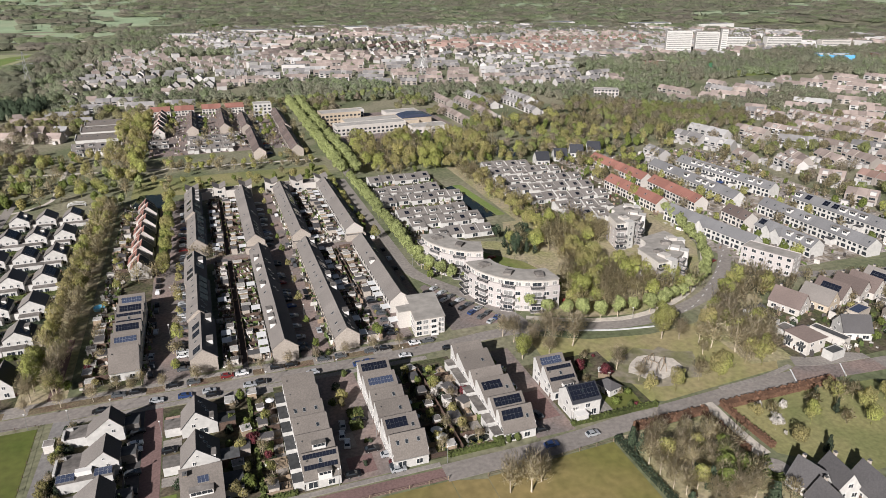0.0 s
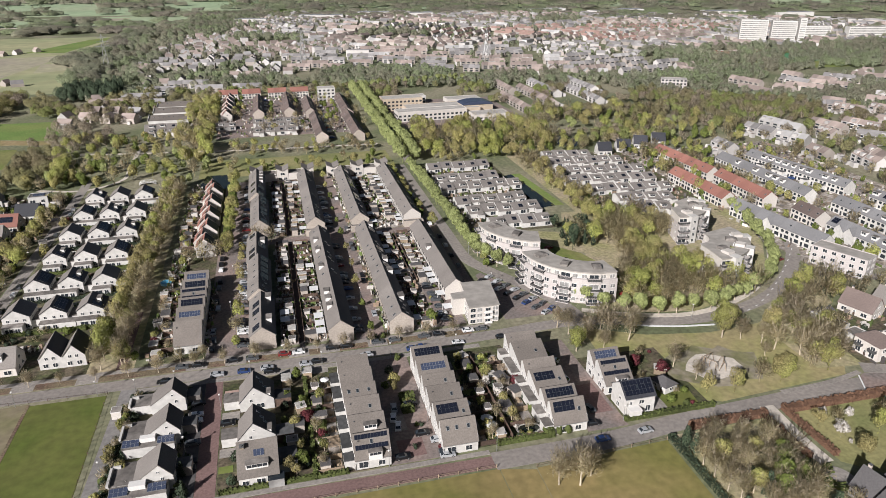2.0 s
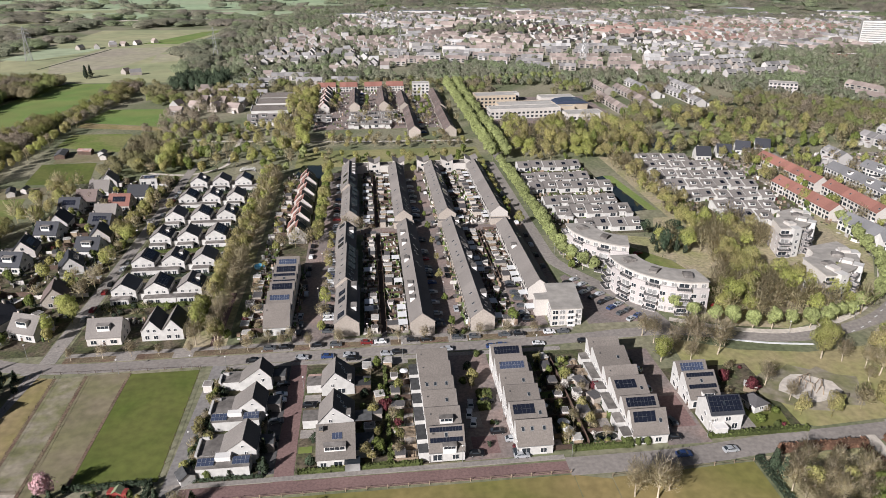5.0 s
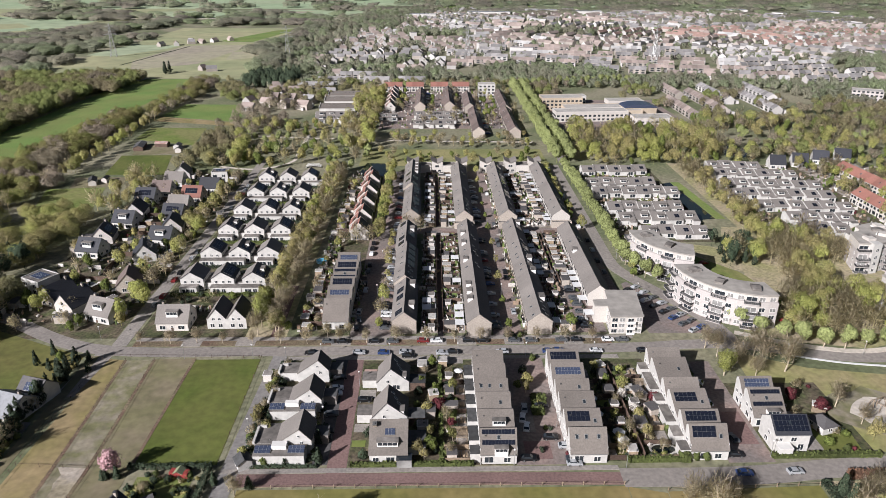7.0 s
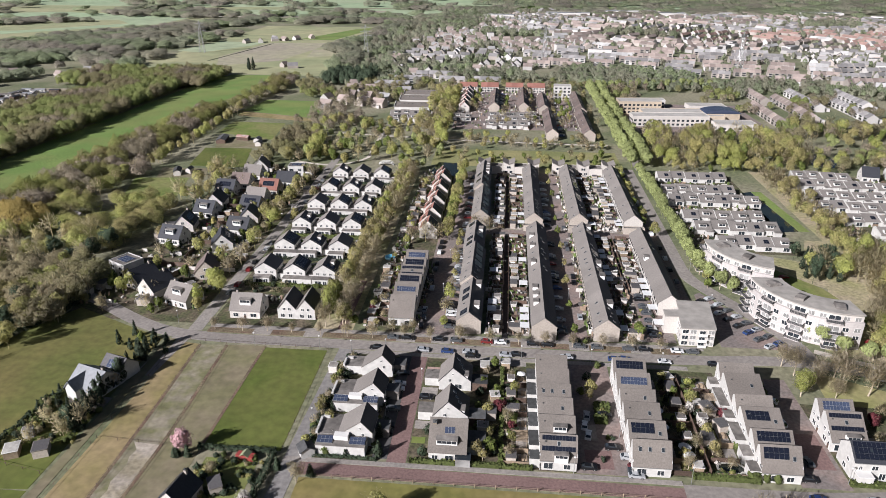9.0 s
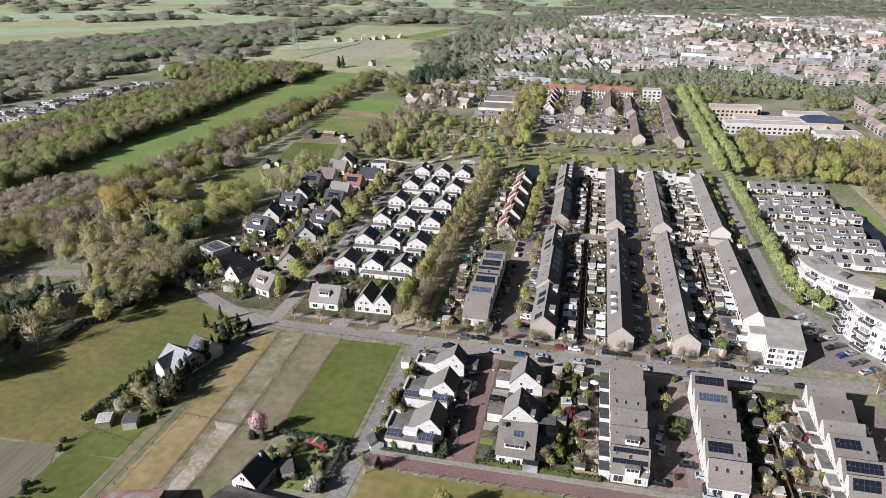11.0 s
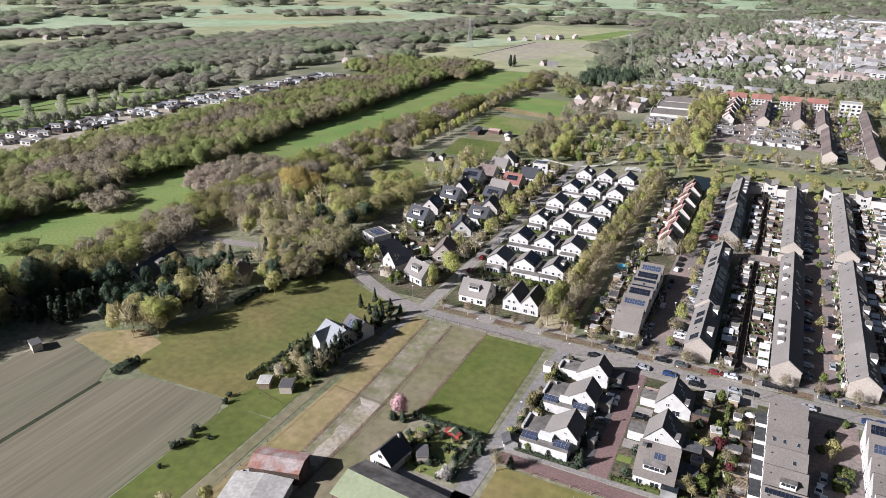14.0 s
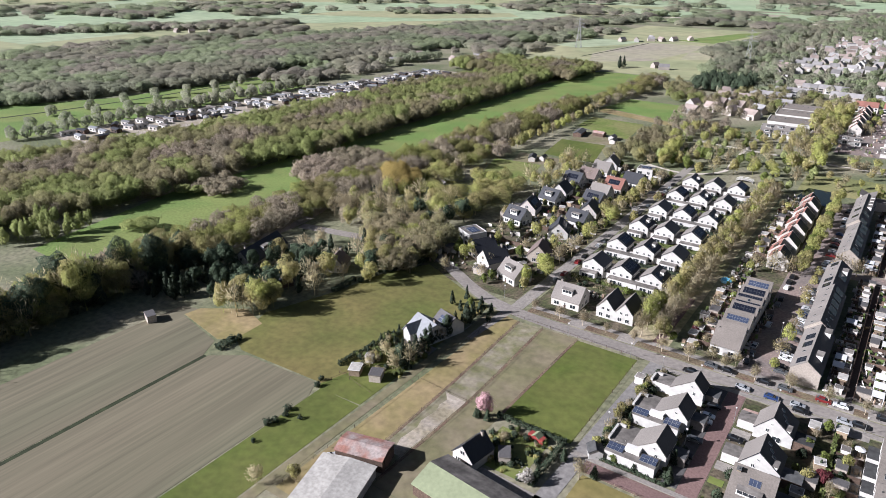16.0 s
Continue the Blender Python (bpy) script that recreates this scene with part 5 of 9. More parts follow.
def twin_gable():
    root = new("house")
    for dx in (-3.4, 3.4):
        bm = bmesh.new()
        prism(bm, [(dx - 3.4, 0), (dx + 3.4, 0), (dx + 3.4, 3.9), (dx, 8.0), (dx - 3.4, 3.9)], -5, 5)
        part("wall", mesh_of("wall", bm, WHITE), root)
        for s in (-1, 1):
            bm = bmesh.new()
            prism(bm, [(dx, 8.04), (dx + s * 3.35, 4.0), (dx + s * 3.35, 4.22), (dx, 8.26)], -5.3, 5.3)
            # the east slope of each gable is the darker one
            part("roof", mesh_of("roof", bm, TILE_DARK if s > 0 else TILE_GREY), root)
    facade(root, "s", 5, [(-5, 0.6, 1.5, 1.5), (-2.2, 0.6, 1.5, 1.5), (2, 0.6, 1.5, 1.5), (4.8, 0.6, 1.5, 1.5), (-4.4, 3.3, 1.1, 1.1), (-2.4, 3.3, 1.1, 1.1), (2.4, 3.3, 1.1, 1.1), (4.4, 3.3, 1.1, 1.1)])
    annex(root, 6.8, 10, -1, 4, 2.8, WOOD_DARK, FELT_DARK, "garage")
    return root


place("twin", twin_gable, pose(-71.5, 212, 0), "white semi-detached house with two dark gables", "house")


def broad_house(walls, tiles, w=9.5, l=11.5, eave=3.2, ridge=7.8, dorm=True, pan=0):
    def build():
        root, roof = gable_house(w, l, eave, eave, ridge, 0, walls, tiles)
        facade(root, "w", w / 2, [(-l * 0.3, 0.6, 2.0, 1.5), (l * 0.28, 0.6, 2.2, 1.5)])
        facade(root, "w", w / 2, [(0,)])
        facade(root, "s", l / 2, [(-1.6, 0.6, 1.5, 1.5), (1.6, 0.6, 1.5, 1.5), (0, 3.6, 1.4, 1.3)])
        facade(root, "n", l / 2, [(-1.6, 0.6, 1.5, 1.5), (0, 3.6, 1.4, 1.3)])
        if dorm:
            dormer(root, "w", -w * 0.2, 0, eave + (ridge - eave) * 0.5, 4.0, 1.6, 1.3)
        if pan:
            panels(root, roof, "e" if pan == 2 else "w", 0.5, 0, l * 0.6, 2.8, 6, 2)
        part("chimney", chimney_mesh(BRICK), root, m=Matrix.Translation((0.4, l * 0.35, ridge)))
        return root
    return build


def detached(x, y, rz, walls, tiles, dorm, pan, w=9.0, l=10.5):
    lab = {"white_render": "white", "brown_brick": "brown brick", "cream_brick": "cream", "yellow_brick": "yellow brick"}[walls.name]
    roof = {"grey_roof_tiles": "grey", "dark_roof_tiles": "dark", "charcoal_roof_tiles": "charcoal", "brown_roof_tiles": "brown", "red_roof_tiles": "red"}[tiles.name]
    place(("broad", walls.name, tiles.name, dorm, pan, w, l), broad_house(walls, tiles, w, l, dorm=dorm, pan=pan), pose(x, y, 0, 0, 0, rz), f"{lab} detached house with a {roof} gable roof", "house", "detached houses")


detached(-90, 210.5, 90, CREAM, TILE_GREY, True, 0, 9.5, 11)
for x, y, rz, wl, tl, dm, pn in (
    (-140, 229, -25, BRICK, TILE_DARK, False, 0), (-131, 223, -25, CREAM, TILE_DARK, False, 0), (-117, 216, 70, WHITE, TILE_GREY, True, 0), (-123, 268, 20, WHITE, TILE_DARK, False, 2),
    (-121, 285, 80, WHITE, TILE_DARK, True, 0), (-122, 300, 10, CREAM, TILE_DARK, False, 0), (-126, 315, 80, BRICK, TILE_DARK, False, 1), (-147, 272, 80, WHITE, TILE_DARK, True, 1),
    (-149, 288, 10, CREAM, TILE_DARK, False, 2), (-146, 306, 80, WHITE, TILE_DARK, True, 1), (-147, 320, 5, WHITE, TILE_DARK, False, 0), (-149, 340, 85, WHITE, TILE_DARK, False, 1),
    (-128, 328, 85, WHITE, TILE_GREY, False, 0), (-126, 343, 85, BRICK, TILE_RED, False, 1), (-145, 352, 85, CREAM, TILE_BROWN, False, 0), (-144, 368, 85, WHITE, TILE_GREY, False, 2),
    (-121, 357, 85, WHITE, TILE_DARK, False, 2), (-145, 383, 10, WHITE, TILE_GREY, False, 1),
    (-118, 240, 15, BRICK, TILE_BROWN, False, 0)):
    detached(x, y, rz, wl, tl, dm, pn)


def modern(w, l, h):
    def build():
        root = flat_block(w, l, h, WHITE, FELT)
        facade(root, "s", l / 2, [(-w * 0.28, 0.5, 2.4, 2.0), (w * 0.2, 0.5, 2.0, 2.0), (-w * 0.28, 3.2, 2.4, 1.6), (w * 0.25, 3.2, 1.8, 1.6)])
        facade(root, "w", w / 2, [(-2, 0.5, 2.0, 2.0), (2, 3.2, 2.0, 1.6)])
        annex(root, w / 2, w / 2 + 5, -l / 2, l * 0.2, 3.0, WHITE, FELT)
        part("solar_panel", panel_mesh(w * 0.6, l * 0.5, 6, 3, PANEL_BLUE), root, "blue solar panels", Matrix.Translation((0, 0, h + 0.2)))
        return root
    return build


place("modern", modern(10, 9, 6.0), pose(-151, 238, 0, 0, 0, -28), "white modern flat-roofed house", "house")
place("modern2", modern(9, 8, 6.0), pose(-121, 376, 0, 0, 0, 5), "white modern flat-roofed house", "house")

# ---- red-roofed staggered row ----


def red_row_house():
    # east slope coloured dark for its shaded side and solar panels
    root, roof = gable_house(8.0, 8.9, 4.2, 4.2, 8.0, 0.0, CREAM, TILE_RED, TILE_DARK, 0.15, "row_house")
    facade(root, "w", 4.0, [(-2, 0.6, 1.6, 1.5), (1.8, 0.6, 1.8, 1.5)])
    facade(root, "s", 4.45, [(-1.5, 0.6, 1.6, 1.5), (0.5, 4.2, 1.2, 1.2)])
    for s in (-1, 1):
        bm = bmesh.new()
        prism(bm, [(-4.2, 3.9), (0, 7.9), (4.2, 3.9), (4.2, 4.4), (0, 8.4), (-4.2, 4.4)], s * 4.45 - 0.1, s * 4.45 + 0.1)
        part("verge_board", mesh_of("verge_board", bm, CREAM), root)
    skylights(root, roof, [("w", 0.6, 1.5)])
    panels(root, roof, "w", 0.55, -1.4, 3.2, 2.4, 3, 2)
    return root


for i in range(10):
    place("redrow", red_row_house, pose(-33.2 - 1.6 * (i % 2), 290.5 + 9.3 * i, -0.9 * (i % 2)), "terraced house with a red tiled roof and white verges", "house", "red-roofed row")

# ---- apartments ----


def square_apartments():
    root = new("apartment_building")
    pl = [(60.6, 201.8), (71.6, 201.8), (74.0, 221.0), (63.0, 221.5), (62.4, 214.5), (57.2, 214.0), (57.0, 209.5), (61.4, 209.5)]
    cx, cy = 66, 211
    bm = bmesh.new()
    lo = [bm.verts.new((x - cx, y - cy, 0)) for x, y in pl]
    hi = [bm.verts.new((x - cx, y - cy, 6.5)) for x, y in pl]
    bm.faces.new(hi)
    for i in range(len(pl)):
        bm.faces.new((lo[i], lo[(i + 1) % len(pl)], hi[(i + 1) % len(pl)], hi[i]))
    part("wall", mesh_of("wall", bm, CREAM), root)
    bm = bmesh.new()
    mid = Vector((sum(p[0] for p in pl) / len(pl) - cx, sum(p[1] for p in pl) / len(pl) - cy, 0))
    a = [bm.verts.new((Vector((x - cx, y - cy, 0)) - mid) * 1.03 + mid + Vector((0, 0, 6.52))) for x, y in pl]
    b = [bm.verts.new(v.co + Vector((0, 0, 0.28))) for v in a]
    bm.faces.new(b)
    bm.faces.new(a[::-1])
    for i in range(len(pl)):
        bm.faces.new((a[i], a[(i + 1) % len(pl)], b[(i + 1) % len(pl)], b[i]))
    part("roof", mesh_of("roof", bm, ROOF_SLAB), root)
    for z in (0.35, 2.5, 4.65):
        for x in (62.1, 64.6, 70.4):
            part("window", window_mesh(2.0, 1.5, PALE_GLASS if x > 63 else None), root, m=Matrix.Translation((x - cx, 201.8 - cy, z)))
        bm = bmesh.new()
        box(bm, 66.2 - cx, 69.0 - cx, 200.7 - cy, 201.8 - cy, z - 0.5, z - 0.35)
        box(bm, 66.2 - cx, 69.0 - cx, 200.7 - cy, 200.78 - cy, z - 0.36, z + 0.6)
        part("balcony", mesh_of("balcony", bm, FRAME), root)
        part("window", window_mesh(2.0, 1.5), root, m=Matrix.Translation((67.6 - cx, 201.8 - cy, z - 0.2)))
        for y in (203.2, 205.4, 207.6):
            part("window", window_mesh(1.6, 1.4), root, m=Matrix.Translation((60.6 + 0.8 * (y - 201.8) / 7.7 - cx, y - cy, z)) @ Matrix.Rotation(radians(-90), 4, "Z"))
        for t in (0.14, 0.36, 0.6, 0.84):
            part("window", window_mesh(1.6, 1.4), root, m=Matrix.Translation((71.6 + 2.4 * t - cx, 201.8 + 19.2 * t - cy, z)) @ Matrix.Rotation(radians(90 - 7.1), 4, "Z"))
    root.matrix_basis = pose(cx, cy, 0)
    return tagged(root, "cream apartment building with a flat gravel roof", "apartments")


square_apartments()


def curved_apartments(cx, cy, r0, r1, a0, a1, bays, x_lift=12.4, proud=False):
    """A bowed block of four storeys between two radii and two bearings, with balconies at every third bay."""
    root = new("apartment_building")
    n = bays + bays // 2
    ang = [radians(a0 + (a1 - a0) * i / n) for i in range(n + 1)]

    def ring(rad, z):
        return [(rad * math.cos(a), rad * math.sin(a), z) for a in ang]

    def body(bm, ra, rb, z0, z1, mi=0):
        c = [[bm.verts.new(p) for p in ring(r, z)] for r, z in ((ra, z0), (rb, z0), (rb, z1), (ra, z1))]
        for i in range(n):
            for k in range(4):
                bm.faces.new((c[k][i], c[k][i + 1], c[(k + 1) % 4][i + 1], c[(k + 1) % 4][i])).material_index = mi
        for i in (0, n):
            bm.faces.new([c[k][i] for k in range(4)]).material_index = mi
    bm = bmesh.new()
    body(bm, r0, r1, 0, 9.3)
    part("wall", mesh_of("wall", bm, PINK_BRICK), root)
    bm = bmesh.new()
    body(bm, r0 + 0.4, r1 - 1.0, 9.3, x_lift)
    part("top_storey", mesh_of("top_storey", bm, CREAM), root, "cream rendered top storey")
    bm = bmesh.new()
    body(bm, r0 - 0.3, r1 - 0.4, x_lift, x_lift + 0.35)
    part("roof", mesh_of("roof", bm, ROOF_SLAB), root)
    for i in range(2, n, 4):
        bm = bmesh.new()
        a = ang[i]
        m = Matrix.Rotation(a, 4, "Z")
        prism(bm, [((r0 + r1) / 2 - 2.2, x_lift + 0.3), ((r0 + r1) / 2 + 2.2, x_lift + 0.3), ((r0 + r1) / 2 + 2.2, x_lift + 1.2), ((r0 + r1) / 2, x_lift + 1.7), ((r0 + r1) / 2 - 2.2, x_lift + 1.2)], -1.5, 1.5)
        part("roof_housing", mesh_of("roof_housing", bm, FELT), root, m=m)
    bm = bmesh.new()
    body(bm, r1 - 1.1, r1 + 0.05, 9.3, 9.95)
    part("parapet", mesh_of("parapet", bm, PINK_BRICK), root)
    for i in range(n):
        a = (ang[i] + ang[i + 1]) / 2
        m = Matrix.Rotation(a + math.pi / 2, 4, "Z")
        for s, z in enumerate((0.8, 3.6, 6.4, 9.9)):
            rad = r1 if s < 3 else r1 - 1.0
            half = (ang[1] - ang[0]) / 2
            flat = rad * math.cos(half)
            part("window", window_mesh(2.0 if i % 3 else 3.6, 1.6 if i % 3 else 2.0, PALE_GLASS if (i + s) % 3 else None), root, m=m @ Matrix.Translation((0, -flat, z - (0.0 if i % 3 else 0.4))))
            if i % 3 == 0:
                key = ("balcony", round(r1), round(a1 - a0))
                if key not in CACHE:
                    b2 = bmesh.new()
                    box(b2, -2.5, 2.5, -1.9, 0.1, -0.15, 0.05, 0)
                    for k in range(9):
                        box(b2, -2.5 + 0.61 * k, -2.42 + 0.61 * k, -1.9, -1.82, 0.05, 1.0, 1)
                    box(b2, -2.5, 2.5, -1.92, -1.82, 0.95, 1.08, 1)
                    for y in (0.25, 0.6):
                        box(b2, -2.5, 2.5, -1.88, -1.84, y, y + 0.22, 1)
                    for x in (-2.5, 2.42):
                        box(b2, x, x + 0.08, -1.82, 0.0, 0.3, 1.05, 1)
                    CACHE[key] = mesh_of("balcony", b2, PINK_BRICK, FELT_DARK)
                part("balcony", CACHE[key], root, "balcony with dark railing", m @ Matrix.Translation((0, -flat, z - 0.6)))
    for i in range(1, n, 3) if proud else ():
        m = Matrix.Rotation((ang[i] + ang[i + 1]) / 2 + math.pi / 2, 4, "Z")
        bm = bmesh.new()
        box(bm, -1.9, 1.9, -r1 - 1.1, -r1 + 2.4, 0, x_lift + 0.6)
        bay = part("bay", mesh_of("bay", bm, WHITE), root, "white stair bay", m)
        for z in (0.8, 3.6, 6.4, 9.6):
            part("window", window_mesh(1.3, 1.5), bay, m=Matrix.Translation((0, -r1 - 1.1, z)))
        bm = bmesh.new()
        box(bm, -1.7, 1.7, -r1 + 2.6, -r1 + 6.2, x_lift + 0.35, x_lift + 1.5)
        part("roof_housing", mesh_of("roof_housing", bm, CREAM), root, m=m)
        bm = bmesh.new()
        box(bm, -1.3, 1.3, -r1 + 6.6, -r1 + 7.0, x_lift + 0.35, x_lift + 0.9)
        part("roof_upstand", mesh_of("roof_upstand", bm, FRAME), root, m=m)
    for sgn, a in ((0, ang[0]), (1, ang[-1])):
        m = Matrix.Rotation(a + (math.pi if sgn else 0), 4, "Z")
        for z in (0.8, 3.6, 6.4):
            for rr in (0.3, 0.7):
                x = r0 + (r1 - r0) * rr
                part("window", window_mesh(1.3, 1.4), root, m=m @ Matrix.Translation((-x if sgn else x, 0.0, z)))
    root.matrix_basis = pose(cx, cy, 0)
    return tagged(root, "bowed four-storey apartment building of pale brick with dark balconies", "apartments", "bowed apartment buildings")


curved_apartments(117, 231, 16, 26.6, 180, 274, 8)
curved_apartments(109, 264, 15.5, 26.5, 176, 254, 6)
curved_apartments(164, 228.5, 8, 24, -92, 14, 7, proud=True)
curved_apartments(177, 267, 5, 18, -104, 22, 6, proud=True)


def flat_apartments(w, l, h, walls=WHITE, storeys=3, far=False, top=FELT):
    def build():
        root = flat_block(w, l, h, walls, ASBESTOS if far else top, "apartment_building")
        if far:
            bm = bmesh.new()
            for s in range(storeys):
                z = 0.9 + 2.9 * s
                for run, half, turn in ((w, l / 2, 0), (w, l / 2, 180), (l, w / 2, 90), (l, w / 2, 270)):
                    k = max(2, int(run / 3.4))
                    v0 = len(bm.verts)
                    for i in range(k):
                        x = run * ((i + 0.5) / k - 0.5)
                        box(bm, x - 1.0, x + 1.0, -half - 0.05, -half + 0.02, z, z + 1.5)
                    bm.verts.ensure_lookup_table()
                    bmesh.ops.transform(bm, matrix=Matrix.Rotation(radians(turn), 4, "Z"), verts=bm.verts[v0:])
            tagged(part("glazing", mesh_of("glazing", bm, GLASS), root), "", "", "", "stuff")
            return root
        for z in [0.8 + 2.9 * k for k in range(storeys)]:
            for side, half, run in (("s", l / 2, w), ("n", l / 2, w), ("w", w / 2, l), ("e", w / 2, l)):
                k = max(2, int(run / 3.4))
                facade(root, side, half, [(run * ((i + 0.5) / k - 0.5), z, 1.8, 1.5) for i in range(k)])
        return root
    return build


place("apt_r", flat_apartments(9, 22, 8.2, PINK_BRICK, top=ROOF_SLAB), pose(224, 209, 0, 0, 0, 25), "pale pink three-storey apartment block with a flat roof", "apartments")
place("apt_far", flat_apartments(14, 24, 11, PINK_BRICK, 4, True), pose(380, 592, 0, 0, 0, 62), "pale pink four-storey apartment block", "apartments")
place("apt_far2", flat_apartments(15, 12, 12, WHITE, 4, True), pose(49.5, 622, 0), "white four-storey apartment block", "apartments")

# ---- school and sawtooth hall ----
for k, (x, y, w, l, h, wl) in enumerate(((124, 529, 57, 14, 7.6, CREAM), (170, 520, 30, 16, 4.6, CREAM), (108, 572, 34, 16, 10, YBRICK), (122, 592, 22, 10, 7.0, WHITE), (138, 551, 60, 28, 5.0, YBRICK), (164, 580, 30, 14, 5.5, CREAM))):
    place(("school", k), flat_apartments(w, l, h, wl, max(1, int(h / 3.2)), True), pose(x, y, 0, 0, 0, 3), "pale flat-roofed school building", "school", "school buildings")


def long_terrace():
    root, roof = gable_house(13.0, 29.0, 4.2, 4.6, 6.2, 4.2, WHITE, TILE_TAUPE, None, 0.2, "terrace")
    skylights(root, roof, [("w", 0.6, -10.5 + 3.5 * k) for k in range(7)])
    for s in (-1, 1):
        bm = bmesh.new()
        prism(bm, [(-6.7, 4.0), (4.2, 6.2), (6.7, 4.4), (6.7, 5.2), (4.2, 7.1), (-6.7, 5.0)], s * 14.6 - 0.2, s * 14.6 + 0.2)
        part("verge_wall", mesh_of("verge_wall", bm, WHITE), root)
    return root


for k, y in enumerate((560, 589, 614)):
    place("long_terrace", long_terrace, pose(-77, y, 0, 0, 0, 90), "long white terrace under one grey sloping roof", "terrace", "long white terraces")



def arched_hall():
    root = new("sports_hall")
    bm = bmesh.new()
    box(bm, -13, 13, -8, 8, 0, 6)
    part("wall", mesh_of("wall", bm, YBRICK), root)
    bm = bmesh.new()
    arc = [(13.4 * math.cos(math.pi * k / 12), 6.0 + 2.6 * math.sin(math.pi * k / 12)) for k in range(13)]
    prism(bm, arc, -8.4, 8.4)
    part("roof", mesh_of("roof", bm, PANEL_BLUE), root, "dark blue arched roof")
    return root


place("arched_hall", arched_hall, pose(168, 552, 0, 0, 0, 3), "brick sports hall under a dark arched roof", "sports hall")

# ---- low patio houses ----


def patio(deco):
    def build():
        root, roof = gable_house(8.2, 7.68, 2.6, 3.4, 4.4, 2.2, WHITE, TILE_GREY, None, 0.3, "patio_house", ends=-0.01)
        if deco == 2:
            annex(root, -7.0, -4.1, -3.8, -0.6, 2.5, WHITE, FELT)
        bm = bmesh.new()
        prism(bm, [(-4.2, 2.4), (2.2, 4.5), (4.2, 3.4), (4.2, 3.75), (2.2, 4.85), (-4.2, 3.0)], 3.7, 3.83)
        part("firewall", mesh_of("firewall", bm, WHITE), root)
        facade(root, "w", 4.1, [(1.6, 0.4, 2.8, 1.9)])
        if deco != 1:
            dormer(root, "w", -1.2, 0.4 if deco else -1.0, 3.35, 3.2, 1.6, 1.25)
        if deco == 1:
            panels(root, roof, "w", 0.45, -1.2, 2.2, 2.6, 2, 2)
        return root
    return build


def patio_row(x0, count, y, rz=90, step=7.7, bend=0.0):
    for i in range(count):
        k = int(rng.integers(3))
        place(("patio", k), patio(k), pose(x0 + step * (i + 0.5), y + bend * i + (1.5 if i % 3 == 1 else 0), 0, 0, 0, rz), "low white patio house with a sloping grey roof", "house", "patio houses")


for x0, c, y in ((88, 5, 386), (86, 5, 362), (86, 6, 346), (88, 5, 322), (90, 5, 307), (96, 4, 289)):
    patio_row(x0, c, y)
for x0, c, y in ((166, 4, 395), (164, 6, 379), (160, 7, 360), (158, 7, 343), (165, 6, 324), (172, 4, 307), (170, 3, 292)):
    patio_row(x0, c, y, bend=-0.8)

# ---- eastern streets ----
WT = "white terraced house with a pale grey tiled roof"
RT = "terraced house with a red tiled roof"
EAST_ROWS = (
    (246, 281, 8, -1, "red", "plain skylight"), (244.5, 328, 10, 3, "red", "plain skylight"), (225, 286, 9, 1, "red", "plain skylight"),
    (301, 287, 13, 7.7, "white", "plain skylight dormer_w annex_w"), (270, 280, 14, 0, "white", "plain skylight dormer_w annex_w plain"),
    (278, 203, 12, 1, "white", "skylight annex_w dormer_w plain"), (306, 200, 13, 3, "white", "skylight annex_w plain panel_w"),
    (230.5, 224, 5, 9, "white", "plain skylight"), (225.6, 255, 4, 7, "white", "plain skylight"), (226.4, 249.6, 1, 8, "white", "gable_w"),
    (251, 250, 3, 0, "brown", "plain skylight"), (253, 211, 3, 3, "white", "annex_w dormer_w"), (252.2, 227.5, 2, 3, "white", "gable_w"), (251.6, 238.5, 1, 3, "white", "panel_w"))
for x, y, n, rz, key, kinds in EAST_ROWS:
    tl = {"red": TILE_RED, "white": TILE_PALE, "brown": TILE_BROWN}[key]
    terrace(x, y, n, kinds, RT if key == "red" else WT if key == "white" else "pale terraced house with a brown tiled roof", key, key + " eastern terraces", rz=rz, walls=WHITE if key == "white" else CREAM, tiles=tl, tiles2=tl, light=True)


def clear_of(rows, x, y, gap):
    """True where a spot keeps its distance from every row, given by its two ends."""
    for ax, ay, bx, by in rows:
        dx, dy = bx - ax, by - ay
        f = min(1.0, max(0.0, ((x - ax) * dx + (y - ay) * dy) / (dx * dx + dy * dy)))
        if math.hypot(x - ax - f * dx, y - ay - f * dy) < gap:
            return False
    return True


EAST_LINES = [(x, y, x - math.sin(radians(rz)) * 5.5 * n, y + math.cos(radians(rz)) * 5.5 * n) for x, y, n, rz, key, kinds in EAST_ROWS]
for x, y, rz, l, wl, tl in ((202, 175.5, 20, 12, CREAM, TILE_BROWN), (215, 174, 16, 12, YBRICK, TILE_GREY), (224.5, 176.5, 15, 12, CREAM, TILE_BROWN), (234.5, 177, 14, 12, CREAM, TILE_BROWN), (241.5, 176.5, 12, 12, CREAM, TILE_BROWN), (251.5, 177, 12, 13, CREAM, TILE_GREY), (262, 175, 10, 12, CREAM, TILE_BROWN), (232, 152, 60, 11, BRICK, TILE_BROWN), (247, 154, 10, 12, CREAM, TILE_BROWN), (207.5, 152.2, 67, 10, WHITE, TILE_SHADE)):
    detached(x, y, rz, wl, tl, False, 1 if x in (224.5, 251.5) else 0, 8.6, float(l))
at(gable_house(7.0, 6.0, 4.2, 4.2, 6.2, 0, WHITE, TILE_SHADE)[0], 182.4, 171.6, 110, "small white house with a charcoal gable roof", "house")
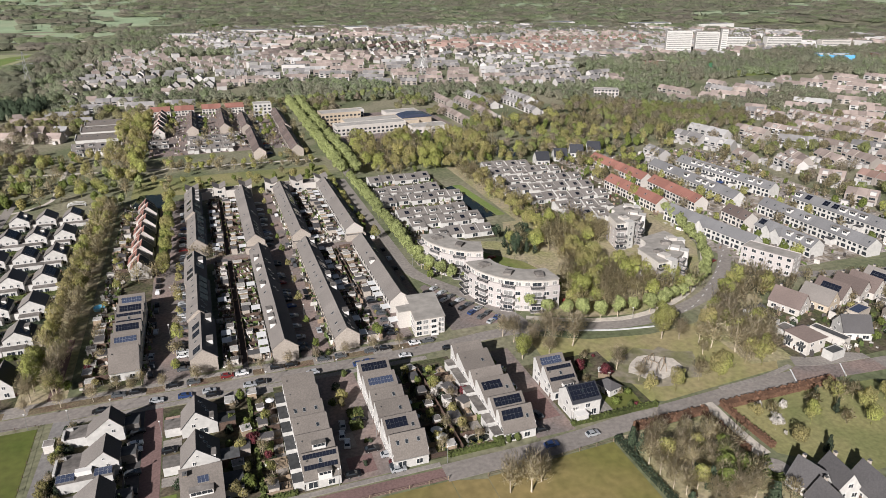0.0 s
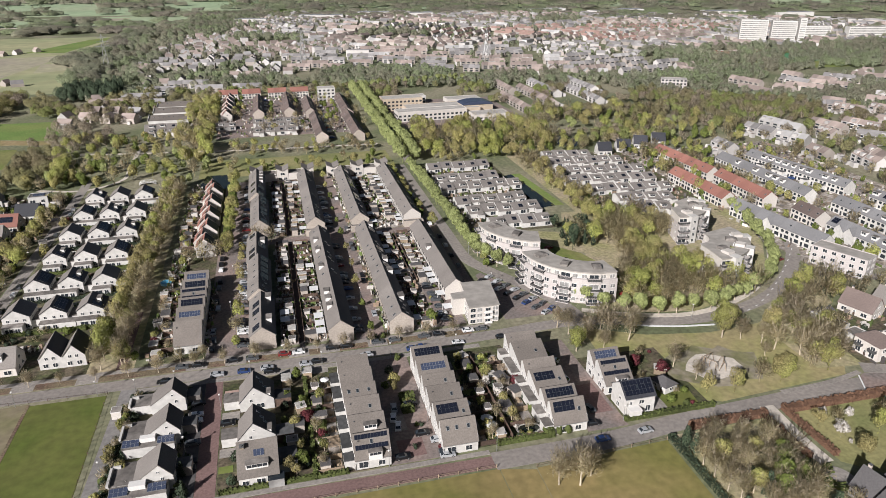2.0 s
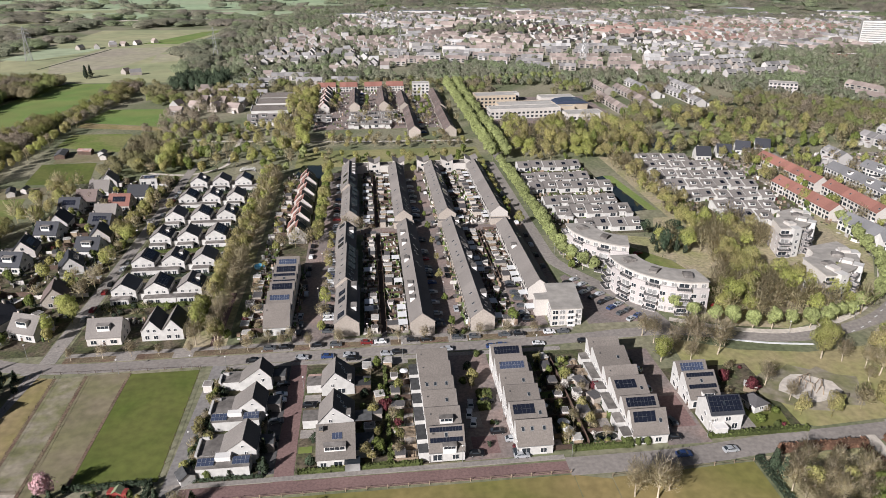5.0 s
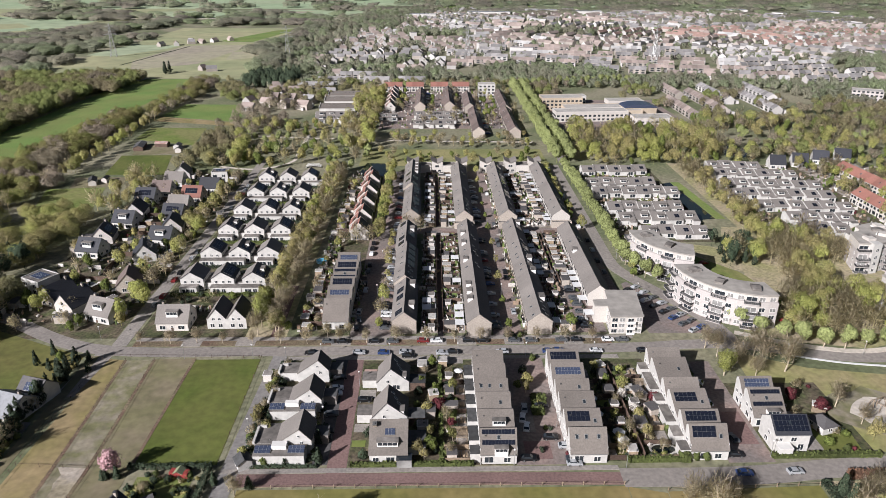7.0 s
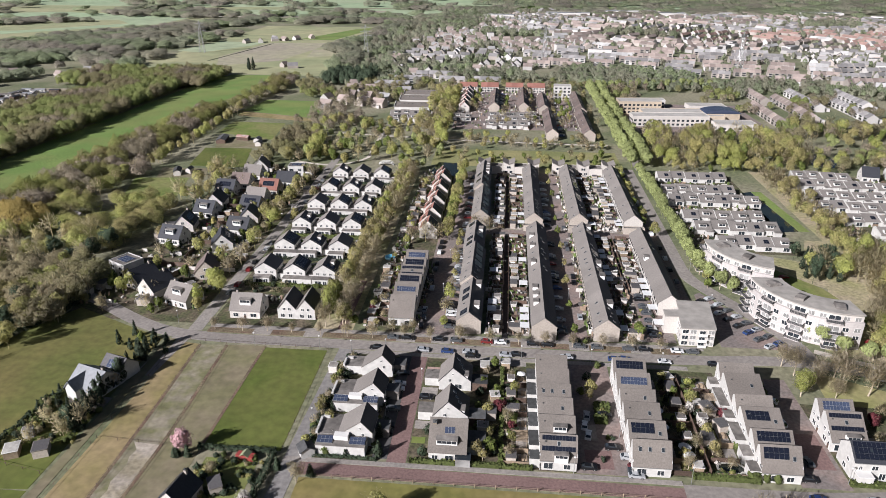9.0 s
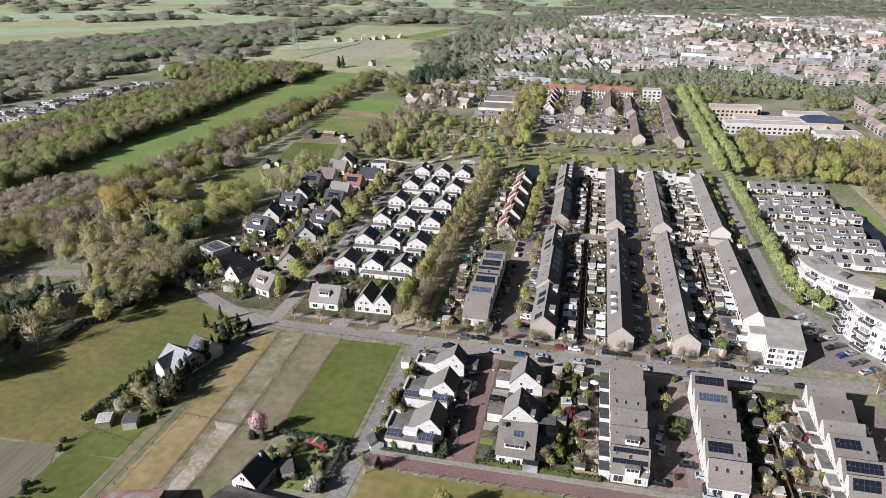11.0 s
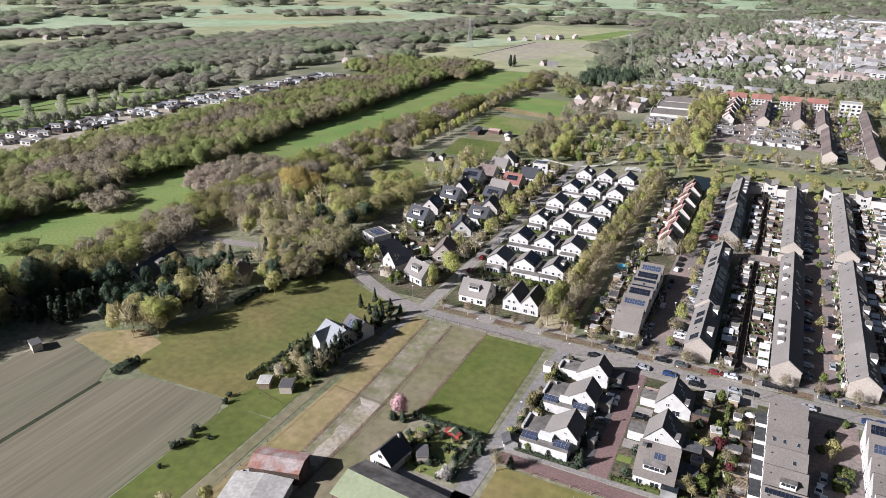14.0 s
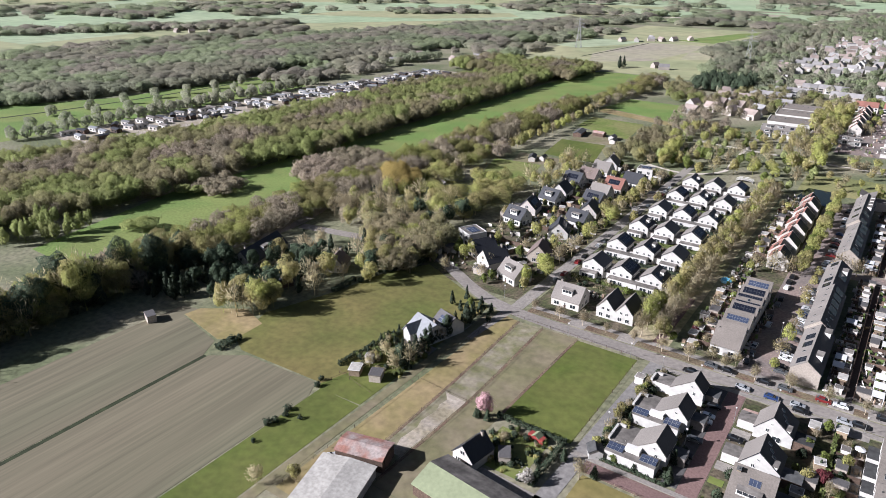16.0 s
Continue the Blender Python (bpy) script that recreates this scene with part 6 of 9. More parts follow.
for x, y, rz, w, l, h, wl, tp, lab in ((182.5, 165.6, 12, 6.2, 5.0, 3.6, WHITE, PANEL, "white outbuilding under dark solar panels"), (185, 160.6, 12, 6.5, 4.0, 2.8, WHITE, FELT, "low white flat-roofed annex"), (197.2, 152.2, 14, 4.0, 12.5, 2.9, CREAM, FELT_DARK, "low cream garage with a dark flat roof"), (220.5, 161.2, 15, 9.0, 4.4, 3.6, BRICK, PANEL_BLUE, "flat-roofed brick annex under blue panels"), (188.6, 142.6, 8, 6.4, 3.8, 2.9, WHITE, FELT_DARK, "low white garage with a dark flat roof"), (212.5, 162, 15, 4.0, 6.0, 2.8, CREAM, FELT_DARK, "low cream garage with a dark flat roof"), (238, 163, 15, 4.0, 7.0, 2.8, CREAM, FELT, "low cream garage with a felt roof")):
    at(flat_block(w, l, h, wl, tp, "garage"), x, y, rz, lab, "garage", "garages")


def hipped_house():
    root = new("house")
    bm = bmesh.new()
    box(bm, -4.4, 4.4, -4.6, 4.6, 0, 5.4)
    part("wall", mesh_of("wall", bm, CREAM), root)
    bm = bmesh.new()
    lo = [bm.verts.new(p) for p in ((-4.9, -5.1, 5.3), (4.9, -5.1, 5.3), (4.9, 5.1, 5.3), (-4.9, 5.1, 5.3))]
    hi = [bm.verts.new(p) for p in ((0, -1.4, 8.0), (0, 1.4, 8.0))]
    for f in ((lo[0], lo[1], hi[0]), (lo[1], lo[2], hi[1], hi[0]), (lo[2], lo[3], hi[1]), (lo[3], lo[0], hi[0], hi[1]), lo[::-1]):
        bm.faces.new(f)
    part("roof", mesh_of("roof", bm, TILE_BROWN), root)
    facade(root, "w", 4.4, [(-2.6, 3.1, 1.6, 1.4), (2.4, 3.1, 1.6, 1.4), (-2.6, 0.5, 2.0, 1.8), (2.4, 0.5, 2.0, 1.8), (0,)])
    facade(root, "s", 4.6, [(-2.2, 3.1, 1.4, 1.4), (2.0, 3.1, 1.4, 1.4), (-2.2, 0.6, 1.6, 1.6)])
    for y in (-2.6, 2.4):
        bm = bmesh.new()
        box(bm, -5.6, -4.4, y - 1.3, y + 1.3, 2.75, 2.95)
        box(bm, -5.6, -5.5, y - 1.3, y + 1.3, 2.95, 3.85)
        for e in (-1.3, 1.2):
            box(bm, -5.5, -4.4, y + e, y + e + 0.1, 2.95, 3.85)
        part("balcony", mesh_of("balcony", bm, FELT_DARK), root, "dark balcony")
    part("chimney", chimney_mesh(BRICK), root, m=Matrix.Translation((1.6, 0.8, 6.6)))
    return root


at(hipped_house(), 184.4, 151, 6, "cream house with a hipped brown roof and dark balconies", "house")
for x, y, rz in ((210, 398, 80), (226, 402, 75), (242, 408, 70), (258, 412, 70)):
    detached(x, y, rz, WHITE, TILE_DARK, False, 0, 9.5, 9.0)

# thatched farm group
for x, y, rz, l in ((130.4, 96.6, 10, 9), (137.4, 94.6, -10, 10), (142.8, 88.8, -8, 12), (128, 88.6, -6, 9)):
    detached(x, y, rz, WHITE, TILE_SHADE, False, 0, 6.6, float(l) * 0.85)

round_terrace = new("round_terrace")
bm = bmesh.new()
tube(bm, (0, 0, 0), (0, 0, 0.18), 4.6, 4.5, 28)
part("paving", mesh_of("paving", bm, PAVING), round_terrace)
for rad, h in ((4.4, 1.0), (3.2, 0.75), (2.0, 0.55)):
    bm = bmesh.new()
    for k in range(16):
        a0, a1 = 1.2 + 0.24 * k, 1.2 + 0.24 * (k + 1)
        tube(bm, (rad * math.cos(a0), rad * math.sin(a0), h * 0.5 + 0.16), (rad * math.cos(a1), rad * math.sin(a1), h * 0.5 + 0.16), h * 0.5, h * 0.5, 6)
    part("hedge", mesh_of("hedge", bm, LEAVES["hedge"]), round_terrace, "curved clipped low hedge")
round_terrace.matrix_basis = pose(128.2, 104.8, 0.03)
tagged(round_terrace, "round paved terrace ringed by curved low hedges", "terrace")

# ---- north-western blocks ----
NB = "brick terraced house with a brown tiled roof"
for x, y0, n in ((-9.5, 559, 12), (14.6, 561, 13), (31, 554, 10), (33, 471, 13), (58.5, 471, 13), (60, 545, 13)):
    # east slopes painted darker here too, as the shaded side
    terrace(x, y0, n, "plain skylight", NB, "north", "northern terraces", light=True, tiles=TILE_BROWN, tiles2=TILE_SHADE, walls=BRICK)
for i in range(9):
    place("redrow", red_row_house, pose(-34 - 1.2 * (i % 2), 562 + 9.0 * i, 0), "terraced house with a red tiled roof and white verges", "house", "red-roofed row")
for x in (-44, -24, -1, 19):
    terrace(x, 652, 3, "plain", RT, "red", "red-roofed terraces", rz=-90, walls=CREAM, tiles=TILE_RED, tiles2=TILE_RED, light=True)
patio_row(-14, 5, 538)
patio_row(-12, 5, 523)
patio_row(-14, 4, 507)
patio_row(-50, 3, 530)
patio_row(-92, 4, 538)
patio_row(-90, 4, 523)
rect("yard", -40, 66, 500, 660, 0.03, COURT, "paved streets of northern terraces", "road")

# ---- farm in the west ----


def barn(w, l, eave, ridge, walls, tiles, tiles2=None):
    def build():
        root, roof = gable_house(w, l, eave, eave, ridge, 0, walls, tiles, tiles2, 0.4, "barn")
        bm = bmesh.new()
        box(bm, -1.8, 1.8, -l / 2 - 0.08, -l / 2 + 0.05, 0, 3.2)
        part("door", mesh_of("door", bm, WOOD_DARK), root)
        return root
    return build


place("barn1", barn(7.0, 13.2, 4.0, 4.8, WOOD_DARK, RUST), pose(-96.3, 102.2, 0, 0, 0, 105), "barn with a rusty red and grey sheet roof", "barn")
place("barn2", barn(14.4, 17, 3.2, 3.7, ASBESTOS, ASBESTOS), pose(-94.4, 88.6, 0, 0, 0, 15), "long barn with a pale fibre cement roof", "barn")
place("barn3", barn(13, 25, 3.4, 5.4, WOOD_DARK, GREEN_SHEET, FELT), pose(-65.5, 104.5, 0, 0, 0, 84), "barn with a pale green sheet roof", "barn")
place("farmhouse", broad_house(CREAM, TILE_DARK, 6.8, 8.2, 3.0, 6.4, False, 1), pose(-73.6, 118.4, 0, 0, 0, -10), "cream farmhouse with a dark tiled roof", "house")
rect("farmyard", -112, -60, 80, 96, 0.03, WORN, "pale worn farmyard", "farmyard")
patch("driveway", [(-72, 112), (-52, 110), (-50, 116), (-70, 117)], 0.07, PAVING, "pale paved farm driveway", "driveway")


def grey_villa():
    """A broad pale sheet roof in front, and a darker roof with a glazed dormer behind it."""
    root, roof = gable_house(10.4, 10.4, 3.2, 3.2, 7.0, 0, WHITE, ZINC, ZINC, 0.5, "villa", gutters=True)
    facade(root, "w", 5.2, [(-3.2, 0.4, 2.4, 2.0), (0.2, 0.4, 2.6, 2.0), (3.6, 0.5, 1.8, 1.8)])
    facade(root, "s", 5.2, [(-2.4, 0.5, 2.0, 1.8), (2.2, 0.5, 2.0, 1.8), (0, 3.7, 1.8, 1.5)])
    bm = bmesh.new()
    prism(bm, [(-2.0, 0), (2.0, 0), (2.0, 3.9), (0, 6.2), (-2.0, 3.9)], -7.2, 0)
    bmesh.ops.transform(bm, matrix=Matrix.Translation((0, 1.6, 0)) @ Matrix.Rotation(radians(-90), 4, "Z"), verts=bm.verts)
    gable = part("cross_gable", mesh_of("cross_gable", bm, WHITE), root)
    for sg in (-1, 1):
        bm = bmesh.new()
        prism(bm, [(0, 6.25), (sg * 2.4, 3.5), (sg * 2.4, 3.72), (0, 6.5)], -7.6, 0)
        bmesh.ops.transform(bm, matrix=Matrix.Translation((0, 1.6, 0)) @ Matrix.Rotation(radians(-90), 4, "Z"), verts=bm.verts)
        part("roof", mesh_of("roof", bm, ZINC), gable)
    bm = bmesh.new()
    prism(bm, [(-4.0, 0), (4.0, 0), (4.0, 3.4), (0, 6.8), (-4.0, 3.4)], -3.8, 3.8)
    bmesh.ops.transform(bm, matrix=Matrix.Translation((8.0, -1.2, 0)), verts=bm.verts)
    wing = part("rear_wing", mesh_of("rear_wing", bm, WHITE), root)
    for sg in (-1, 1):
        bm = bmesh.new()
        prism(bm, [(0, 6.85), (sg * 4.4, 3.1), (sg * 4.4, 3.35), (0, 7.1)], -4.2, 4.2)
        bmesh.ops.transform(bm, matrix=Matrix.Translation((8.0, -1.2, 0)), verts=bm.verts)
        part("roof", mesh_of("roof", bm, TILE_SHADE), wing, "dark tiled roof")
    part("roof_window", panel_mesh(2.6, 3.4, 2, 4, PANEL_BLUE), wing, "row of blue roof windows", Matrix.Translation((5.8, -1.2, 5.3)) @ Matrix.Rotation(-0.705, 4, "Y"))
    part("chimney", chimney_mesh(BRICK), root, m=Matrix.Translation((0.6, -3.6, 7.0)))
    return root


place("grey_villa", grey_villa, pose(-119.2, 160.4, 0, 0, 0, 72), "white villa with pale grey sheet roofs and a dark rear wing", "villa")
patch("driveway", [(-124, 149), (-112, 149), (-112, 156), (-124, 157)], 0.06, PAVING, "pale paved villa terrace", "terrace")
patch("driveway", [(-112, 168), (-106, 168), (-104, 190), (-110, 192)], 0.062, PAVING, "paved villa driveway", "driveway")
place("thatch1", broad_house(WHITE, TILE_DARK, 10, 25, 2.8, 7.6, True, 0), pose(-216, 172, 0, 0, 0, -168), "long white house with a dark roof", "house")
place("lodge", broad_house(CREAM, TILE_BROWN, 8, 9, 3.0, 7.0, False, 0), pose(-181.5, 183, 0, 0, 0, 25), "cream cottage with a brown roof", "house")
place("lodge2", broad_house(BRICK, TILE_GREY, 8, 12, 3.0, 6.0, False, 0), pose(-205, 290, 0, 0, 0, 60), "brick bungalow among trees", "house")

# ---- sheds, fences, clutter ----


def shed(kind):
    def build():
        root = new("garden_shed")
        w, l, h = ((2.6, 3.2, 2.3), (2.8, 2.6, 2.2), (3.0, 4.4, 2.5))[kind]
        bm = bmesh.new()
        box(bm, -w / 2, w / 2, -l / 2, l / 2, 0, h)
        part("wall", mesh_of("wall", bm, (WOOD, CREAM, BRICK)[kind]), root)
        bm = bmesh.new()
        box(bm, -w / 2 - 0.15, w / 2 + 0.15, -l / 2 - 0.15, l / 2 + 0.15, h, h + 0.14, 0)
        box(bm, -w / 2, w / 2, -l / 2, l / 2, h + 0.14, h + 0.17, 1)
        part("roof", mesh_of("roof", bm, FRAME if kind != 2 else FELT, (ASBESTOS, FELT, TILE_SHADE)[kind]), root)
        return root
    return build


def put_shed(x, y, rz=0, kind=None, s=1.0):
    k = int(rng.integers(3)) if kind is None else kind
    place(("shed", k), shed(k), pose(x, y, 0, 0, 0, rz) @ Matrix.Diagonal((s, s * float(rng.uniform(0.8, 1.2)), float(rng.uniform(0.85, 1.1)), 1)), ("weathered timber garden shed with a flat roof", "cream painted garden shed with a flat roof", "brown brick garden shed with a dark felt roof")[k], "shed", "garden sheds")


def awning():
    root = new("garden_canopy")
    bm = bmesh.new()
    box(bm, -1.6, 1.6, -1.9, 1.9, 2.5, 2.6)
    part("canopy", mesh_of("canopy", bm, PLASTIC_W), root)
    for x in (-1.5, 1.5):
        for y in (-1.8, 1.8):
            bm = bmesh.new()
            box(bm, x - 0.06, x + 0.06, y - 0.06, y + 0.06, 0, 2.5)
            part("post", mesh_of("post", bm, FRAME), root)
    return root


def fence_mesh(length, h=1.8, material=WOOD_DARK):
    key = ("fence", round(length, 1), h, material.name)
    if key not in CACHE:
        bm = bmesh.new()
        k = max(2, int(length / 1.8))
        line = [(-length / 2, 0)]
        for i in range(k + 1):
            x = -length / 2 + (length - 0.14) * i / k
            line += [(x, h), (x, h + 0.12), (x + 0.14, h + 0.12), (x + 0.14, h)]
        prism(bm, line[:1] + line[2:-1] + [(length / 2, 0)], -0.05, 0.05)
        CACHE[key] = mesh_of("garden_fence", bm, material)
    return CACHE[key]


def garden_fence(x, y, length, rz, h=1.8, material=WOOD_DARK, label="dark timber garden fence"):
    ob = new("garden_fence", fence_mesh(length, h, material))
    ob.matrix_basis = pose(x, y, 0, 0, 0, rz)
    tagged(ob, label, "fence", "garden fences")


for xa, xm, xb, y0, cnt in ((-4.2, 2.6, 11.2, 203.5, 16), (41, 49.4, 57.6, 204.5, 16), (-4.2, 2.6, 11.2, 302, 15), (41, 49.2, 57.2, 303, 15)):
    for i in range(cnt):
        y = y0 + 5.5 * (i + 0.5)
        if rng.random() < 0.72:
            put_shed(xm - float(rng.uniform(2.7, 3.5)), y + float(rng.uniform(-1.3, 1.3)), float(rng.choice([0, 90, 180])), None, float(rng.uniform(0.7, 1.1)))
        if not (xa > 30 and xm > 49.3 and y < 240) and rng.random() < 0.75:
            put_shed(xm + float(rng.uniform(2.7, 3.5)), y + float(rng.uniform(-1.3, 1.3)), float(rng.choice([0, 90, 180])), None, float(rng.uniform(0.7, 1.1)))
        garden_fence((xa + xm) / 2 - 0.8, y + 2.75, xm - xa - 3.0, 0)
        if not (xa > 30 and y < 240):
            garden_fence((xb + xm) / 2 + 0.8, y + 2.75, xb - xm - 3.0, 0)
        if rng.random() < 0.3:
            place("awning", awning, pose(xa + 1.9, y, 0), "white garden canopy on posts", "canopy", "garden canopies")
        if rng.random() < 0.3:
            place("awning", awning, pose(xb - 1.9, y, 0), "white garden canopy on posts", "canopy", "garden canopies")
        for _ in range(3):
            if rng.random() < 0.65:
                shrub(("hedge", "bare", "conifer", "gold")[int(rng.integers(4))], float(rng.uniform(xa + 1, xb - 1)), y + float(rng.uniform(-2.4, 2.4)), float(rng.uniform(0.5, 1.1)))

CLUTTER = [mat("pale_garden_things", (0.5, 0.47, 0.43), 0.7, 0.15, island=0.35), mat("dark_garden_things", (0.09, 0.08, 0.075), 0.8, 0.2, island=0.6), mat("wooden_garden_things", (0.22, 0.16, 0.115), 0.8, 0.2, island=0.5), mat("garden_planting", (0.085, 0.115, 0.035), 0.9, 0.3, island=0.5)]


def clutter(x0, x1, y0, y1, n, seed, tall=1.0, label="crowded garden things: planters, benches, low walls and plants", keep=None):
    """Small garden things that nobody could count, in one mesh."""
    g = np.random.default_rng(seed)
    v, f, mi = [], [], []
    while len(f) < n * 6:
        x, y, a = g.uniform(x0, x1), g.uniform(y0, y1), g.choice([0.0, 1.571, 0.3])
        if keep and not keep(x, y):
            continue
        kind = g.random()
        if kind < 0.3:
            w, l, h = g.uniform(0.3, 0.9), g.uniform(0.5, 1.4), g.uniform(0.3, 0.8)
        elif kind < 0.55:
            w, l, h = 0.12, g.uniform(1.2, 3.2), g.uniform(0.8, 1.9) * tall
        elif kind < 0.75:
            w, l, h = g.uniform(0.8, 1.7), g.uniform(0.8, 2.2), g.uniform(0.05, 0.2)
        else:
            w, l, h = g.uniform(0.5, 1.1), g.uniform(0.5, 1.2), g.uniform(0.9, 2.0) * tall
        m = int(g.choice([0, 0, 0, 1, 2, 3])) if kind < 0.75 else int(g.choice([1, 2, 3, 3]))
        b, ca, sa, k = len(v), math.cos(a), math.sin(a), g.uniform(0.55, 0.95) if m == 3 else 0.94
        for z, s in ((0.0, 1.0), (h, k)):
            for px, py in ((-w, -l), (w, -l), (w, l), (-w, l)):
                v.append((x + (px * ca - py * sa) * s / 2, y + (px * sa + py * ca) * s / 2, z))
        f += [(b, b + 3, b + 2, b + 1), (b + 4, b + 5, b + 6, b + 7), (b, b + 1, b + 5, b + 4), (b + 1, b + 2, b + 6, b + 5), (b + 2, b + 3, b + 7, b + 6), (b + 3, b, b + 4, b + 7)]
        mi += [m] * 6
    me = bpy.data.meshes.new("garden_clutter")
    me.from_pydata(v, [], f)
    for m in CLUTTER:
        me.materials.append(m)
    me.polygons.foreach_set("material_index", np.array(mi, dtype=np.int32))
    me.update()
    return tagged(new("garden_clutter", me), label, "garden things", "", "stuff")


for k, (x0, x1, y0, y1, n) in enumerate(((-4.0, 1.2, 204, 291, 420), (4.0, 11, 204, 291, 480), (41.2, 49, 204, 291, 480), (50, 57, 240, 291, 300), (-4, 1.2, 303, 384, 380), (4.0, 11, 303, 384, 440), (41, 57, 303, 385, 800), (-47, -40, 204, 388, 520), (-28.6, -27, 204, 256, 60), (-156, -110, 210, 390, 700), (86, 128, 296, 398, 600), (158, 216, 286, 400, 700), (178, 300, 142, 180, 500), (216, 335, 205, 400, 1400), (30.6, 33.0, 204, 384, 200), (-66, -40, 528, 560, 200), (-40, 66, 500, 650, 900))):
    clutter(x0, x1, y0, y1, n, 70 + k)
for k, y in enumerate((222, 252.5, 278.5, 304.5, 331, 357.5)):
    clutter(-99, -62, y - 8.0 if k else y - 2, y, 150, 120 + k)
# fence and hedge shade is put into the alley's near-black colour
PATH_SHADE = mat("dark_alley_paving", (0.055, 0.05, 0.05), 0.9, 0.2)
rect("path", 1.7, 3.5, 200, 292, 0.08, PATH_SHADE, "narrow dark alley between back gardens", "path")
rect("path", 1.7, 3.5, 302, 386, 0.08, PATH_SHADE, "narrow dark alley between back gardens", "path")
rect("path", 48.6, 50.1, 240, 292, 0.08, PATH_SHADE, "narrow dark alley between back gardens", "path")
for x, y0, y1 in ((1.6, 203, 292), (3.6, 203, 292), (1.6, 302, 386), (3.6, 302, 386), (48.5, 240, 292), (50.2, 240, 292)):
    garden_fence(x, (y0 + y1) / 2, y1 - y0, 90, 1.9, WOOD_DARK, "long dark timber fence along an alley")

# gardens of the southern houses


def parasol():
    root = new("parasol")
    bm = bmesh.new()
    tube(bm, (0, 0, 0), (0, 0, 2.4), 0.04, 0.04, 6)
    part("pole", mesh_of("pole", bm, METAL), root)
    bm = bmesh.new()
    tube(bm, (0, 0, 2.1), (0, 0, 2.7), 1.4, 0.05, 8)
    part("canopy", mesh_of("canopy", bm, PLASTIC_W), root)
    return root


def garden_table():
    root = new("garden_table")
    bm = bmesh.new()
    box(bm, -0.9, 0.9, -0.45, 0.45, 0.7, 0.76)
    part("tabletop", mesh_of("tabletop", bm, WOOD), root)
    for x in (-0.8, 0.8):
        bm = bmesh.new()
        box(bm, x - 0.05, x + 0.05, -0.4, 0.4, 0, 0.7)
        part("leg", mesh_of("leg", bm, WOOD), root)
    for y in (-0.85, 0.85):
        bm = bmesh.new()
        box(bm, -0.85, 0.85, y - 0.17, y + 0.17, 0.0, 0.45)
        part("bench", mesh_of("bench", bm, WOOD), root)
    return root


def pergola(material):
    def build():
        root = new("pergola")
        for x in (-1.5, 1.5):
            for y in (-1.3, 1.3):
                bm = bmesh.new()
                box(bm, x - 0.06, x + 0.06, y - 0.06, y + 0.06, 0, 2.3)
                part("post", mesh_of("post", bm, material), root)
        for k in range(8):
            bm = bmesh.new()
            box(bm, -1.75 + 0.48 * k, -1.63 + 0.48 * k, -1.6, 1.6, 2.3, 2.42)
            part("slat", mesh_of("slat", bm, material), root)
        return root
    return build


def plot(x0, x1, y0, y1, house):
    """One back garden: paved terrace on the house's side, lawn or beds, fences and garden things. house is +1 where the house lies towards +x."""
    mid = (y0 + y1) / 2
    garden_fence((x0 + x1) / 2, y0, x1 - x0, 0, float(rng.uniform(1.5, 1.9)), WOOD_DARK if rng.random() < 0.6 else WOOD, "timber garden fence between back gardens")
    d = float(rng.uniform(2.4, 3.4))
    a, b = (x1 - d, x1) if house > 0 else (x0, x0 + d)
    rect("terrace", a, b, y0 + 0.3, y1 - 0.3, 0.07, PAVING if rng.random() < 0.6 else YARD, "paved garden terrace behind a house", "terrace")
    c, e = (x0 + 0.5, x1 - d - 0.3) if house > 0 else (x0 + d + 0.3, x1 - 0.5)
    if rng.random() < 0.55:
        rect("lawn", c, e, y0 + 1.0, y1 - 1.0, 0.06, GRASS, "small garden lawn", "grass")
    end = c + 1.4 if house > 0 else e - 1.4
    if rng.random() < 0.6:
        put_shed(end, y0 + 1.9, float(rng.choice([0, 90])), None, 0.85)
    tx, roll = (a + b) / 2, rng.random()
    if roll < 0.14:
        place("parasol", parasol, pose(tx, mid + 0.5, 0.07), "white garden parasol over a terrace", "parasol", "parasols")
    if roll < 0.6:
        place("garden_table", garden_table, pose(tx, mid + 0.3, 0.07, 0, 0, 90), "wooden garden table with two benches", "table", "garden tables")
    elif roll < 0.8:
        k = int(rng.integers(2))
        place(("pergola", k), pergola((FRAME, WOOD)[k]), pose(tx, mid, 0.07, 0, 0, 90 * k), ("white painted garden pergola", "weathered wooden garden pergola")[k], "pergola", "pergolas")
    for _ in range(int(rng.integers(8, 13))):
        side = rng.random()
        px = float(rng.uniform(c, e))
        py = y0 + 0.8 if side < 0.35 else (y1 - 0.8 if side < 0.7 else float(rng.uniform(y0 + 1, y1 - 1)))
        shrub(("hedge", "conifer", "bare", "conifer", "green", "hedge", "bare", "gold", "conifer", "blossom")[int(rng.integers(10))], px, py, float(rng.uniform(0.45, 1.0)), float(rng.uniform(0.8, 1.5)))
    if rng.random() < 0.7:
        tree(("budding", "bare", "conifer", "blossom")[int(rng.integers(4))], float(rng.uniform(c, e)), mid, float(rng.uniform(0.3, 0.5)))


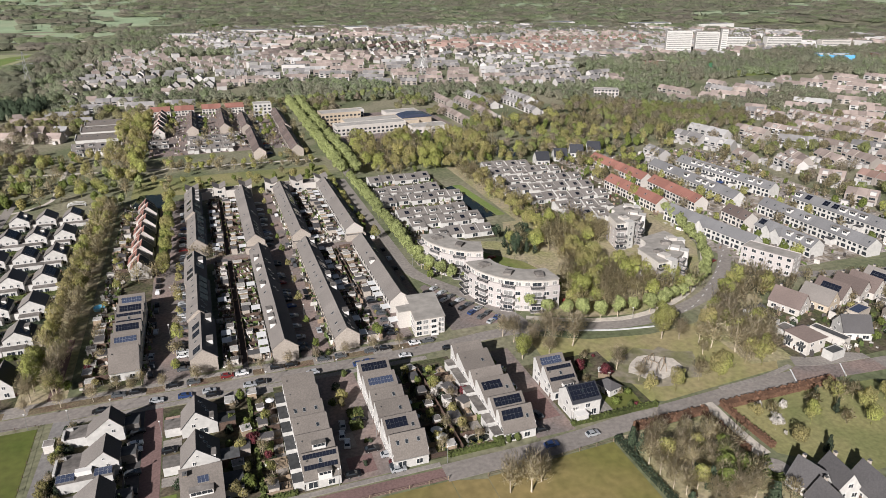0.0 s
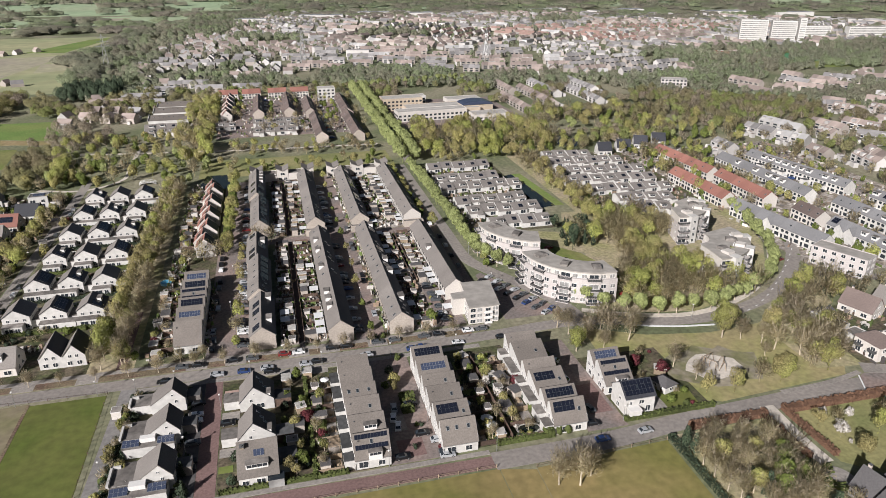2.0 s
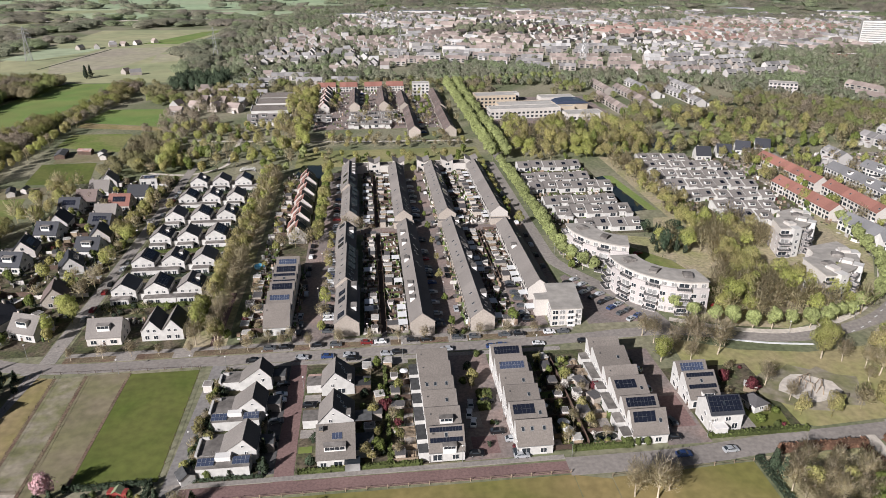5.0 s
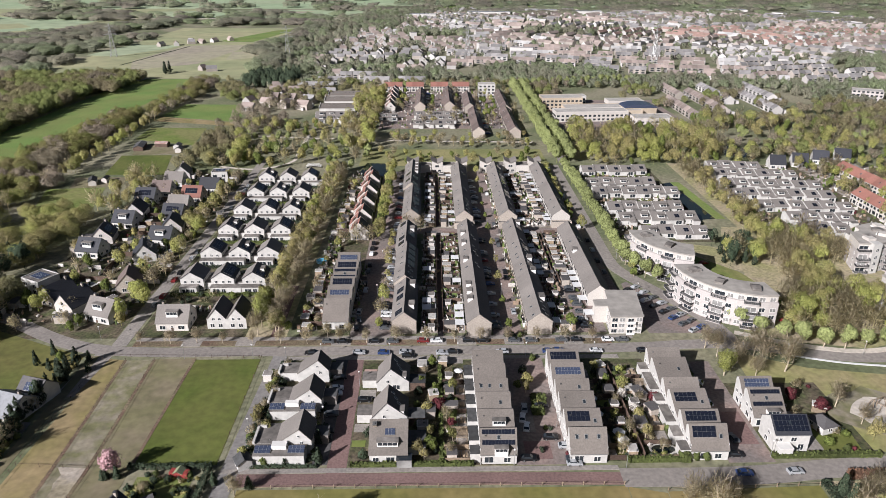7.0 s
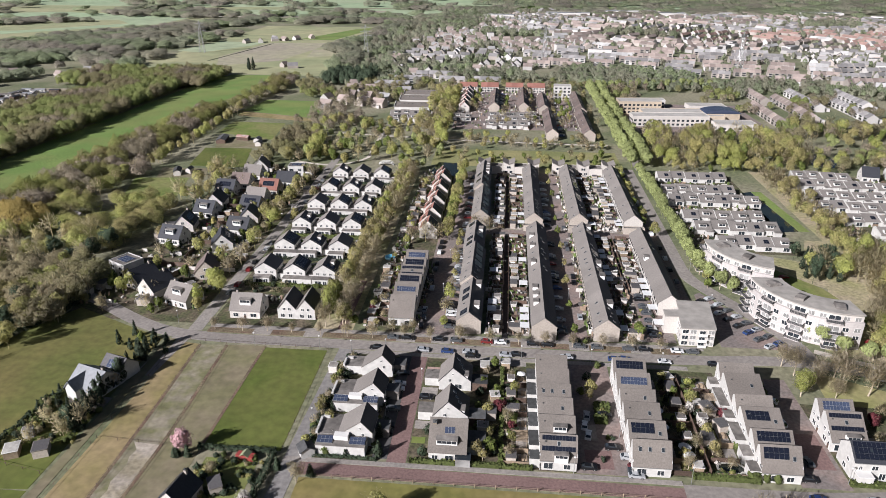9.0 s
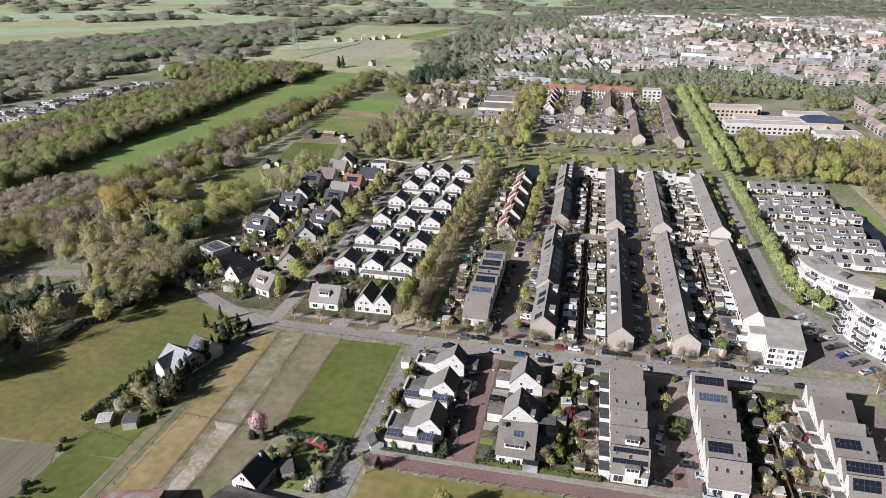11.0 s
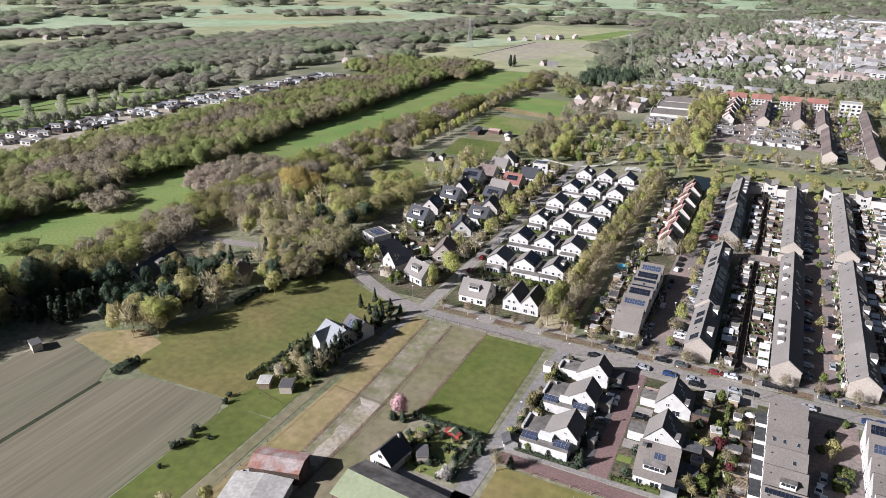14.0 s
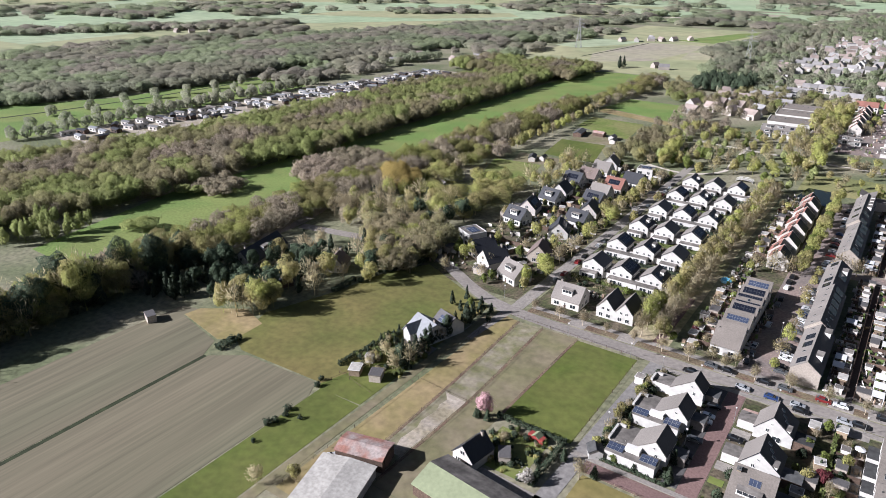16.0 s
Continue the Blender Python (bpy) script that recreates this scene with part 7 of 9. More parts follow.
for ys, x0, x1, house in (([138, 143, 150.5, 158.4, 165, 172.6, 180], 2.8, 9.2, 1), ([138.5, 143, 150.5, 158.4, 165, 172.6, 180.5], 44.8, 53.6, -1), ([138.5, 144.2, 150.2, 159, 165, 174.5, 181], 55.8, 63.2, 1)):
    for y0, y1 in zip(ys, ys[1:]):
        plot(x0, x1, y0, y1, house)
garden_fence(54.7, 160, 42, 90, 1.8, WOOD_DARK, "long dark timber fence between back gardens")
for x0, x1, y0, y1, n in ((-6, 1, 140, 184, 14), (54, 56, 141, 185, 4), (-21, -6, 137, 150, 8), (-47.5, -42, 138, 184, 14), (88, 114, 150, 170, 10), (100, 114, 141, 152, 8), (-100, -60, 226, 232, 14), (-100, -60, 203, 232, 16), (-155, -110, 212, 390, 60), (-46, -40, 204, 380, 34), (-27.6, -27, 204, 280, 4), (64, 68, 139, 184, 10), (24, 36, 139, 186, 9), (22.5, 31, 200, 201, 4), (178, 280, 142, 182, 40), (84, 130, 284, 398, 30), (154, 220, 284, 400, 30)):
    for _ in range(n):
        shrub(("hedge", "bare", "conifer", "green", "conifer", "gold", "bare", "hedge", "bare", "hedge", "conifer", "red", "blossom")[int(rng.integers(13))], float(rng.uniform(x0, x1)), float(rng.uniform(y0, y1)), float(rng.uniform(0.6, 1.6)), float(rng.uniform(0.8, 1.5)))
for x, y, rz in ((-50.5, 176, 90), (-3.5, 181, 0), (3, 183, 0), (52, 180, 20), (60, 165, 20), (62, 158, 20), (-1, 158, 0), (0, 166, 10), (57, 152, 0), (-3, 151, 0), (-132, 238, 60), (-120, 228, 60), (110, 158, 60)):
    put_shed(x, y, rz)
for x, k, y, s in ((1.5, "red", 160, 1.0), (5, "red", 152, 0.8), (-2, "gold", 158, 0.5), (28, "gold", 171, 0.55), (27.5, "budding", 168, 0.4), (104, "red", 163, 1.0), (110, "red", 157, 1.15), (-1, "green", 143, 0.6), (3, "hedge", 141, 1.0), (-4, "budding", 141, 0.5), (52, "green", 172, 0.45), (55, "blossom", 164, 0.9), (57, "blossom", 158, 0.8), (50, "budding", 178, 0.45), (53, "bare", 148, 0.5), (49, "gold", 144, 0.45), (56, "budding", 168, 0.5), (-38, "conifer", 137.3, 0.35), (-29.5, "conifer", 138.5, 0.6), (-30.5, "conifer", 146, 0.6), (-45, "budding", 150, 0.4), (-46, "conifer", 156, 0.4), (-46, "bare", 166, 0.45)):
    (shrub if k == "hedge" else tree)(k, x, y, s)
hedge(-21, 10, 136.6, 137.4, 1.2)
hedge(50, 66, 137.2, 138.2, 1.6)
hedge(88, 116, 138.2, 139.6, 1.3)
hedge(64.5, 66.0, 137, 139.5, 2.6, "hedge", "tall clipped green conifer")
hedge(28, 31.5, 157, 160, 1.4, "hedge", "block of clipped green box hedge")
hedge(-47.5, -30, 136.4, 137.2, 0.9, "conifer", "low dark hedge beside a lane")
hedge(126.4, 127.8, 113, 130.2, 1.4, "beech", "copper brown beech hedge")
hedge(133.6, 135.2, 112, 130.2, 1.5, "beech", "copper brown beech hedge")
hedge(134, 176, 130.3, 132.7, 1.7, "beech", "copper brown beech hedge")
hedge(104, 127.8, 130.3, 132.5, 1.7, "beech", "copper brown beech hedge")
hedge(78.5, 80, 160, 184, 1.2)
hedge(95.5, 97.5, 60, 129, 1.2, "conifer", "dark hedge along a field")
hedge(1.6, 2.5, 137.5, 186, 1.5, "hedge")
for i in range(26):
    shrub(("conifer", "hedge", "conifer", "bare")[i % 4], -48.0 + float(rng.normal()) * 0.6, 140 + 1.5 * i, float(rng.uniform(0.8, 1.4)), 1.4)
scatter("conifer bare budding", 12, -49.2, -47.2, 140, 182, 0.25, 0.45, 2.5)
for i in range(34):
    shrub(("conifer", "conifer", "hedge", "bare")[i % 4], -46.6 + float(rng.normal()) * 0.9, 139.5 + 1.38 * i, float(rng.uniform(0.7, 1.3)), 1.2)
for i in range(16):
    shrub(("conifer", "hedge", "bare", "conifer")[i % 4], -31.6 + float(rng.normal()) * 0.5, 139.5 + 2.9 * i, float(rng.uniform(0.6, 1.1)), 1.1)
at(gable_house(3.6, 3.6, 2.2, 2.2, 3.2, 0, WHITE, FELT_DARK)[0], -48.4, 137.6, 30, "small white summer house with a dark roof", "summer house")
scatter("budding bare conifer green", 10, -4, 1, 139, 184, 0.3, 0.5, 2.5)
for i in range(24):
    put_shed(float(rng.choice([-113, -137, -133, -155, -110])) + float(rng.normal()) * 2, 212 + 7.2 * i + float(rng.normal()) * 2, float(rng.choice([0, 90, 20])))
scatter("budding bare conifer green gold", 70, -156, -108, 205, 392, 0.4, 0.7, 4)
for i in range(14):
    garden_fence(-132 + float(rng.normal()) * 4, 222 + 12 * i, 12, float(rng.choice([0, 90])))
for j, y in enumerate((232, 257, 283, 309, 335.5, 362)):
    hedge(-99.5, -62, y - 0.6, y + 0.4, 1.3, ("hedge", "conifer")[j % 2], "clipped hedge between villa gardens")

PINK_TILES = mat("pink_terrace_tiles", (0.36, 0.25, 0.21), 0.9, 0.15, 1.0, 0.2)
for x0, x1, y0, y1, m, lab in ((-21.5, -17.5, 173, 181, PINK_TILES, "pink tiled front terrace"), (-21.8, -17, 166, 170, PAVING, "paved front garden path"), (-21.8, -17.2, 150.5, 154, PAVING, "paved driveway beside a house"), (-21.8, -18.2, 144.5, 147, GRASS, "strip of front lawn"), (-21.8, -17.8, 155.5, 163, GARDEN, "planted front garden bed"), (23, 28, 150, 156.5, PAVING, "raised paved front yard"), (24, 31, 139, 146, REDBRICK_ROAD, "red brick front yard"), (80, 87, 144, 158, REDBRICK_ROAD, "red brick driveway")):
    rect("terrace", x0, x1, y0, y1, 0.09, m, lab, "terrace")
for dx in (0.0, 1.5, 3.0):
    hedge(28.4 + dx, 29.6 + dx, 161.5, 165.5, 1.5, "hedge", "rounded yellow-green clipped box shrub")
pond = new("garden_pond")
bm = bmesh.new()
ring = [(3.4 * math.cos(k * 0.4488), 2.0 * math.sin(k * 0.4488)) for k in range(14)]
lo, hi = [bm.verts.new((x, y, -0.1)) for x, y in ring], [bm.verts.new((x * 0.94, y * 0.9, 0.16)) for x, y in ring]
bm.faces.new(hi)
for k in range(14):
    bm.faces.new((lo[k], lo[(k + 1) % 14], hi[(k + 1) % 14], hi[k]))
part("water", mesh_of("water", bm, WATER), pond)
for k in range(14):
    bm = bmesh.new()
    box(bm, -0.7, 0.7, -0.22, 0.22, 0, 0.24)
    part("edging", mesh_of("edging", bm, ASBESTOS), pond, m=Matrix.Translation((ring[k][0], ring[k][1], 0.0)) @ Matrix.Rotation(k * 0.4488 + 1.57, 4, "Z"))
pond.matrix_basis = pose(60.5, 142.2, 0.05)
tagged(pond, "dark oval garden pond with stone edging", "pond")
for x, y in ((49.6, 146.4), (49.9, 143.4)):
    place("parasol", parasol, pose(x, y, 0.07) @ Matrix.Scale(1.25, 4), "large white garden parasol", "parasol", "parasols")
for x, y in ((67.6, 138.2), (70.2, 138.0), (64.2, 138.6)):
    shrub("hedge", x, y, 1.2, 1.7)
for x, y, k in ((-47.2, 141, 1.2), (-46.6, 146, 1.3), (-47.6, 153, 1.1), (-47.0, 159, 1.3), (-46.4, 168, 1.2), (-47.4, 174, 1.1), (-30.2, 139.4, 1.2), (-29.6, 151, 1.2)):
    shrub("conifer", x, y, k, 1.6)

# post and rail fences
for x0, y0, x1, y1 in ((-50, 129.4, 47, 129.6), (57, 127.2, 95, 128.6), (-107.2, 84, -106.2, 188), (-56, 188.2, -103, 189.6), (-96.3, 100, -96.5, 137.4), (-96.5, 137.4, -98.7, 187.4), (-88.9, 100, -87.4, 137.2), (-87.4, 137.2, -89.6, 187.6), (-106.4, 138.4, -88, 137.2), (-129.6, 118, -118, 152), (-128.5, 127, -113, 124), (-55.3, 139, -55.3, 188)):
    d = Vector((x1 - x0, y1 - y0))
    n = int(d.length / 5.0)
    root = new("rail_fence")
    bmr = bmesh.new()
    tube(bmr, (0, 0, 0.95), (d.x, d.y, 0.95), 0.03, 0.03, 4)
    timber = WOOD if y1 < 130 and x0 > -60 else WOOD_DARK
    part("rail", mesh_of("rail", bmr, timber), root)
    if timber is WOOD:
        bmr = bmesh.new()
        tube(bmr, (0, 0, 0.5), (d.x, d.y, 0.5), 0.035, 0.035, 4)
        part("rail", mesh_of("rail", bmr, timber), root)
    if timber.name not in CACHE:
        bmp = bmesh.new()
        h = 0.08 if timber is WOOD else 0.05
        box(bmp, -h, h, -h, h, -0.1, 1.15)
        CACHE[timber.name] = mesh_of("post", bmp, timber)
    for i in range(n + 1):
        p = d * (i / n)
        part("post", CACHE[timber.name], root, m=Matrix.Translation((p.x, p.y, 0)))
    root.matrix_basis = pose(x0, y0, 0)
    tagged(root, "weathered wooden post and rail fence", "fence", "field fences")

# ---- cars ----
PAINTS = [mat("car_" + n, c, 0.3, 0.03, metal=0.3, spec=0.5) for n, c in (("black", (0.015, 0.015, 0.017)), ("grey", (0.10, 0.105, 0.11)), ("silver", (0.42, 0.43, 0.44)), ("white", (0.75, 0.75, 0.74)), ("blue", (0.03, 0.06, 0.17)), ("red", (0.2, 0.025, 0.025)))]


def car_builder(paint, far=False):
    def build():
        root = new("car")
        bm = bmesh.new()
        prof = [(-2.1, 0.32), (2.1, 0.32), (2.14, 0.62), (1.98, 0.84), (1.0, 0.98), (0.32, 1.42), (-1.2, 1.46), (-1.92, 1.02), (-2.12, 0.9)]
        prism(bm, prof, -0.88, 0.88)
        for v in bm.verts:
            if v.co.z > 1.1:
                v.co.y *= 0.78
        part("body", mesh_of("body", bm, PAINTS[paint]), root)
        bm = bmesh.new()
        prism(bm, [(0.93, 1.0), (0.36, 1.36), (-1.16, 1.4), (-1.8, 1.03)], -0.87, 0.87)
        for v in bm.verts:
            v.co.y *= 1.0 if v.co.z < 1.1 else 0.83
        part("cabin_glass", mesh_of("cabin_glass", bm, GLASS), root)
        if far:
            return root
        for nm, a, b in (("windscreen", (1.02, 0.99), (0.35, 1.41)), ("rear_window", (-1.9, 1.05), (-1.24, 1.45))):
            bm = bmesh.new()
            vs = [bm.verts.new((x + (0.03 if x > 0 else -0.03), s * (0.76 if z < 1.1 else 0.62), z + 0.03)) for (x, z), s in ((a, -1), (a, 1), (b, 1), (b, -1))]
            bm.faces.new(vs)
            part(nm, mesh_of(nm, bm, GLASS), root)
        if "wheel" not in CACHE:
            bm = bmesh.new()
            tube(bm, (0, -0.11, 0), (0, 0.11, 0), 0.32, 0.32, 12, 0)
            tube(bm, (0, -0.12, 0), (0, 0.12, 0), 0.19, 0.19, 10, 1)
            CACHE["wheel"] = mesh_of("wheel", bm, RUBBER, METAL)
        for x in (-1.3, 1.32):
            for y in (-0.8, 0.8):
                part("wheel", CACHE["wheel"], root, m=Matrix.Translation((x, y, 0.32)))
        return root
    return build


CAR_NAMES = ["black", "dark grey", "silver", "white", "blue", "red"]


def car(x, y, rz, paint=None):
    k = int(rng.choice(6, p=[0.30, 0.27, 0.19, 0.15, 0.06, 0.03])) if paint is None else paint
    far = y > 222 or x > 100
    place(("car", k, far), car_builder(k, far), pose(x, y, 0.07 if y < 295 and x < 120 else 0.03, 0, 0, rz) @ Matrix.Scale(0.97, 4), f"parked {CAR_NAMES[k]} hatchback car", "car", "parked cars")


for x, y, rz, k in ((78, 132.6, 0, 4), (91, 133, 4, 2), (78.5, 139.5, 0, 0), (80.5, 146, 100, 1), (79.5, 162, 100, 3), (80, 172, 150, 3), (78.5, 181, 160, 3), (24.5, 138.8, 0, 0), (36, 138.3, 0, 1), (36, 136.9, 0, 2), (35, 143.5, 0, 2), (31.5, 147, 0, 0), (25, 155.5, 80, 3), (25.6, 151.5, 80, 3), (31, 161, 0, 0), (26, 160, 85, 2), (-28.9, 170.4, 8, 3), (-28.9, 167.6, 8, 3), (-29.2, 150.5, 4, 0), (-29.4, 147.8, 4, 0), (-28.8, 158, 6, 1), (-28.6, 176, 6, 0), (-20, 164.5, 0, 0), (41, 190.6, 0, 4), (-8, 188.0, 0, 0), (-16, 190, 0, 4), (3, 189.6, 0, 2), (107, 213, 20, 4), (125, 209, 20, 5), (114, 258, 20, 5), (107, 262, 20, 1), (205, 222, 20, 5), (-104, 97, 60, 3)):
    car(x, y, rz, k)
for i in range(16):
    car(79 + 1.05 * i - 0.5 * (i % 2) * 9, 236 - 2.2 * i, 35 + float(rng.normal()) * 4)
for i in range(22):
    car(-40 + 5.2 * i + float(rng.uniform(-0.6, 0.6)), 197.2 if i % 3 else 190.2, 0 if i % 4 else 180)
for xs, y0, y1, gap, p, rz in ((21.9, 206, 290, 2.8, 0.6, 0), (29.4, 206, 290, 5.6, 0.45, 90), (21.9, 304, 385, 2.8, 0.6, 0), (29.4, 304, 385, 5.6, 0.45, 90), (-16.6, 206, 385, 2.9, 0.4, 0), (-26.4, 206, 385, 5.8, 0.5, 90), (70, 250, 400, 5.6, 0.6, 90), (53.5, 206, 237, 2.7, 0.75, 0), (-102.6, 210, 380, 7, 0.4, 90), (240, 210, 280, 6, 0.5, 80), (264, 290, 370, 6, 0.6, 90), (291, 290, 370, 6, 0.6, 90), (41, 480, 620, 2.8, 0.6, 0), (-4, 560, 640, 2.8, 0.6, 0), (20, 560, 640, 2.8, 0.5, 0)):
    y = y0
    while y < y1:
        if rng.random() < p:
            car(xs + float(rng.normal()) * 0.25, y, rz + float(rng.normal()) * 2)
        y += gap

# ---- street lamps, playground, signs ----


def street_lamp():
    root = new("street_lamp")
    bm = bmesh.new()
    tube(bm, (0, 0, 0), (0, 0, 5.0), 0.08, 0.05, 6)
    part("pole", mesh_of("pole", bm, METAL), root)
    bm = bmesh.new()
    tube(bm, (0, 0, 5.0), (0, 0, 5.35), 0.16, 0.3, 8)
    tube(bm, (0, 0, 5.35), (0, 0, 5.45), 0.32, 0.1, 8)
    part("lamp_head", mesh_of("lamp_head", bm, FRAME), root)
    return root


for x, y in [(-80 + 22 * i, 187.8) for i in range(7)] + [(-50, 150), (-47, 186), (-30.5, 155), (-22.2, 172), (34, 152), (49, 135.6), (20.5, 136.6), (87.5, 139), (-3, 201.5), (31.5, 201.5), (100, 203), (140, 187), (170, 195), (207, 208), (214, 216), (-112, 200), (-124, 209), (26, 230), (26, 260), (-21, 230), (-21, 262), (78, 230), (78, 262)]:
    place("street_lamp", street_lamp, pose(x, y, 0), "grey street lamp with a pale head", "street lamp", "street lamps")


def play_frame():
    root = new("climbing_frame")
    for x, y in ((-2.5, -1), (-2.5, 1), (2.5, -1), (2.5, 1), (0, 0)):
        bm = bmesh.new()
        tube(bm, (x, y, 0), (x * 0.8, y * 0.3, 2.8), 0.1, 0.08, 6)
        part("post", mesh_of("post", bm, WOOD), root)
    bm = bmesh.new()
    tube(bm, (-2.2, 0, 2.75), (2.2, 0, 2.75), 0.1, 0.1, 6)
    part("beam", mesh_of("beam", bm, WOOD), root)
    return root


for x, y, rz in ((128, 160, 20), (127, 157, 120), (131, 156, 60)):
    place("play_frame", play_frame, pose(x, y, 0, 0, 0, rz), "wooden climbing frame on sand", "playground", "climbing frames")

# ---- single trees and rows ----
avenue("lime", [(80.6, 262), (80.4, 300), (79.4, 394)], 5.0, 1.1, 1.3, "avenue trees")
avenue("lime", [(80.4, 258), (84, 250), (92, 236), (100, 222), (106, 207), (116, 198), (127, 192.5), (144, 190), (158, 192)], 6.6, 1.05, 1.2, "avenue trees")
avenue("lime", [(158, 193), (172, 198), (188, 207), (200, 220), (210, 238), (218, 262), (226, 290)], 5.6, 1.0, 1.2, "avenue trees")
avenue("lime", [(77.4, 408), (77.4, 665)], 6.5, 1.5, 1.8, "avenue trees")
avenue("lime", [(86, 408), (86, 660)], 6.5, 1.5, 1.8, "avenue trees")
avenue("lime", [(78, 668), (200, 690)], 7, 1.2, 1.5, "avenue trees")
avenue("budding green", [(67.6, 392), (67.8, 310)], 9, 0.5, 0.7, "avenue trees")
avenue("bare budding", [(-60, 203), (-59.4, 240), (-58.4, 300), (-57.4, 392)], 4.8, 0.75, 1.0, "tall trees in a strip")
avenue("bare budding bare", [(-54.5, 203), (-54.2, 250), (-53.6, 300), (-52.6, 392)], 5.2, 0.65, 0.95, "tall trees in a strip")
avenue("budding green budding", [(-24.5, 285), (-23, 390)], 6, 0.8, 1.1, "street trees")
avenue("bare budding", [(-18.5, 206), (-18.5, 290)], 10, 0.45, 0.7, "street trees")
avenue("bare", [(-98, 197.2), (-60, 197.2), (60, 197.4)], 9.5, 0.4, 0.55, "street trees")
avenue("green budding", [(26, 206), (26, 390)], 18, 0.35, 0.5, "street trees")
avenue("bare", [(-12, 297), (0, 297)], 6, 0.7, 0.9, "street trees")
for x, y, s in ((-27, 283, 0.9), (-34, 282, 0.9), (-40, 280, 0.85), (-13, 199.5, 0.5), (-36, 201, 0.5), (-29, 202, 0.5)):
    tree("bare", x, y, s)
for x, k, y, s in ((48, "green", 206, 0.75), (70, "budding", 297, 0.7), (81, "green", 246, 0.6), (82, "budding", 252, 0.55), (-53, "budding", 204, 0.9), (-50, "green", 205, 0.5), (-106, "budding", 222, 1.2), (-108, "gold", 226, 0.9), (-111, "budding", 214, 0.8), (-126, "green", 236, 0.75), (-100, "gold", 300, 0.7), (-113, "gold", 318, 0.9), (-112, "budding", 330, 0.8), (-114, "budding", 300, 0.9), (-100, "budding", 335, 0.7)):
    tree(k, x, y, s)
avenue("budding bare", [(-108, 240), (-110, 300), (-110, 380)], 9, 0.6, 0.9, "street trees")
# around the grey villa and the western meadow
for i in range(17):
    tree("conifer", -112.6 + float(rng.normal()) * 0.6 - 0.16 * (16 - i), 140.5 + 2.7 * i, float(rng.uniform(0.55, 1.0)))
    if i % 2:
        tree(("conifer", "pine", "bare")[i % 3], -114.6 + float(rng.normal()) * 0.8, 140 + 1.9 * i, float(rng.uniform(0.5, 0.8)))
for x, y, k in ((-114.8, 151, 0.8), (-113, 164, 0.95), (-112.4, 176, 0.75), (-116.5, 180, 0.55), (-125, 184, 0.7), (-122.5, 190, 0.75), (-110, 187, 0.55), (-120, 182, 0.5), (-107.6, 181, 0.5)):
    tree("conifer", x, y, k)
for y0, y1, xa in ((130, 138, -131.4), (138.4, 146, -130.4), (146.4, 154, -129.2), (154.4, 163, -128.0)):
    hedge(xa - 0.5, xa + 0.6, y0, y1, 1.5, "conifer", "dark clipped hedge round a villa garden")
for i in range(9):
    tree("conifer", -128.4 + float(rng.normal()) * 0.6 + 0.1 * i, 141 + 3.1 * i, float(rng.uniform(0.3, 0.5)))
tree("green", -118, 186, 0.6)
tree("bare", -112.8, 142.3, 0.75)
scatter("conifer bare conifer", 14, -128, -114, 135, 152, 0.25, 0.55, 2.0)
for _ in range(70):
    shrub(("conifer", "hedge", "bare", "gold", "conifer", "hedge")[int(rng.integers(6))], float(rng.uniform(-131, -111)), float(rng.uniform(134, 154)), float(rng.uniform(0.5, 1.3)), 1.2)
put_shed(-124.5, 130.2, 25, 0, 1.3)
put_shed(-117.2, 131.4, 25, 2, 1.2)
put_shed(-125, 137.5, 25, 1, 0.9)
at(gable_house(6.5, 9.0, 2.2, 2.2, 4.2, 0, WOOD_DARK, TILE_DARK, None, 0.6, "outbuilding")[0], -190, 160.5, 60, "low black timber outbuilding with a dark roof", "outbuilding")
put_shed(-206, 113, 70, 2)
scatter("pine", 16, -200, -184, 134, 153, 0.75, 1.1, 3.4)
scatter("conifer pine", 10, -196, -186, 158, 176, 0.7, 1.1, 3)
scatter("budding bare budding", 9, -190, -176, 131, 144, 0.95, 1.25, 3.5)
for x, k, y, s in ((-191, "conifer", 170, 1.15), (-190, "conifer", 172, 1.0), (-172, "bare", 176, 0.8), (-186, "green", 152, 0.6)):
    tree(k, x, y, s)
scatter("budding bare budding bare", 24, -178, -154, 193, 222, 0.8, 1.1, 4)
hedge(-169, -167, 166, 178, 1.8, "conifer", "dark hedge beside a meadow")
hedge(-166, -164, 178, 190, 1.8, "conifer", "dark hedge beside a meadow")
hedge(-172, -169, 114, 121, 1.6, "conifer", "dark bushes at a field corner")
for i in range(12):
    hedge(-164 + 0.75 * i, -162 + 0.75 * i, 190 + 2.1 * i, 192.4 + 2.1 * i, 1.8, "conifer", "dark hedge beside a meadow")
scatter("conifer bare pine", 22, -212, -184, 160, 205, 0.5, 0.9, 4, keep=lambda x, y: abs(x + 216) > 9 or abs(y - 172) > 15)
for i in range(84):
    f = i / 83
    tree(("conifer", "pine", "budding", "conifer", "bare")[i % 5], -239 + 6 * f + float(rng.normal()) * 2.6, 34 + 112 * f + float(rng.normal()) * 2.0, float(rng.uniform(1.35, 1.9)))
scatter("conifer pine conifer", 26, -226, -210, 122, 160, 0.8, 1.2, 3)
for x, k, y, h in ((-182, "pine", 149, 1.2), (-184, "budding", 158, 1.25), (-179, "bare", 164, 1.2), (-176, "budding", 172, 1.1), (-177, "budding", 137.5, 1.2), (-181, "budding", 140, 1.15), (-203, "pine", 141, 1.25), (-172, "bare", 160, 1.0)):
    tree(k, x, y, h)
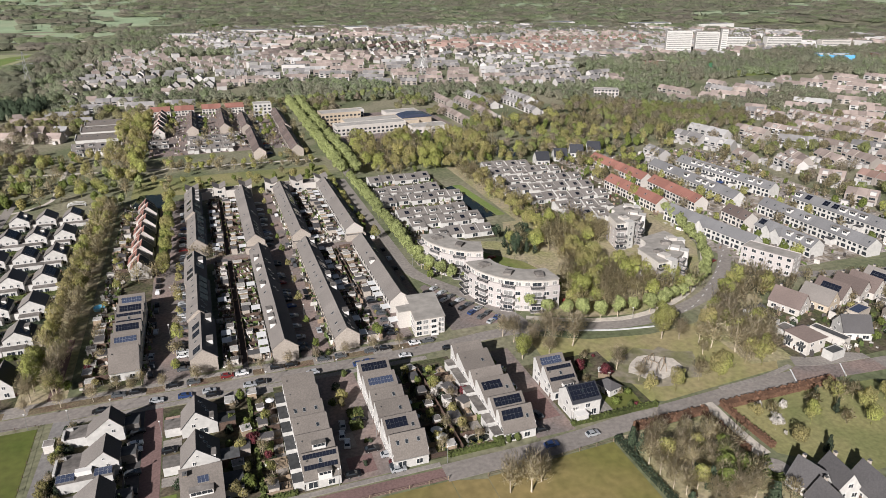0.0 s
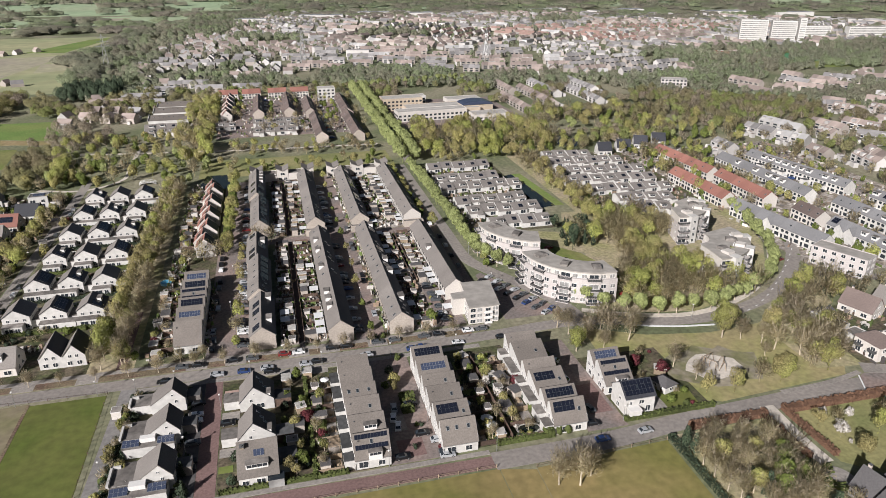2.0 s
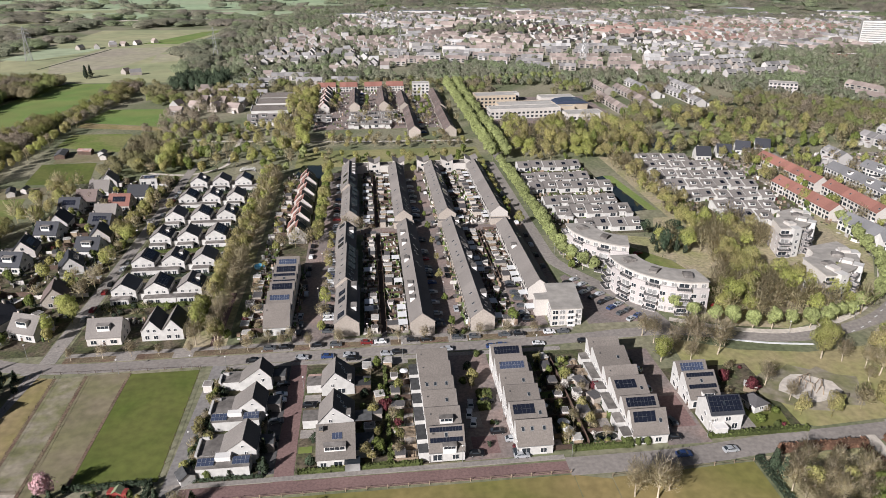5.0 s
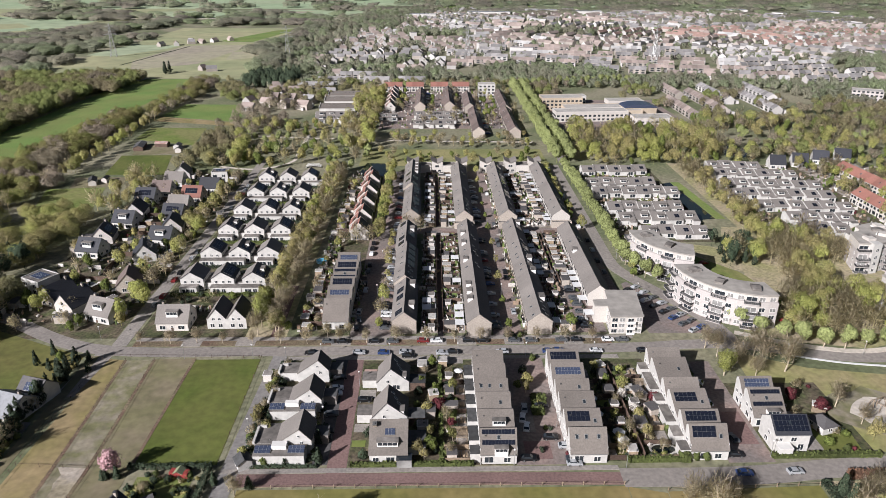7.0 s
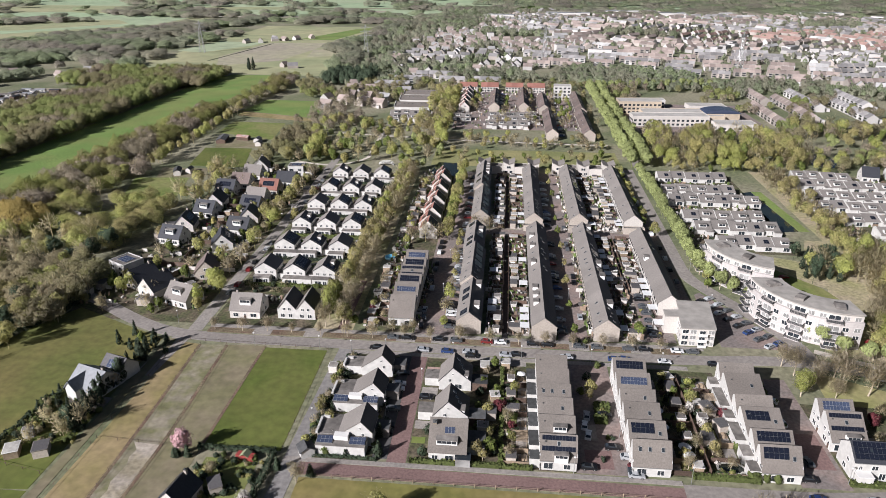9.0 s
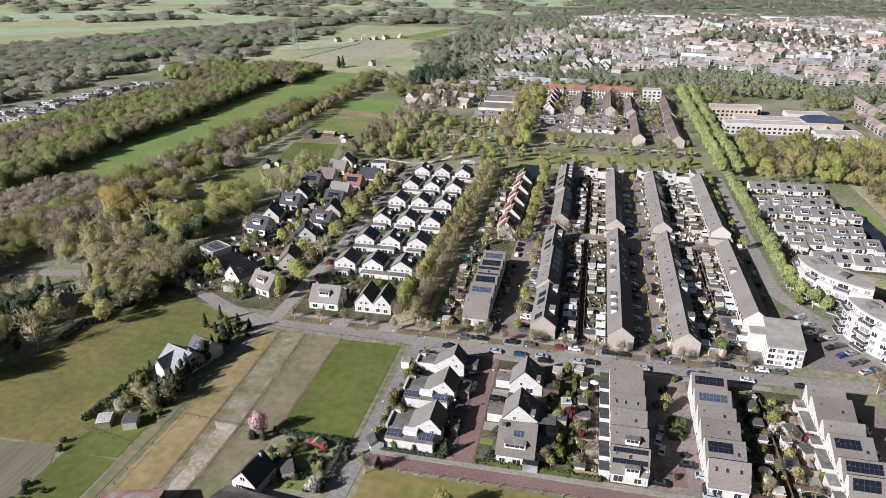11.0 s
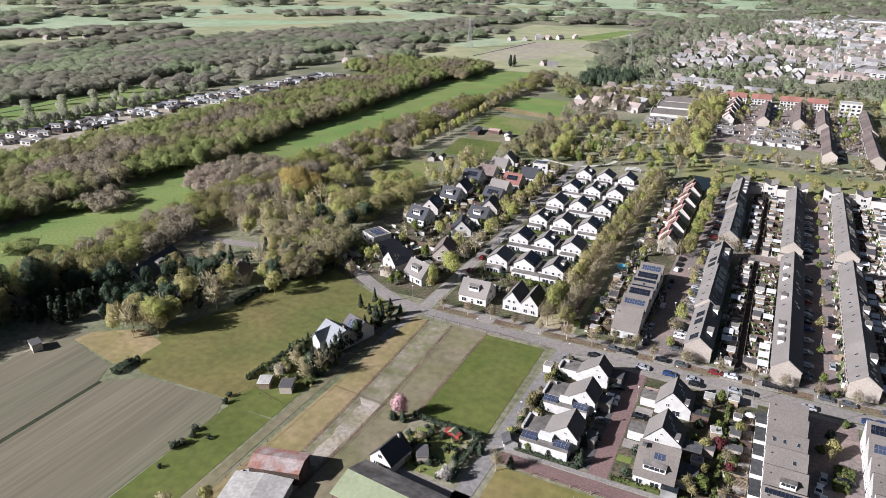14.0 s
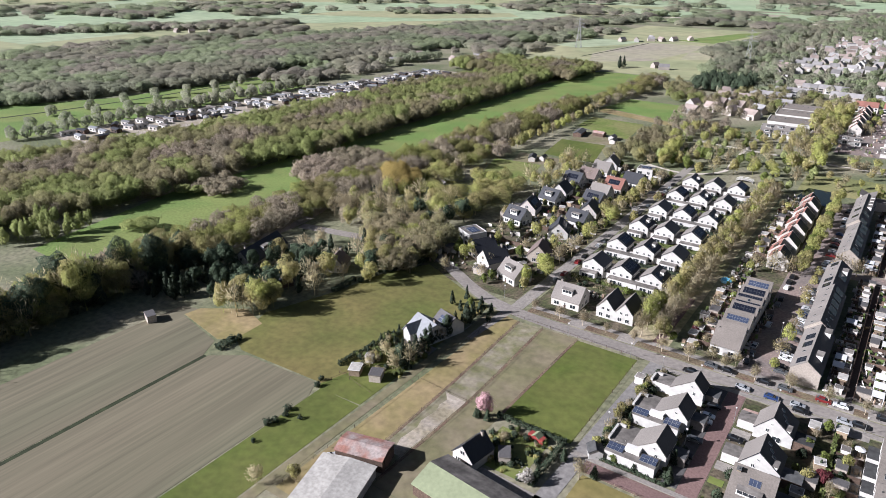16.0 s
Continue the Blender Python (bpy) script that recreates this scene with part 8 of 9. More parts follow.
scatter("conifer bare budding pine bare budding", 44, -214, -160, 178, 228, 0.7, 1.2, 4.5, keep=lambda x, y: clear_of([(-181, 180, -182, 186), (-218, 162, -213, 184), (-229, 208, -200, 213), (-200, 213, -161, 222)], x, y, 8.5) and y > 190 - 0.9 * (x + 176))
scatter("conifer bare pine budding", 12, -208, -176, 150, 176, 0.7, 1.1, 5, keep=lambda x, y: math.hypot(x + 190, y - 160.5) > 8 and x < -178)
# paddocks in the north-west
for x, y, rz, w, l in ((-195, 447, 10, 6, 14), (-170, 447, 0, 4, 6), (-182, 452, 80, 4, 9), (-166, 438, 0, 4, 5), (-192, 371, 20, 4, 9), (-186, 374, 0, 3, 5)):
    at(gable_house(float(w), float(l), 2.4, 2.4, 3.4, 0, (WOOD_DARK, WHITE, CREAM)[(x + y) % 3], (FELT_DARK, ASBESTOS, RUST)[(x * y) % 3], None, 0.3, "stable")[0], x, y, rz, "low timber stable with a felt roof", "stable", "stables")
for i in range(13):
    hedge(-152.6 - 0.55 * i, -150.4 - 0.55 * i, 388 + 7.6 * i, 395.6 + 7.6 * i, 2.2, "conifer", "dark hedge beside paddocks")
scatter("bare budding bare", 16, -172, -156, 316, 384, 0.8, 1.15, 4)
avenue("bare budding", [(-216, 312), (-216, 370), (-212, 440), (-216, 540)], 9, 0.7, 1.0, "paddock trees")
scatter("green budding lime", 12, -128, -100, 402, 440, 0.9, 1.3, 5)
pool = new("swimming_pool")
bm = bmesh.new()
tube(bm, (0, 0, 0), (0, 0, 0.9), 2.2, 2.2, 20)
part("wall", mesh_of("wall", bm, mat("pool_blue", (0.25, 0.5, 0.62), 0.4, 0.1)), pool)
bm = bmesh.new()
tube(bm, (0, 0, 0.9), (0, 0, 0.92), 2.0, 2.0, 20)
part("water", mesh_of("water", bm, mat("pool_water", (0.12, 0.42, 0.62), 0.1, 0.1)), pool)
pool.matrix_basis = pose(-47, 262.5, 0.03)
tagged(pool, "round bright blue garden swimming pool", "pool")
for x, k, y, s in ((-80.2, "pink", 135, 1.2), (-81.5, "conifer", 133.5, 0.55), (-78.6, "conifer", 133.5, 0.55), (-82, "conifer", 133, 0.45), (-58, "blossom", 118, 1.1), (-57, "conifer", 122, 0.4), (-70, "bare", 128, 0.4), (-74, "conifer", 129, 0.35), (-54, "conifer", 131, 0.5), (-45, "conifer", 129.5, 0.55), (-48, "bare", 127, 0.6), (-25.5, "budding", 116.5, 0.85), (60, "bare", 120, 0.95), (65, "bare", 118.5, 1.05), (69, "bare", 121, 0.8), (-105, "budding", 86, 0.5), (-112, "bare", 80, 0.5), (-127.6, "conifer", 98, 0.25)):
    tree(k, x, y, s)
for x, y, k in ((-127.5, 97, 1.3), (-126.6, 99.2, 1.2), (-126.2, 102.6, 1.1), (-127.8, 105, 1.2), (-125, 90, 0.8), (-122, 104, 0.9), (-129, 118, 1.1), (-130.4, 121, 1.0), (-171, 120, 1.5), (-170, 122.4, 1.3)):
    shrub("conifer", x, y, k, 1.1)
hedge(-77, -56.5, 136.4, 137.4, 1.6, "conifer", "dark garden hedge beside a pasture")
hedge(-57.5, -56, 118, 136, 1.8, "conifer", "dark hedge beside a lane")
rect("lawn", -74, -60, 118, 134, 0.045, GRASS, "farmhouse garden lawn", "grass")
for _ in range(60):
    shrub(("conifer", "hedge", "gold", "conifer", "bare")[int(rng.integers(5))], float(rng.uniform(-76, -58)), float(rng.uniform(118, 135)), float(rng.uniform(0.5, 1.2)))


def play_house():
    root = new("play_house")
    bm = bmesh.new()
    box(bm, -3.2, 3.2, -1.2, 1.2, 0, 1.9)
    part("wall", mesh_of("wall", bm, RED_PAINT), root)
    bm = bmesh.new()
    prism(bm, [(-1.7, 1.7), (0, 2.9), (1.7, 1.7), (1.7, 1.9), (0, 3.1), (-1.7, 1.9)], -1.6, 1.6)
    part("roof", mesh_of("roof", bm, GREEN_SHEET), root)
    return root


RED_PAINT = mat("red_paint", (0.25, 0.045, 0.04), 0.6, 0.1)
place("play_house", play_house, pose(-63.5, 134.4, 0, 0, 0, -10) @ Matrix.Scale(0.75, 4), "red painted garden playhouse with a green roof", "playhouse")
put_shed(-67, 123, 30, 2)
# meadow and copse in the east
for x, y, s in ((90, 176, 0.9), (104, 181, 1.05), (110, 178, 1.1), (90, 192, 0.8), (142, 172, 1.2), (126, 143, 0.85), (118, 145, 0.7), (116, 160, 0.75), (119, 152, 0.6), (143, 144, 0.95), (137, 146, 0.85), (162, 146, 1.0), (158, 149, 0.9), (97, 183, 0.9), (104, 187, 0.95), (92, 187, 0.85), (166, 165, 1.1), (167, 157, 1.1), (163, 171, 1.1), (154, 161, 1.0), (171, 154, 1.0), (175, 163, 1.1), (158, 168, 1.0), (170, 172, 1.1), (160, 156, 0.95), (115, 183, 0.7), (100, 176, 0.7)):
    tree(("bare", "bare", "budding")[int(x + y) % 3], x, y, s)
scatter("bare bare budding", 8, 146, 174, 146, 176, 0.55, 0.95, 6, keep=lambda x, y: (x - 128) ** 2 + (y - 157) ** 2 > 110)
scatter("bare bare budding bare", 46, 164, 206, 148, 206, 0.85, 1.15, 4.6, keep=lambda x, y: y < 0.75 * (x - 168) + 178 and not (x > 180 and y < 181) and not (x > 172 and y < 158))
scatter("bare bare budding conifer bare bare", 40, 98, 124, 92, 127, 0.6, 0.95, 2.8, keep=lambda x, y: y < 128 - 0.35 * (x - 98) and not (x > 122 and y > 98))
for x, y, k in ((116, 110, 1.05), (119, 106, 1.0), (113, 106, 0.95), (118, 113, 0.9), (110, 102, 1.0)):
    tree("green", x, y, k)
for x, y, kind, k in ((141, 118, "blossom", 1.25), (150, 125, "blossom", 0.8), (143, 127, "blossom", 0.7), (162, 125, "conifer", 0.75), (163, 118, "conifer", 0.7), (158, 122, "bare", 0.6), (168, 122, "bare", 1.0), (172, 116, "budding", 0.8)):
    tree(kind, x, y, k)
scatter("blossom budding budding bare bare conifer", 14, 137, 185, 104, 128, 0.4, 0.75, 5)
scatter("bare bare budding bare budding bare", 140, 122, 176, 196, 288, 0.8, 1.15, 3.9, keep=lambda x, y: not (x < 144 and y > 268) and (x - 118) ** 2 + (y - 243) ** 2 > 500 and not (x < 140 and 215 < y < 262 and x < 104 + 0.9 * (y - 205) ** 0 * 26) and (x - 170) ** 2 + (y - 238) ** 2 > 330)
scatter("conifer pine", 16, 122, 138, 250, 278, 0.7, 1.0, 3)
scatter("bare bare budding", 44, 146, 160, 290, 404, 0.6, 0.95, 3.5)
scatter("budding bare green", 36, 220, 246, 285, 400, 0.6, 0.9, 3.5, keep=lambda x, y: x < 224 or x > 256 or y > 330)
garden_fence(-118, 243, 20, 0, 1.6, CREAM, "low cream garden wall beside a yard")
scatter("budding green bare conifer", 40, -156, -110, 205, 390, 0.45, 0.75, 5)
# park
bridge = new("footbridge")
bm = bmesh.new()
for i in range(8):
    a0, a1 = math.pi * i / 8, math.pi * (i + 1) / 8
    prism(bm, [(-4.5 * math.cos(a0), 1.3 * math.sin(a0)), (-4.5 * math.cos(a1), 1.3 * math.sin(a1)), (-4.5 * math.cos(a1), 1.3 * math.sin(a1) + 0.25), (-4.5 * math.cos(a0), 1.3 * math.sin(a0) + 0.25)], -1.2, 1.2)
part("deck", mesh_of("deck", bm, ASBESTOS), bridge)
for y in (-1.2, 1.2):
    bm = bmesh.new()
    for i in range(8):
        a0, a1 = math.pi * i / 8, math.pi * (i + 1) / 8
        tube(bm, (-4.5 * math.cos(a0), y, 1.3 * math.sin(a0) + 1.2), (-4.5 * math.cos(a1), y, 1.3 * math.sin(a1) + 1.2), 0.1, 0.1, 5)
    part("handrail", mesh_of("handrail", bm, PLASTIC_W), bridge)
    for i in range(9):
        a0 = math.pi * i / 8
        bm = bmesh.new()
        tube(bm, (-4.5 * math.cos(a0), y, 1.3 * math.sin(a0)), (-4.5 * math.cos(a0), y, 1.3 * math.sin(a0) + 1.2), 0.06, 0.06, 4)
        part("post", mesh_of("post", bm, PLASTIC_W), bridge)
bridge.matrix_basis = pose(-72, 401, 0)
tagged(bridge, "white arched footbridge in a park", "footbridge")
scatter("budding green lime bare bare gold budding", 92, -135, -40, 396, 505, 0.75, 1.15, 7, keep=lambda x, y: not (-80 < x < -64 and 380 < y < 412) and not (-47 < x and y < 414))
scatter("budding bare green bare", 70, -45, 70, 500, 665, 0.6, 0.9, 6, keep=lambda x, y: not any(abs(x - a) < 6 for a in (-36, -16, 8, 30, 60)))
scatter("bare bare budding", 46, -30, 70, 444, 478, 0.4, 0.7, 3)
scatter("green budding bare", 22, -36, 66, 402, 430, 0.5, 0.8, 6)
scatter("budding bare bare budding bare budding gold", 84, 92, 190, 418, 488, 1.0, 1.4, 5, keep=lambda x, y: abs(x - 150) > 5)
scatter("green", 6, 145, 155, 424, 480, 1.2, 1.5, 6)
scatter("budding budding bare green", 70, 96, 200, 402, 440, 0.6, 0.9, 5)
scatter("budding bare budding", 60, -62, -42, 430, 640, 0.9, 1.3, 5)
scatter("budding bare green bare", 150, 222, 345, 205, 420, 0.5, 0.85, 4, keep=lambda x, y: clear_of(EAST_LINES, x, y, 7.5) and math.hypot(x - 224, y - 209) > 14)
scatter("budding bare green lime", 110, 200, 330, 410, 520, 0.8, 1.2, 5)
avenue("bare budding", [(259, 285), (259, 385)], 6, 0.5, 0.7, "street trees")
avenue("bare", [(208, 196), (232, 189), (264, 184)], 6.5, 0.5, 0.65, "street trees")
scatter("bare budding green", 24, 186, 268, 142, 171, 0.35, 0.6, 5, keep=lambda x, y: clear_of([(202, 181, 204, 169), (197, 158, 199, 146), (207, 152, 208, 152.5), (184, 151, 185, 151), (182, 172, 184, 160), (215, 174, 222, 160), (232, 152, 247, 155)], x, y, 7.0))
for i in range(16):
    put_shed(-43.5 + float(rng.normal()) * 1.2, 206 + 5.4 * i if i < 9 else 292 + 9.3 * (i - 9), 0)
    garden_fence(-42, 208.6 + 5.4 * i if i < 9 else 296 + 9.3 * (i - 9), 6.5, 0)
scatter("bare budding conifer", 26, -46, -39.5, 204, 385, 0.3, 0.5, 4)

# ---- distance: town, woods, landmarks ----


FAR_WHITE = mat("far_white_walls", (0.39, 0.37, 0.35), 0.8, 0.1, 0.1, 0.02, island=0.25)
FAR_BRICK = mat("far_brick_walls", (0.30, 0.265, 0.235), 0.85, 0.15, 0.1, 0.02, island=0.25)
# town roofs paler than the near tiles, with haze put into the colour
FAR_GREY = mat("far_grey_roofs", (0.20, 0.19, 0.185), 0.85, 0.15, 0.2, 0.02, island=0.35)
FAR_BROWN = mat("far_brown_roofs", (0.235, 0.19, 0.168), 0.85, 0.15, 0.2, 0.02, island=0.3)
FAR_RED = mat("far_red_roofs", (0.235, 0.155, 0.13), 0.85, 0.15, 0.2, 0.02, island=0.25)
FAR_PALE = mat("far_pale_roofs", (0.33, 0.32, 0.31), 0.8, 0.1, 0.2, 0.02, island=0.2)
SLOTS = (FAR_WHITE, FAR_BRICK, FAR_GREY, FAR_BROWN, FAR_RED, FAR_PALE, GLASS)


def far_houses(name, rows, label):
    """rows: x, y, turn, width, length, eaves, ridge, wall slot, roof slot, and a foot for what hangs on a wall. One joined mass of gabled houses."""
    v, f, mi = [], [], []
    for x, y, a, w, l, e, r, wm, rm, *z in rows:
        ca, sa, b, z = math.cos(a), math.sin(a), len(v), z[0] if z else 0.0
        for px, py, pz in ((-w, -l, z), (w, -l, z), (w, l, z), (-w, l, z), (-w, -l, e), (w, -l, e), (w, l, e), (-w, l, e), (0, -l, r), (0, l, r)):
            v.append((x + (px * ca - py * sa) / 2, y + (px * sa + py * ca) / 2, pz))
        f += [(b, b + 1, b + 5, b + 8, b + 4), (b + 2, b + 3, b + 7, b + 9, b + 6), (b + 1, b + 2, b + 6, b + 5), (b + 3, b, b + 4, b + 7), (b + 5, b + 6, b + 9, b + 8), (b + 7, b + 4, b + 8, b + 9)]
        mi += [wm] * 4 + [rm] * 2
    me = bpy.data.meshes.new(name)
    me.from_pydata(v, [], f)
    for m in SLOTS:
        me.materials.append(m)
    me.polygons.foreach_set("material_index", np.array(mi, dtype=np.int32))
    me.update()
    return tagged(new(name, me), label, "houses", "", "stuff")


g5 = np.random.default_rng(21)


def along(y, table):
    """A line through (y, x) pairs."""
    return float(np.interp(y, [p[0] for p in table], [p[1] for p in table]))


def wave(x, y, size, seed):
    return noise.noise(Vector((x / size, y / size, seed)))


TOWN_WEST = ((690, -112), (900, -150), (1000, -140), (1250, -110), (1400, -50), (1650, 60))


# x, y of both ends, wall and roof
BELT_ROWS = (
    (402, 389, 418, 368, 0, 2), (421, 370, 426, 350, 1, 3), (360, 344, 354, 320, 0, 3), (377, 352, 366, 327, 1, 3), (395, 345, 389, 322, 1, 3), (413, 339, 409, 312, 1, 3), (438, 357, 448, 339, 0, 2),
    (353, 305, 361, 293, 1, 3), (367, 444, 373, 409, 0, 5), (342, 429, 345, 403, 0, 2), (347, 402, 354, 381, 0, 5), (337, 271, 345, 257, 1, 3), (378, 297, 379, 279, 1, 4), (396, 300, 399, 272, 1, 4), (342, 364, 341, 348, 1, 3),
    (386, 405, 384, 389, 1, 3), (489, 465, 497, 403, 1, 3), (461, 475, 468, 451, 1, 3), (292, 394, 290, 374, 0, 2), (470, 400, 478, 350, 1, 3), (512, 430, 520, 380, 1, 3), (455, 425, 460, 396, 1, 3), (432, 330, 440, 296, 1, 3), (458, 330, 466, 290, 1, 3), (400, 430, 404, 402, 1, 3), (425, 425, 432, 390, 0, 3))
BELT_LINES = [r[:4] for r in BELT_ROWS]


EAST_QUARTERS = ((530, 600, 400, 502), (452, 600, 480, 502), (440, 580, 545, 622), (612, 770, 510, 630), (440, 600, 272, 345), (640, 800, 380, 470))


def town_at(x, y):
    """1 where streets of houses stand, 0 where there are woods or fields."""
    r = math.hypot(x, y)
    if math.degrees(math.atan2(x, y)) > 60:
        return 0.0
    if y > 676 and x < 470 and r < 1640:
        if x < along(y, TOWN_WEST):
            return 0.0
        if 180 < x < 330 and y < 712:
            return 0.0
        if x < 60 and y > 760 and wave(x, y, 120, 3) < -0.12:
            return 0.0
        return 1.0 if wave(x, y, 210, 3) > -0.42 else 0.0
    if y > 860 and r < 1640 and x >= 470:
        return 1.0 if wave(x, y, 230, 3) > -0.35 else 0.0
    for x0, x1, y0, y1 in EAST_QUARTERS:
        if x0 < x < x1 and y0 < y < y1:
            return 1.0
    if -160 < x < -98 and 560 < y < 676:
        return 1.0
    return 0.0


# streets: each quarter has its own direction, roofs and kind of house
quarters = []
for i in range(-3, 14):
    for j in range(2, 15):
        x, y = (i + 0.5 + float(g5.uniform(-0.3, 0.3))) * 118, (j + 0.5 + float(g5.uniform(-0.3, 0.3))) * 118
        turn = 1.4 + 0.5 * wave(x, y, 200, 2) if y < 960 and x < 420 else 0.45 + 0.9 * wave(x, y, 420, 9) + (1.57 if g5.random() < 0.4 else 0.0)
        red = (280 < x < 860 and 1000 < y < 1210 and g5.random() < 0.8)
        quarters.append((x, y, turn, 4 if red else (3 if g5.random() < 0.68 else 2), g5.random() < (0.75 if x > 70 else 0.2)))
centres = np.array([q[:2] for q in quarters])
town, town_trees = [], {0: [], 1: [], 2: []}
for qi, (cx, cy, turn, roof, rows_of) in enumerate(quarters):
    ca, sa = math.cos(turn), math.sin(turn)
    for v in np.arange(-96, 97, 31.0 if rows_of else 23.0):
        u = -96.0 + float(g5.uniform(0, 12))
        while u < 96:
            l = float(g5.uniform(18, 40)) if rows_of else float(g5.uniform(9, 12))
            x, y = cx - sa * (u + l / 2) + ca * v, cy + ca * (u + l / 2) + sa * v
            u += l + (float(g5.uniform(6, 16)) if rows_of else 7.0)
            if int(np.argmin(((centres - (x, y)) ** 2).sum(1))) != qi or not town_at(x, y):
                continue
            r = math.hypot(x, y)
            k = 1.0 if rows_of else float(g5.uniform(0.9, 1.15))
            tilt = turn if rows_of or g5.random() < 0.6 else turn + 1.57
            rm = roof if g5.random() < 0.8 else int(g5.choice([2, 3, 5]))
            if r > 850 and g5.random() < 0.04:
                town.append((x, y, tilt, 12.0, min(l, 30.0), 8.5, 8.8, 0, 2))
            elif not rows_of:
                town.append((x, y, tilt, 8.2 * k, l, 4.0, 7.6, 0 if g5.random() < 0.6 else 1, rm))
            else:
                units = max(2, int(l / (6 if r < 1000 else 10)))
                for n in range(units):
                    w = l / units
                    px, off = (n + 0.5) * w - l / 2, 0.9 * (n // 2 % 2)
                    town.append((x - sa * px + ca * off, y + ca * px + sa * off, tilt, 8.0, w - 0.05, 4.6, 7.7 + 0.2 * (n % 2), 0 if g5.random() < 0.3 else 1, rm))
                    if r < 1000:
                        for z0, z1 in ((0.7, 2.2), (3.0, 4.2)):
                            town.append((x - sa * px + ca * off, y + ca * px + sa * off, tilt, 8.12, w * 0.55, z1, z1 + 0.02, 6, 6, z0))
            if r < 1250:
                # white extensions, sheds and dormers behind the houses
                for n in range(max(1, int(l / 7))):
                    px = (n + 0.5) * 7 - l / 2 + float(g5.uniform(-1, 1))
                    for off, p in ((5.6, 0.55), (10.5, 0.5), (-5.4, 0.2)):
                        if g5.random() < p:
                            h = float(g5.uniform(2.3, 3.0))
                            town.append((x - sa * px + ca * off, y + ca * px + sa * off, tilt, 2.8, float(g5.uniform(2.2, 4.2)), h, h + 0.1, 0, int(g5.choice([5, 2, 2, 3]))))
                    if g5.random() < 0.3:
                        town.append((x - sa * px + ca * 2.2, y + ca * px + sa * 2.2, tilt, 2.4, 2.6, 7.2, 7.3, 0, 5))
            for _ in range(int(l / 8) + 1 if rows_of else 3):
                if g5.random() < 0.7:
                    px, off = float(g5.uniform(-l / 2 - 4, l / 2 + 4)), float(g5.choice([-10, -13, 12, 15])) + float(g5.normal()) * 2.0
                    kk = float(g5.uniform(0.6, 1.25)) * (1.0 if r < 1250 else 1.2)
                    town_trees[int(g5.choice([0, 0, 1, 2]))].append((x - sa * px + ca * off, y + ca * px + sa * off, 3.0 * kk, 7.2 * kk))
# the streets beyond a tree belt
for ax, ay, bx, by, wm, rm in BELT_ROWS:
    l, a = math.hypot(bx - ax, by - ay), math.atan2(by - ay, bx - ax) + math.pi / 2
    ca, sa, units = math.cos(a), math.sin(a), max(2, round(math.hypot(bx - ax, by - ay) / 6))
    for n in range(units):
        f = (n + 0.5) / units
        x, y = ax + (bx - ax) * f + ca * 0.8 * (n // 2 % 2), ay + (by - ay) * f + sa * 0.8 * (n // 2 % 2)
        town.append((x, y, a, 8.4, l / units - 0.05, 4.7, 7.8 + 0.2 * (n % 2), wm, rm))
        for z0, z1 in ((0.7, 2.2), (3.0, 4.2)):
            town.append((x, y, a, 8.52, 3.0, z1, z1 + 0.02, 6, 6, z0))
        for off, p in ((5.8, 0.7), (-5.8, 0.7), (11.0, 0.5), (-11.0, 0.5)):
            if g5.random() < p:
                h = float(g5.uniform(2.3, 3.0))
                town.append((x + ca * off, y + sa * off, a, 3.0, float(g5.uniform(2.4, 4.6)), h, h + 0.1, 0, int(g5.choice([5, 2, 3]))))
        if g5.random() < 0.45:
            sgn = 1 if ca < 0 else -1
            town.append((x + ca * 2.3 * sgn, y + sa * 2.3 * sgn, a, 2.4, 3.0, 7.1, 7.2, 0, 5))
        if g5.random() < 0.25:
            town_trees[int(g5.choice([0, 1, 2]))].append((x + ca * 13, y + sa * 13, 2.2, 5.5))
# the streets east of the school
for x, y0, y1, wm, rm in ((207, 527, 597, 1, 3), (236, 545, 632, 1, 3), (258, 590, 655, 0, 2), (281, 550, 618, 0, 2), (300, 600, 660, 0, 2), (222, 612, 660, 1, 3)):
    for y in np.arange(y0, y1, 8.0):
        town.append((x, float(y), -0.05, 8.0, 7.95, 4.4, 7.2 + 0.2 * (int(y) % 2), wm, rm))
        town.append((x + 7.5, float(y), -0.05, 3.0, 3.6, 2.6, 2.7, 0, 5))
        for z0, z1 in ((0.7, 2.2), (2.9, 4.0)):
            town.append((x, float(y), -0.05, 8.12, 4.6, z1, z1 + 0.02, 6, 6, z0))
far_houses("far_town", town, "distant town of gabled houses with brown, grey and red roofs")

# warehouses at the edge of the town
for x, y, w, l in ((-20, 1440, 22, 60), (120, 1500, 30, 90), (240, 1560, 26, 70), (330, 1520, 40, 60), (1000, 1400, 36, 90), (1120, 1330, 30, 80), (820, 1500, 40, 70), (640, 1560, 30, 90)):
    place(("warehouse", w), lambda w=w, l=l: flat_block(w, l, 8, WHITE, ZINC, "warehouse"), pose(x, y, 0, 0, 0, 84), "long pale warehouse at the edge of a town", "warehouse", "warehouses")

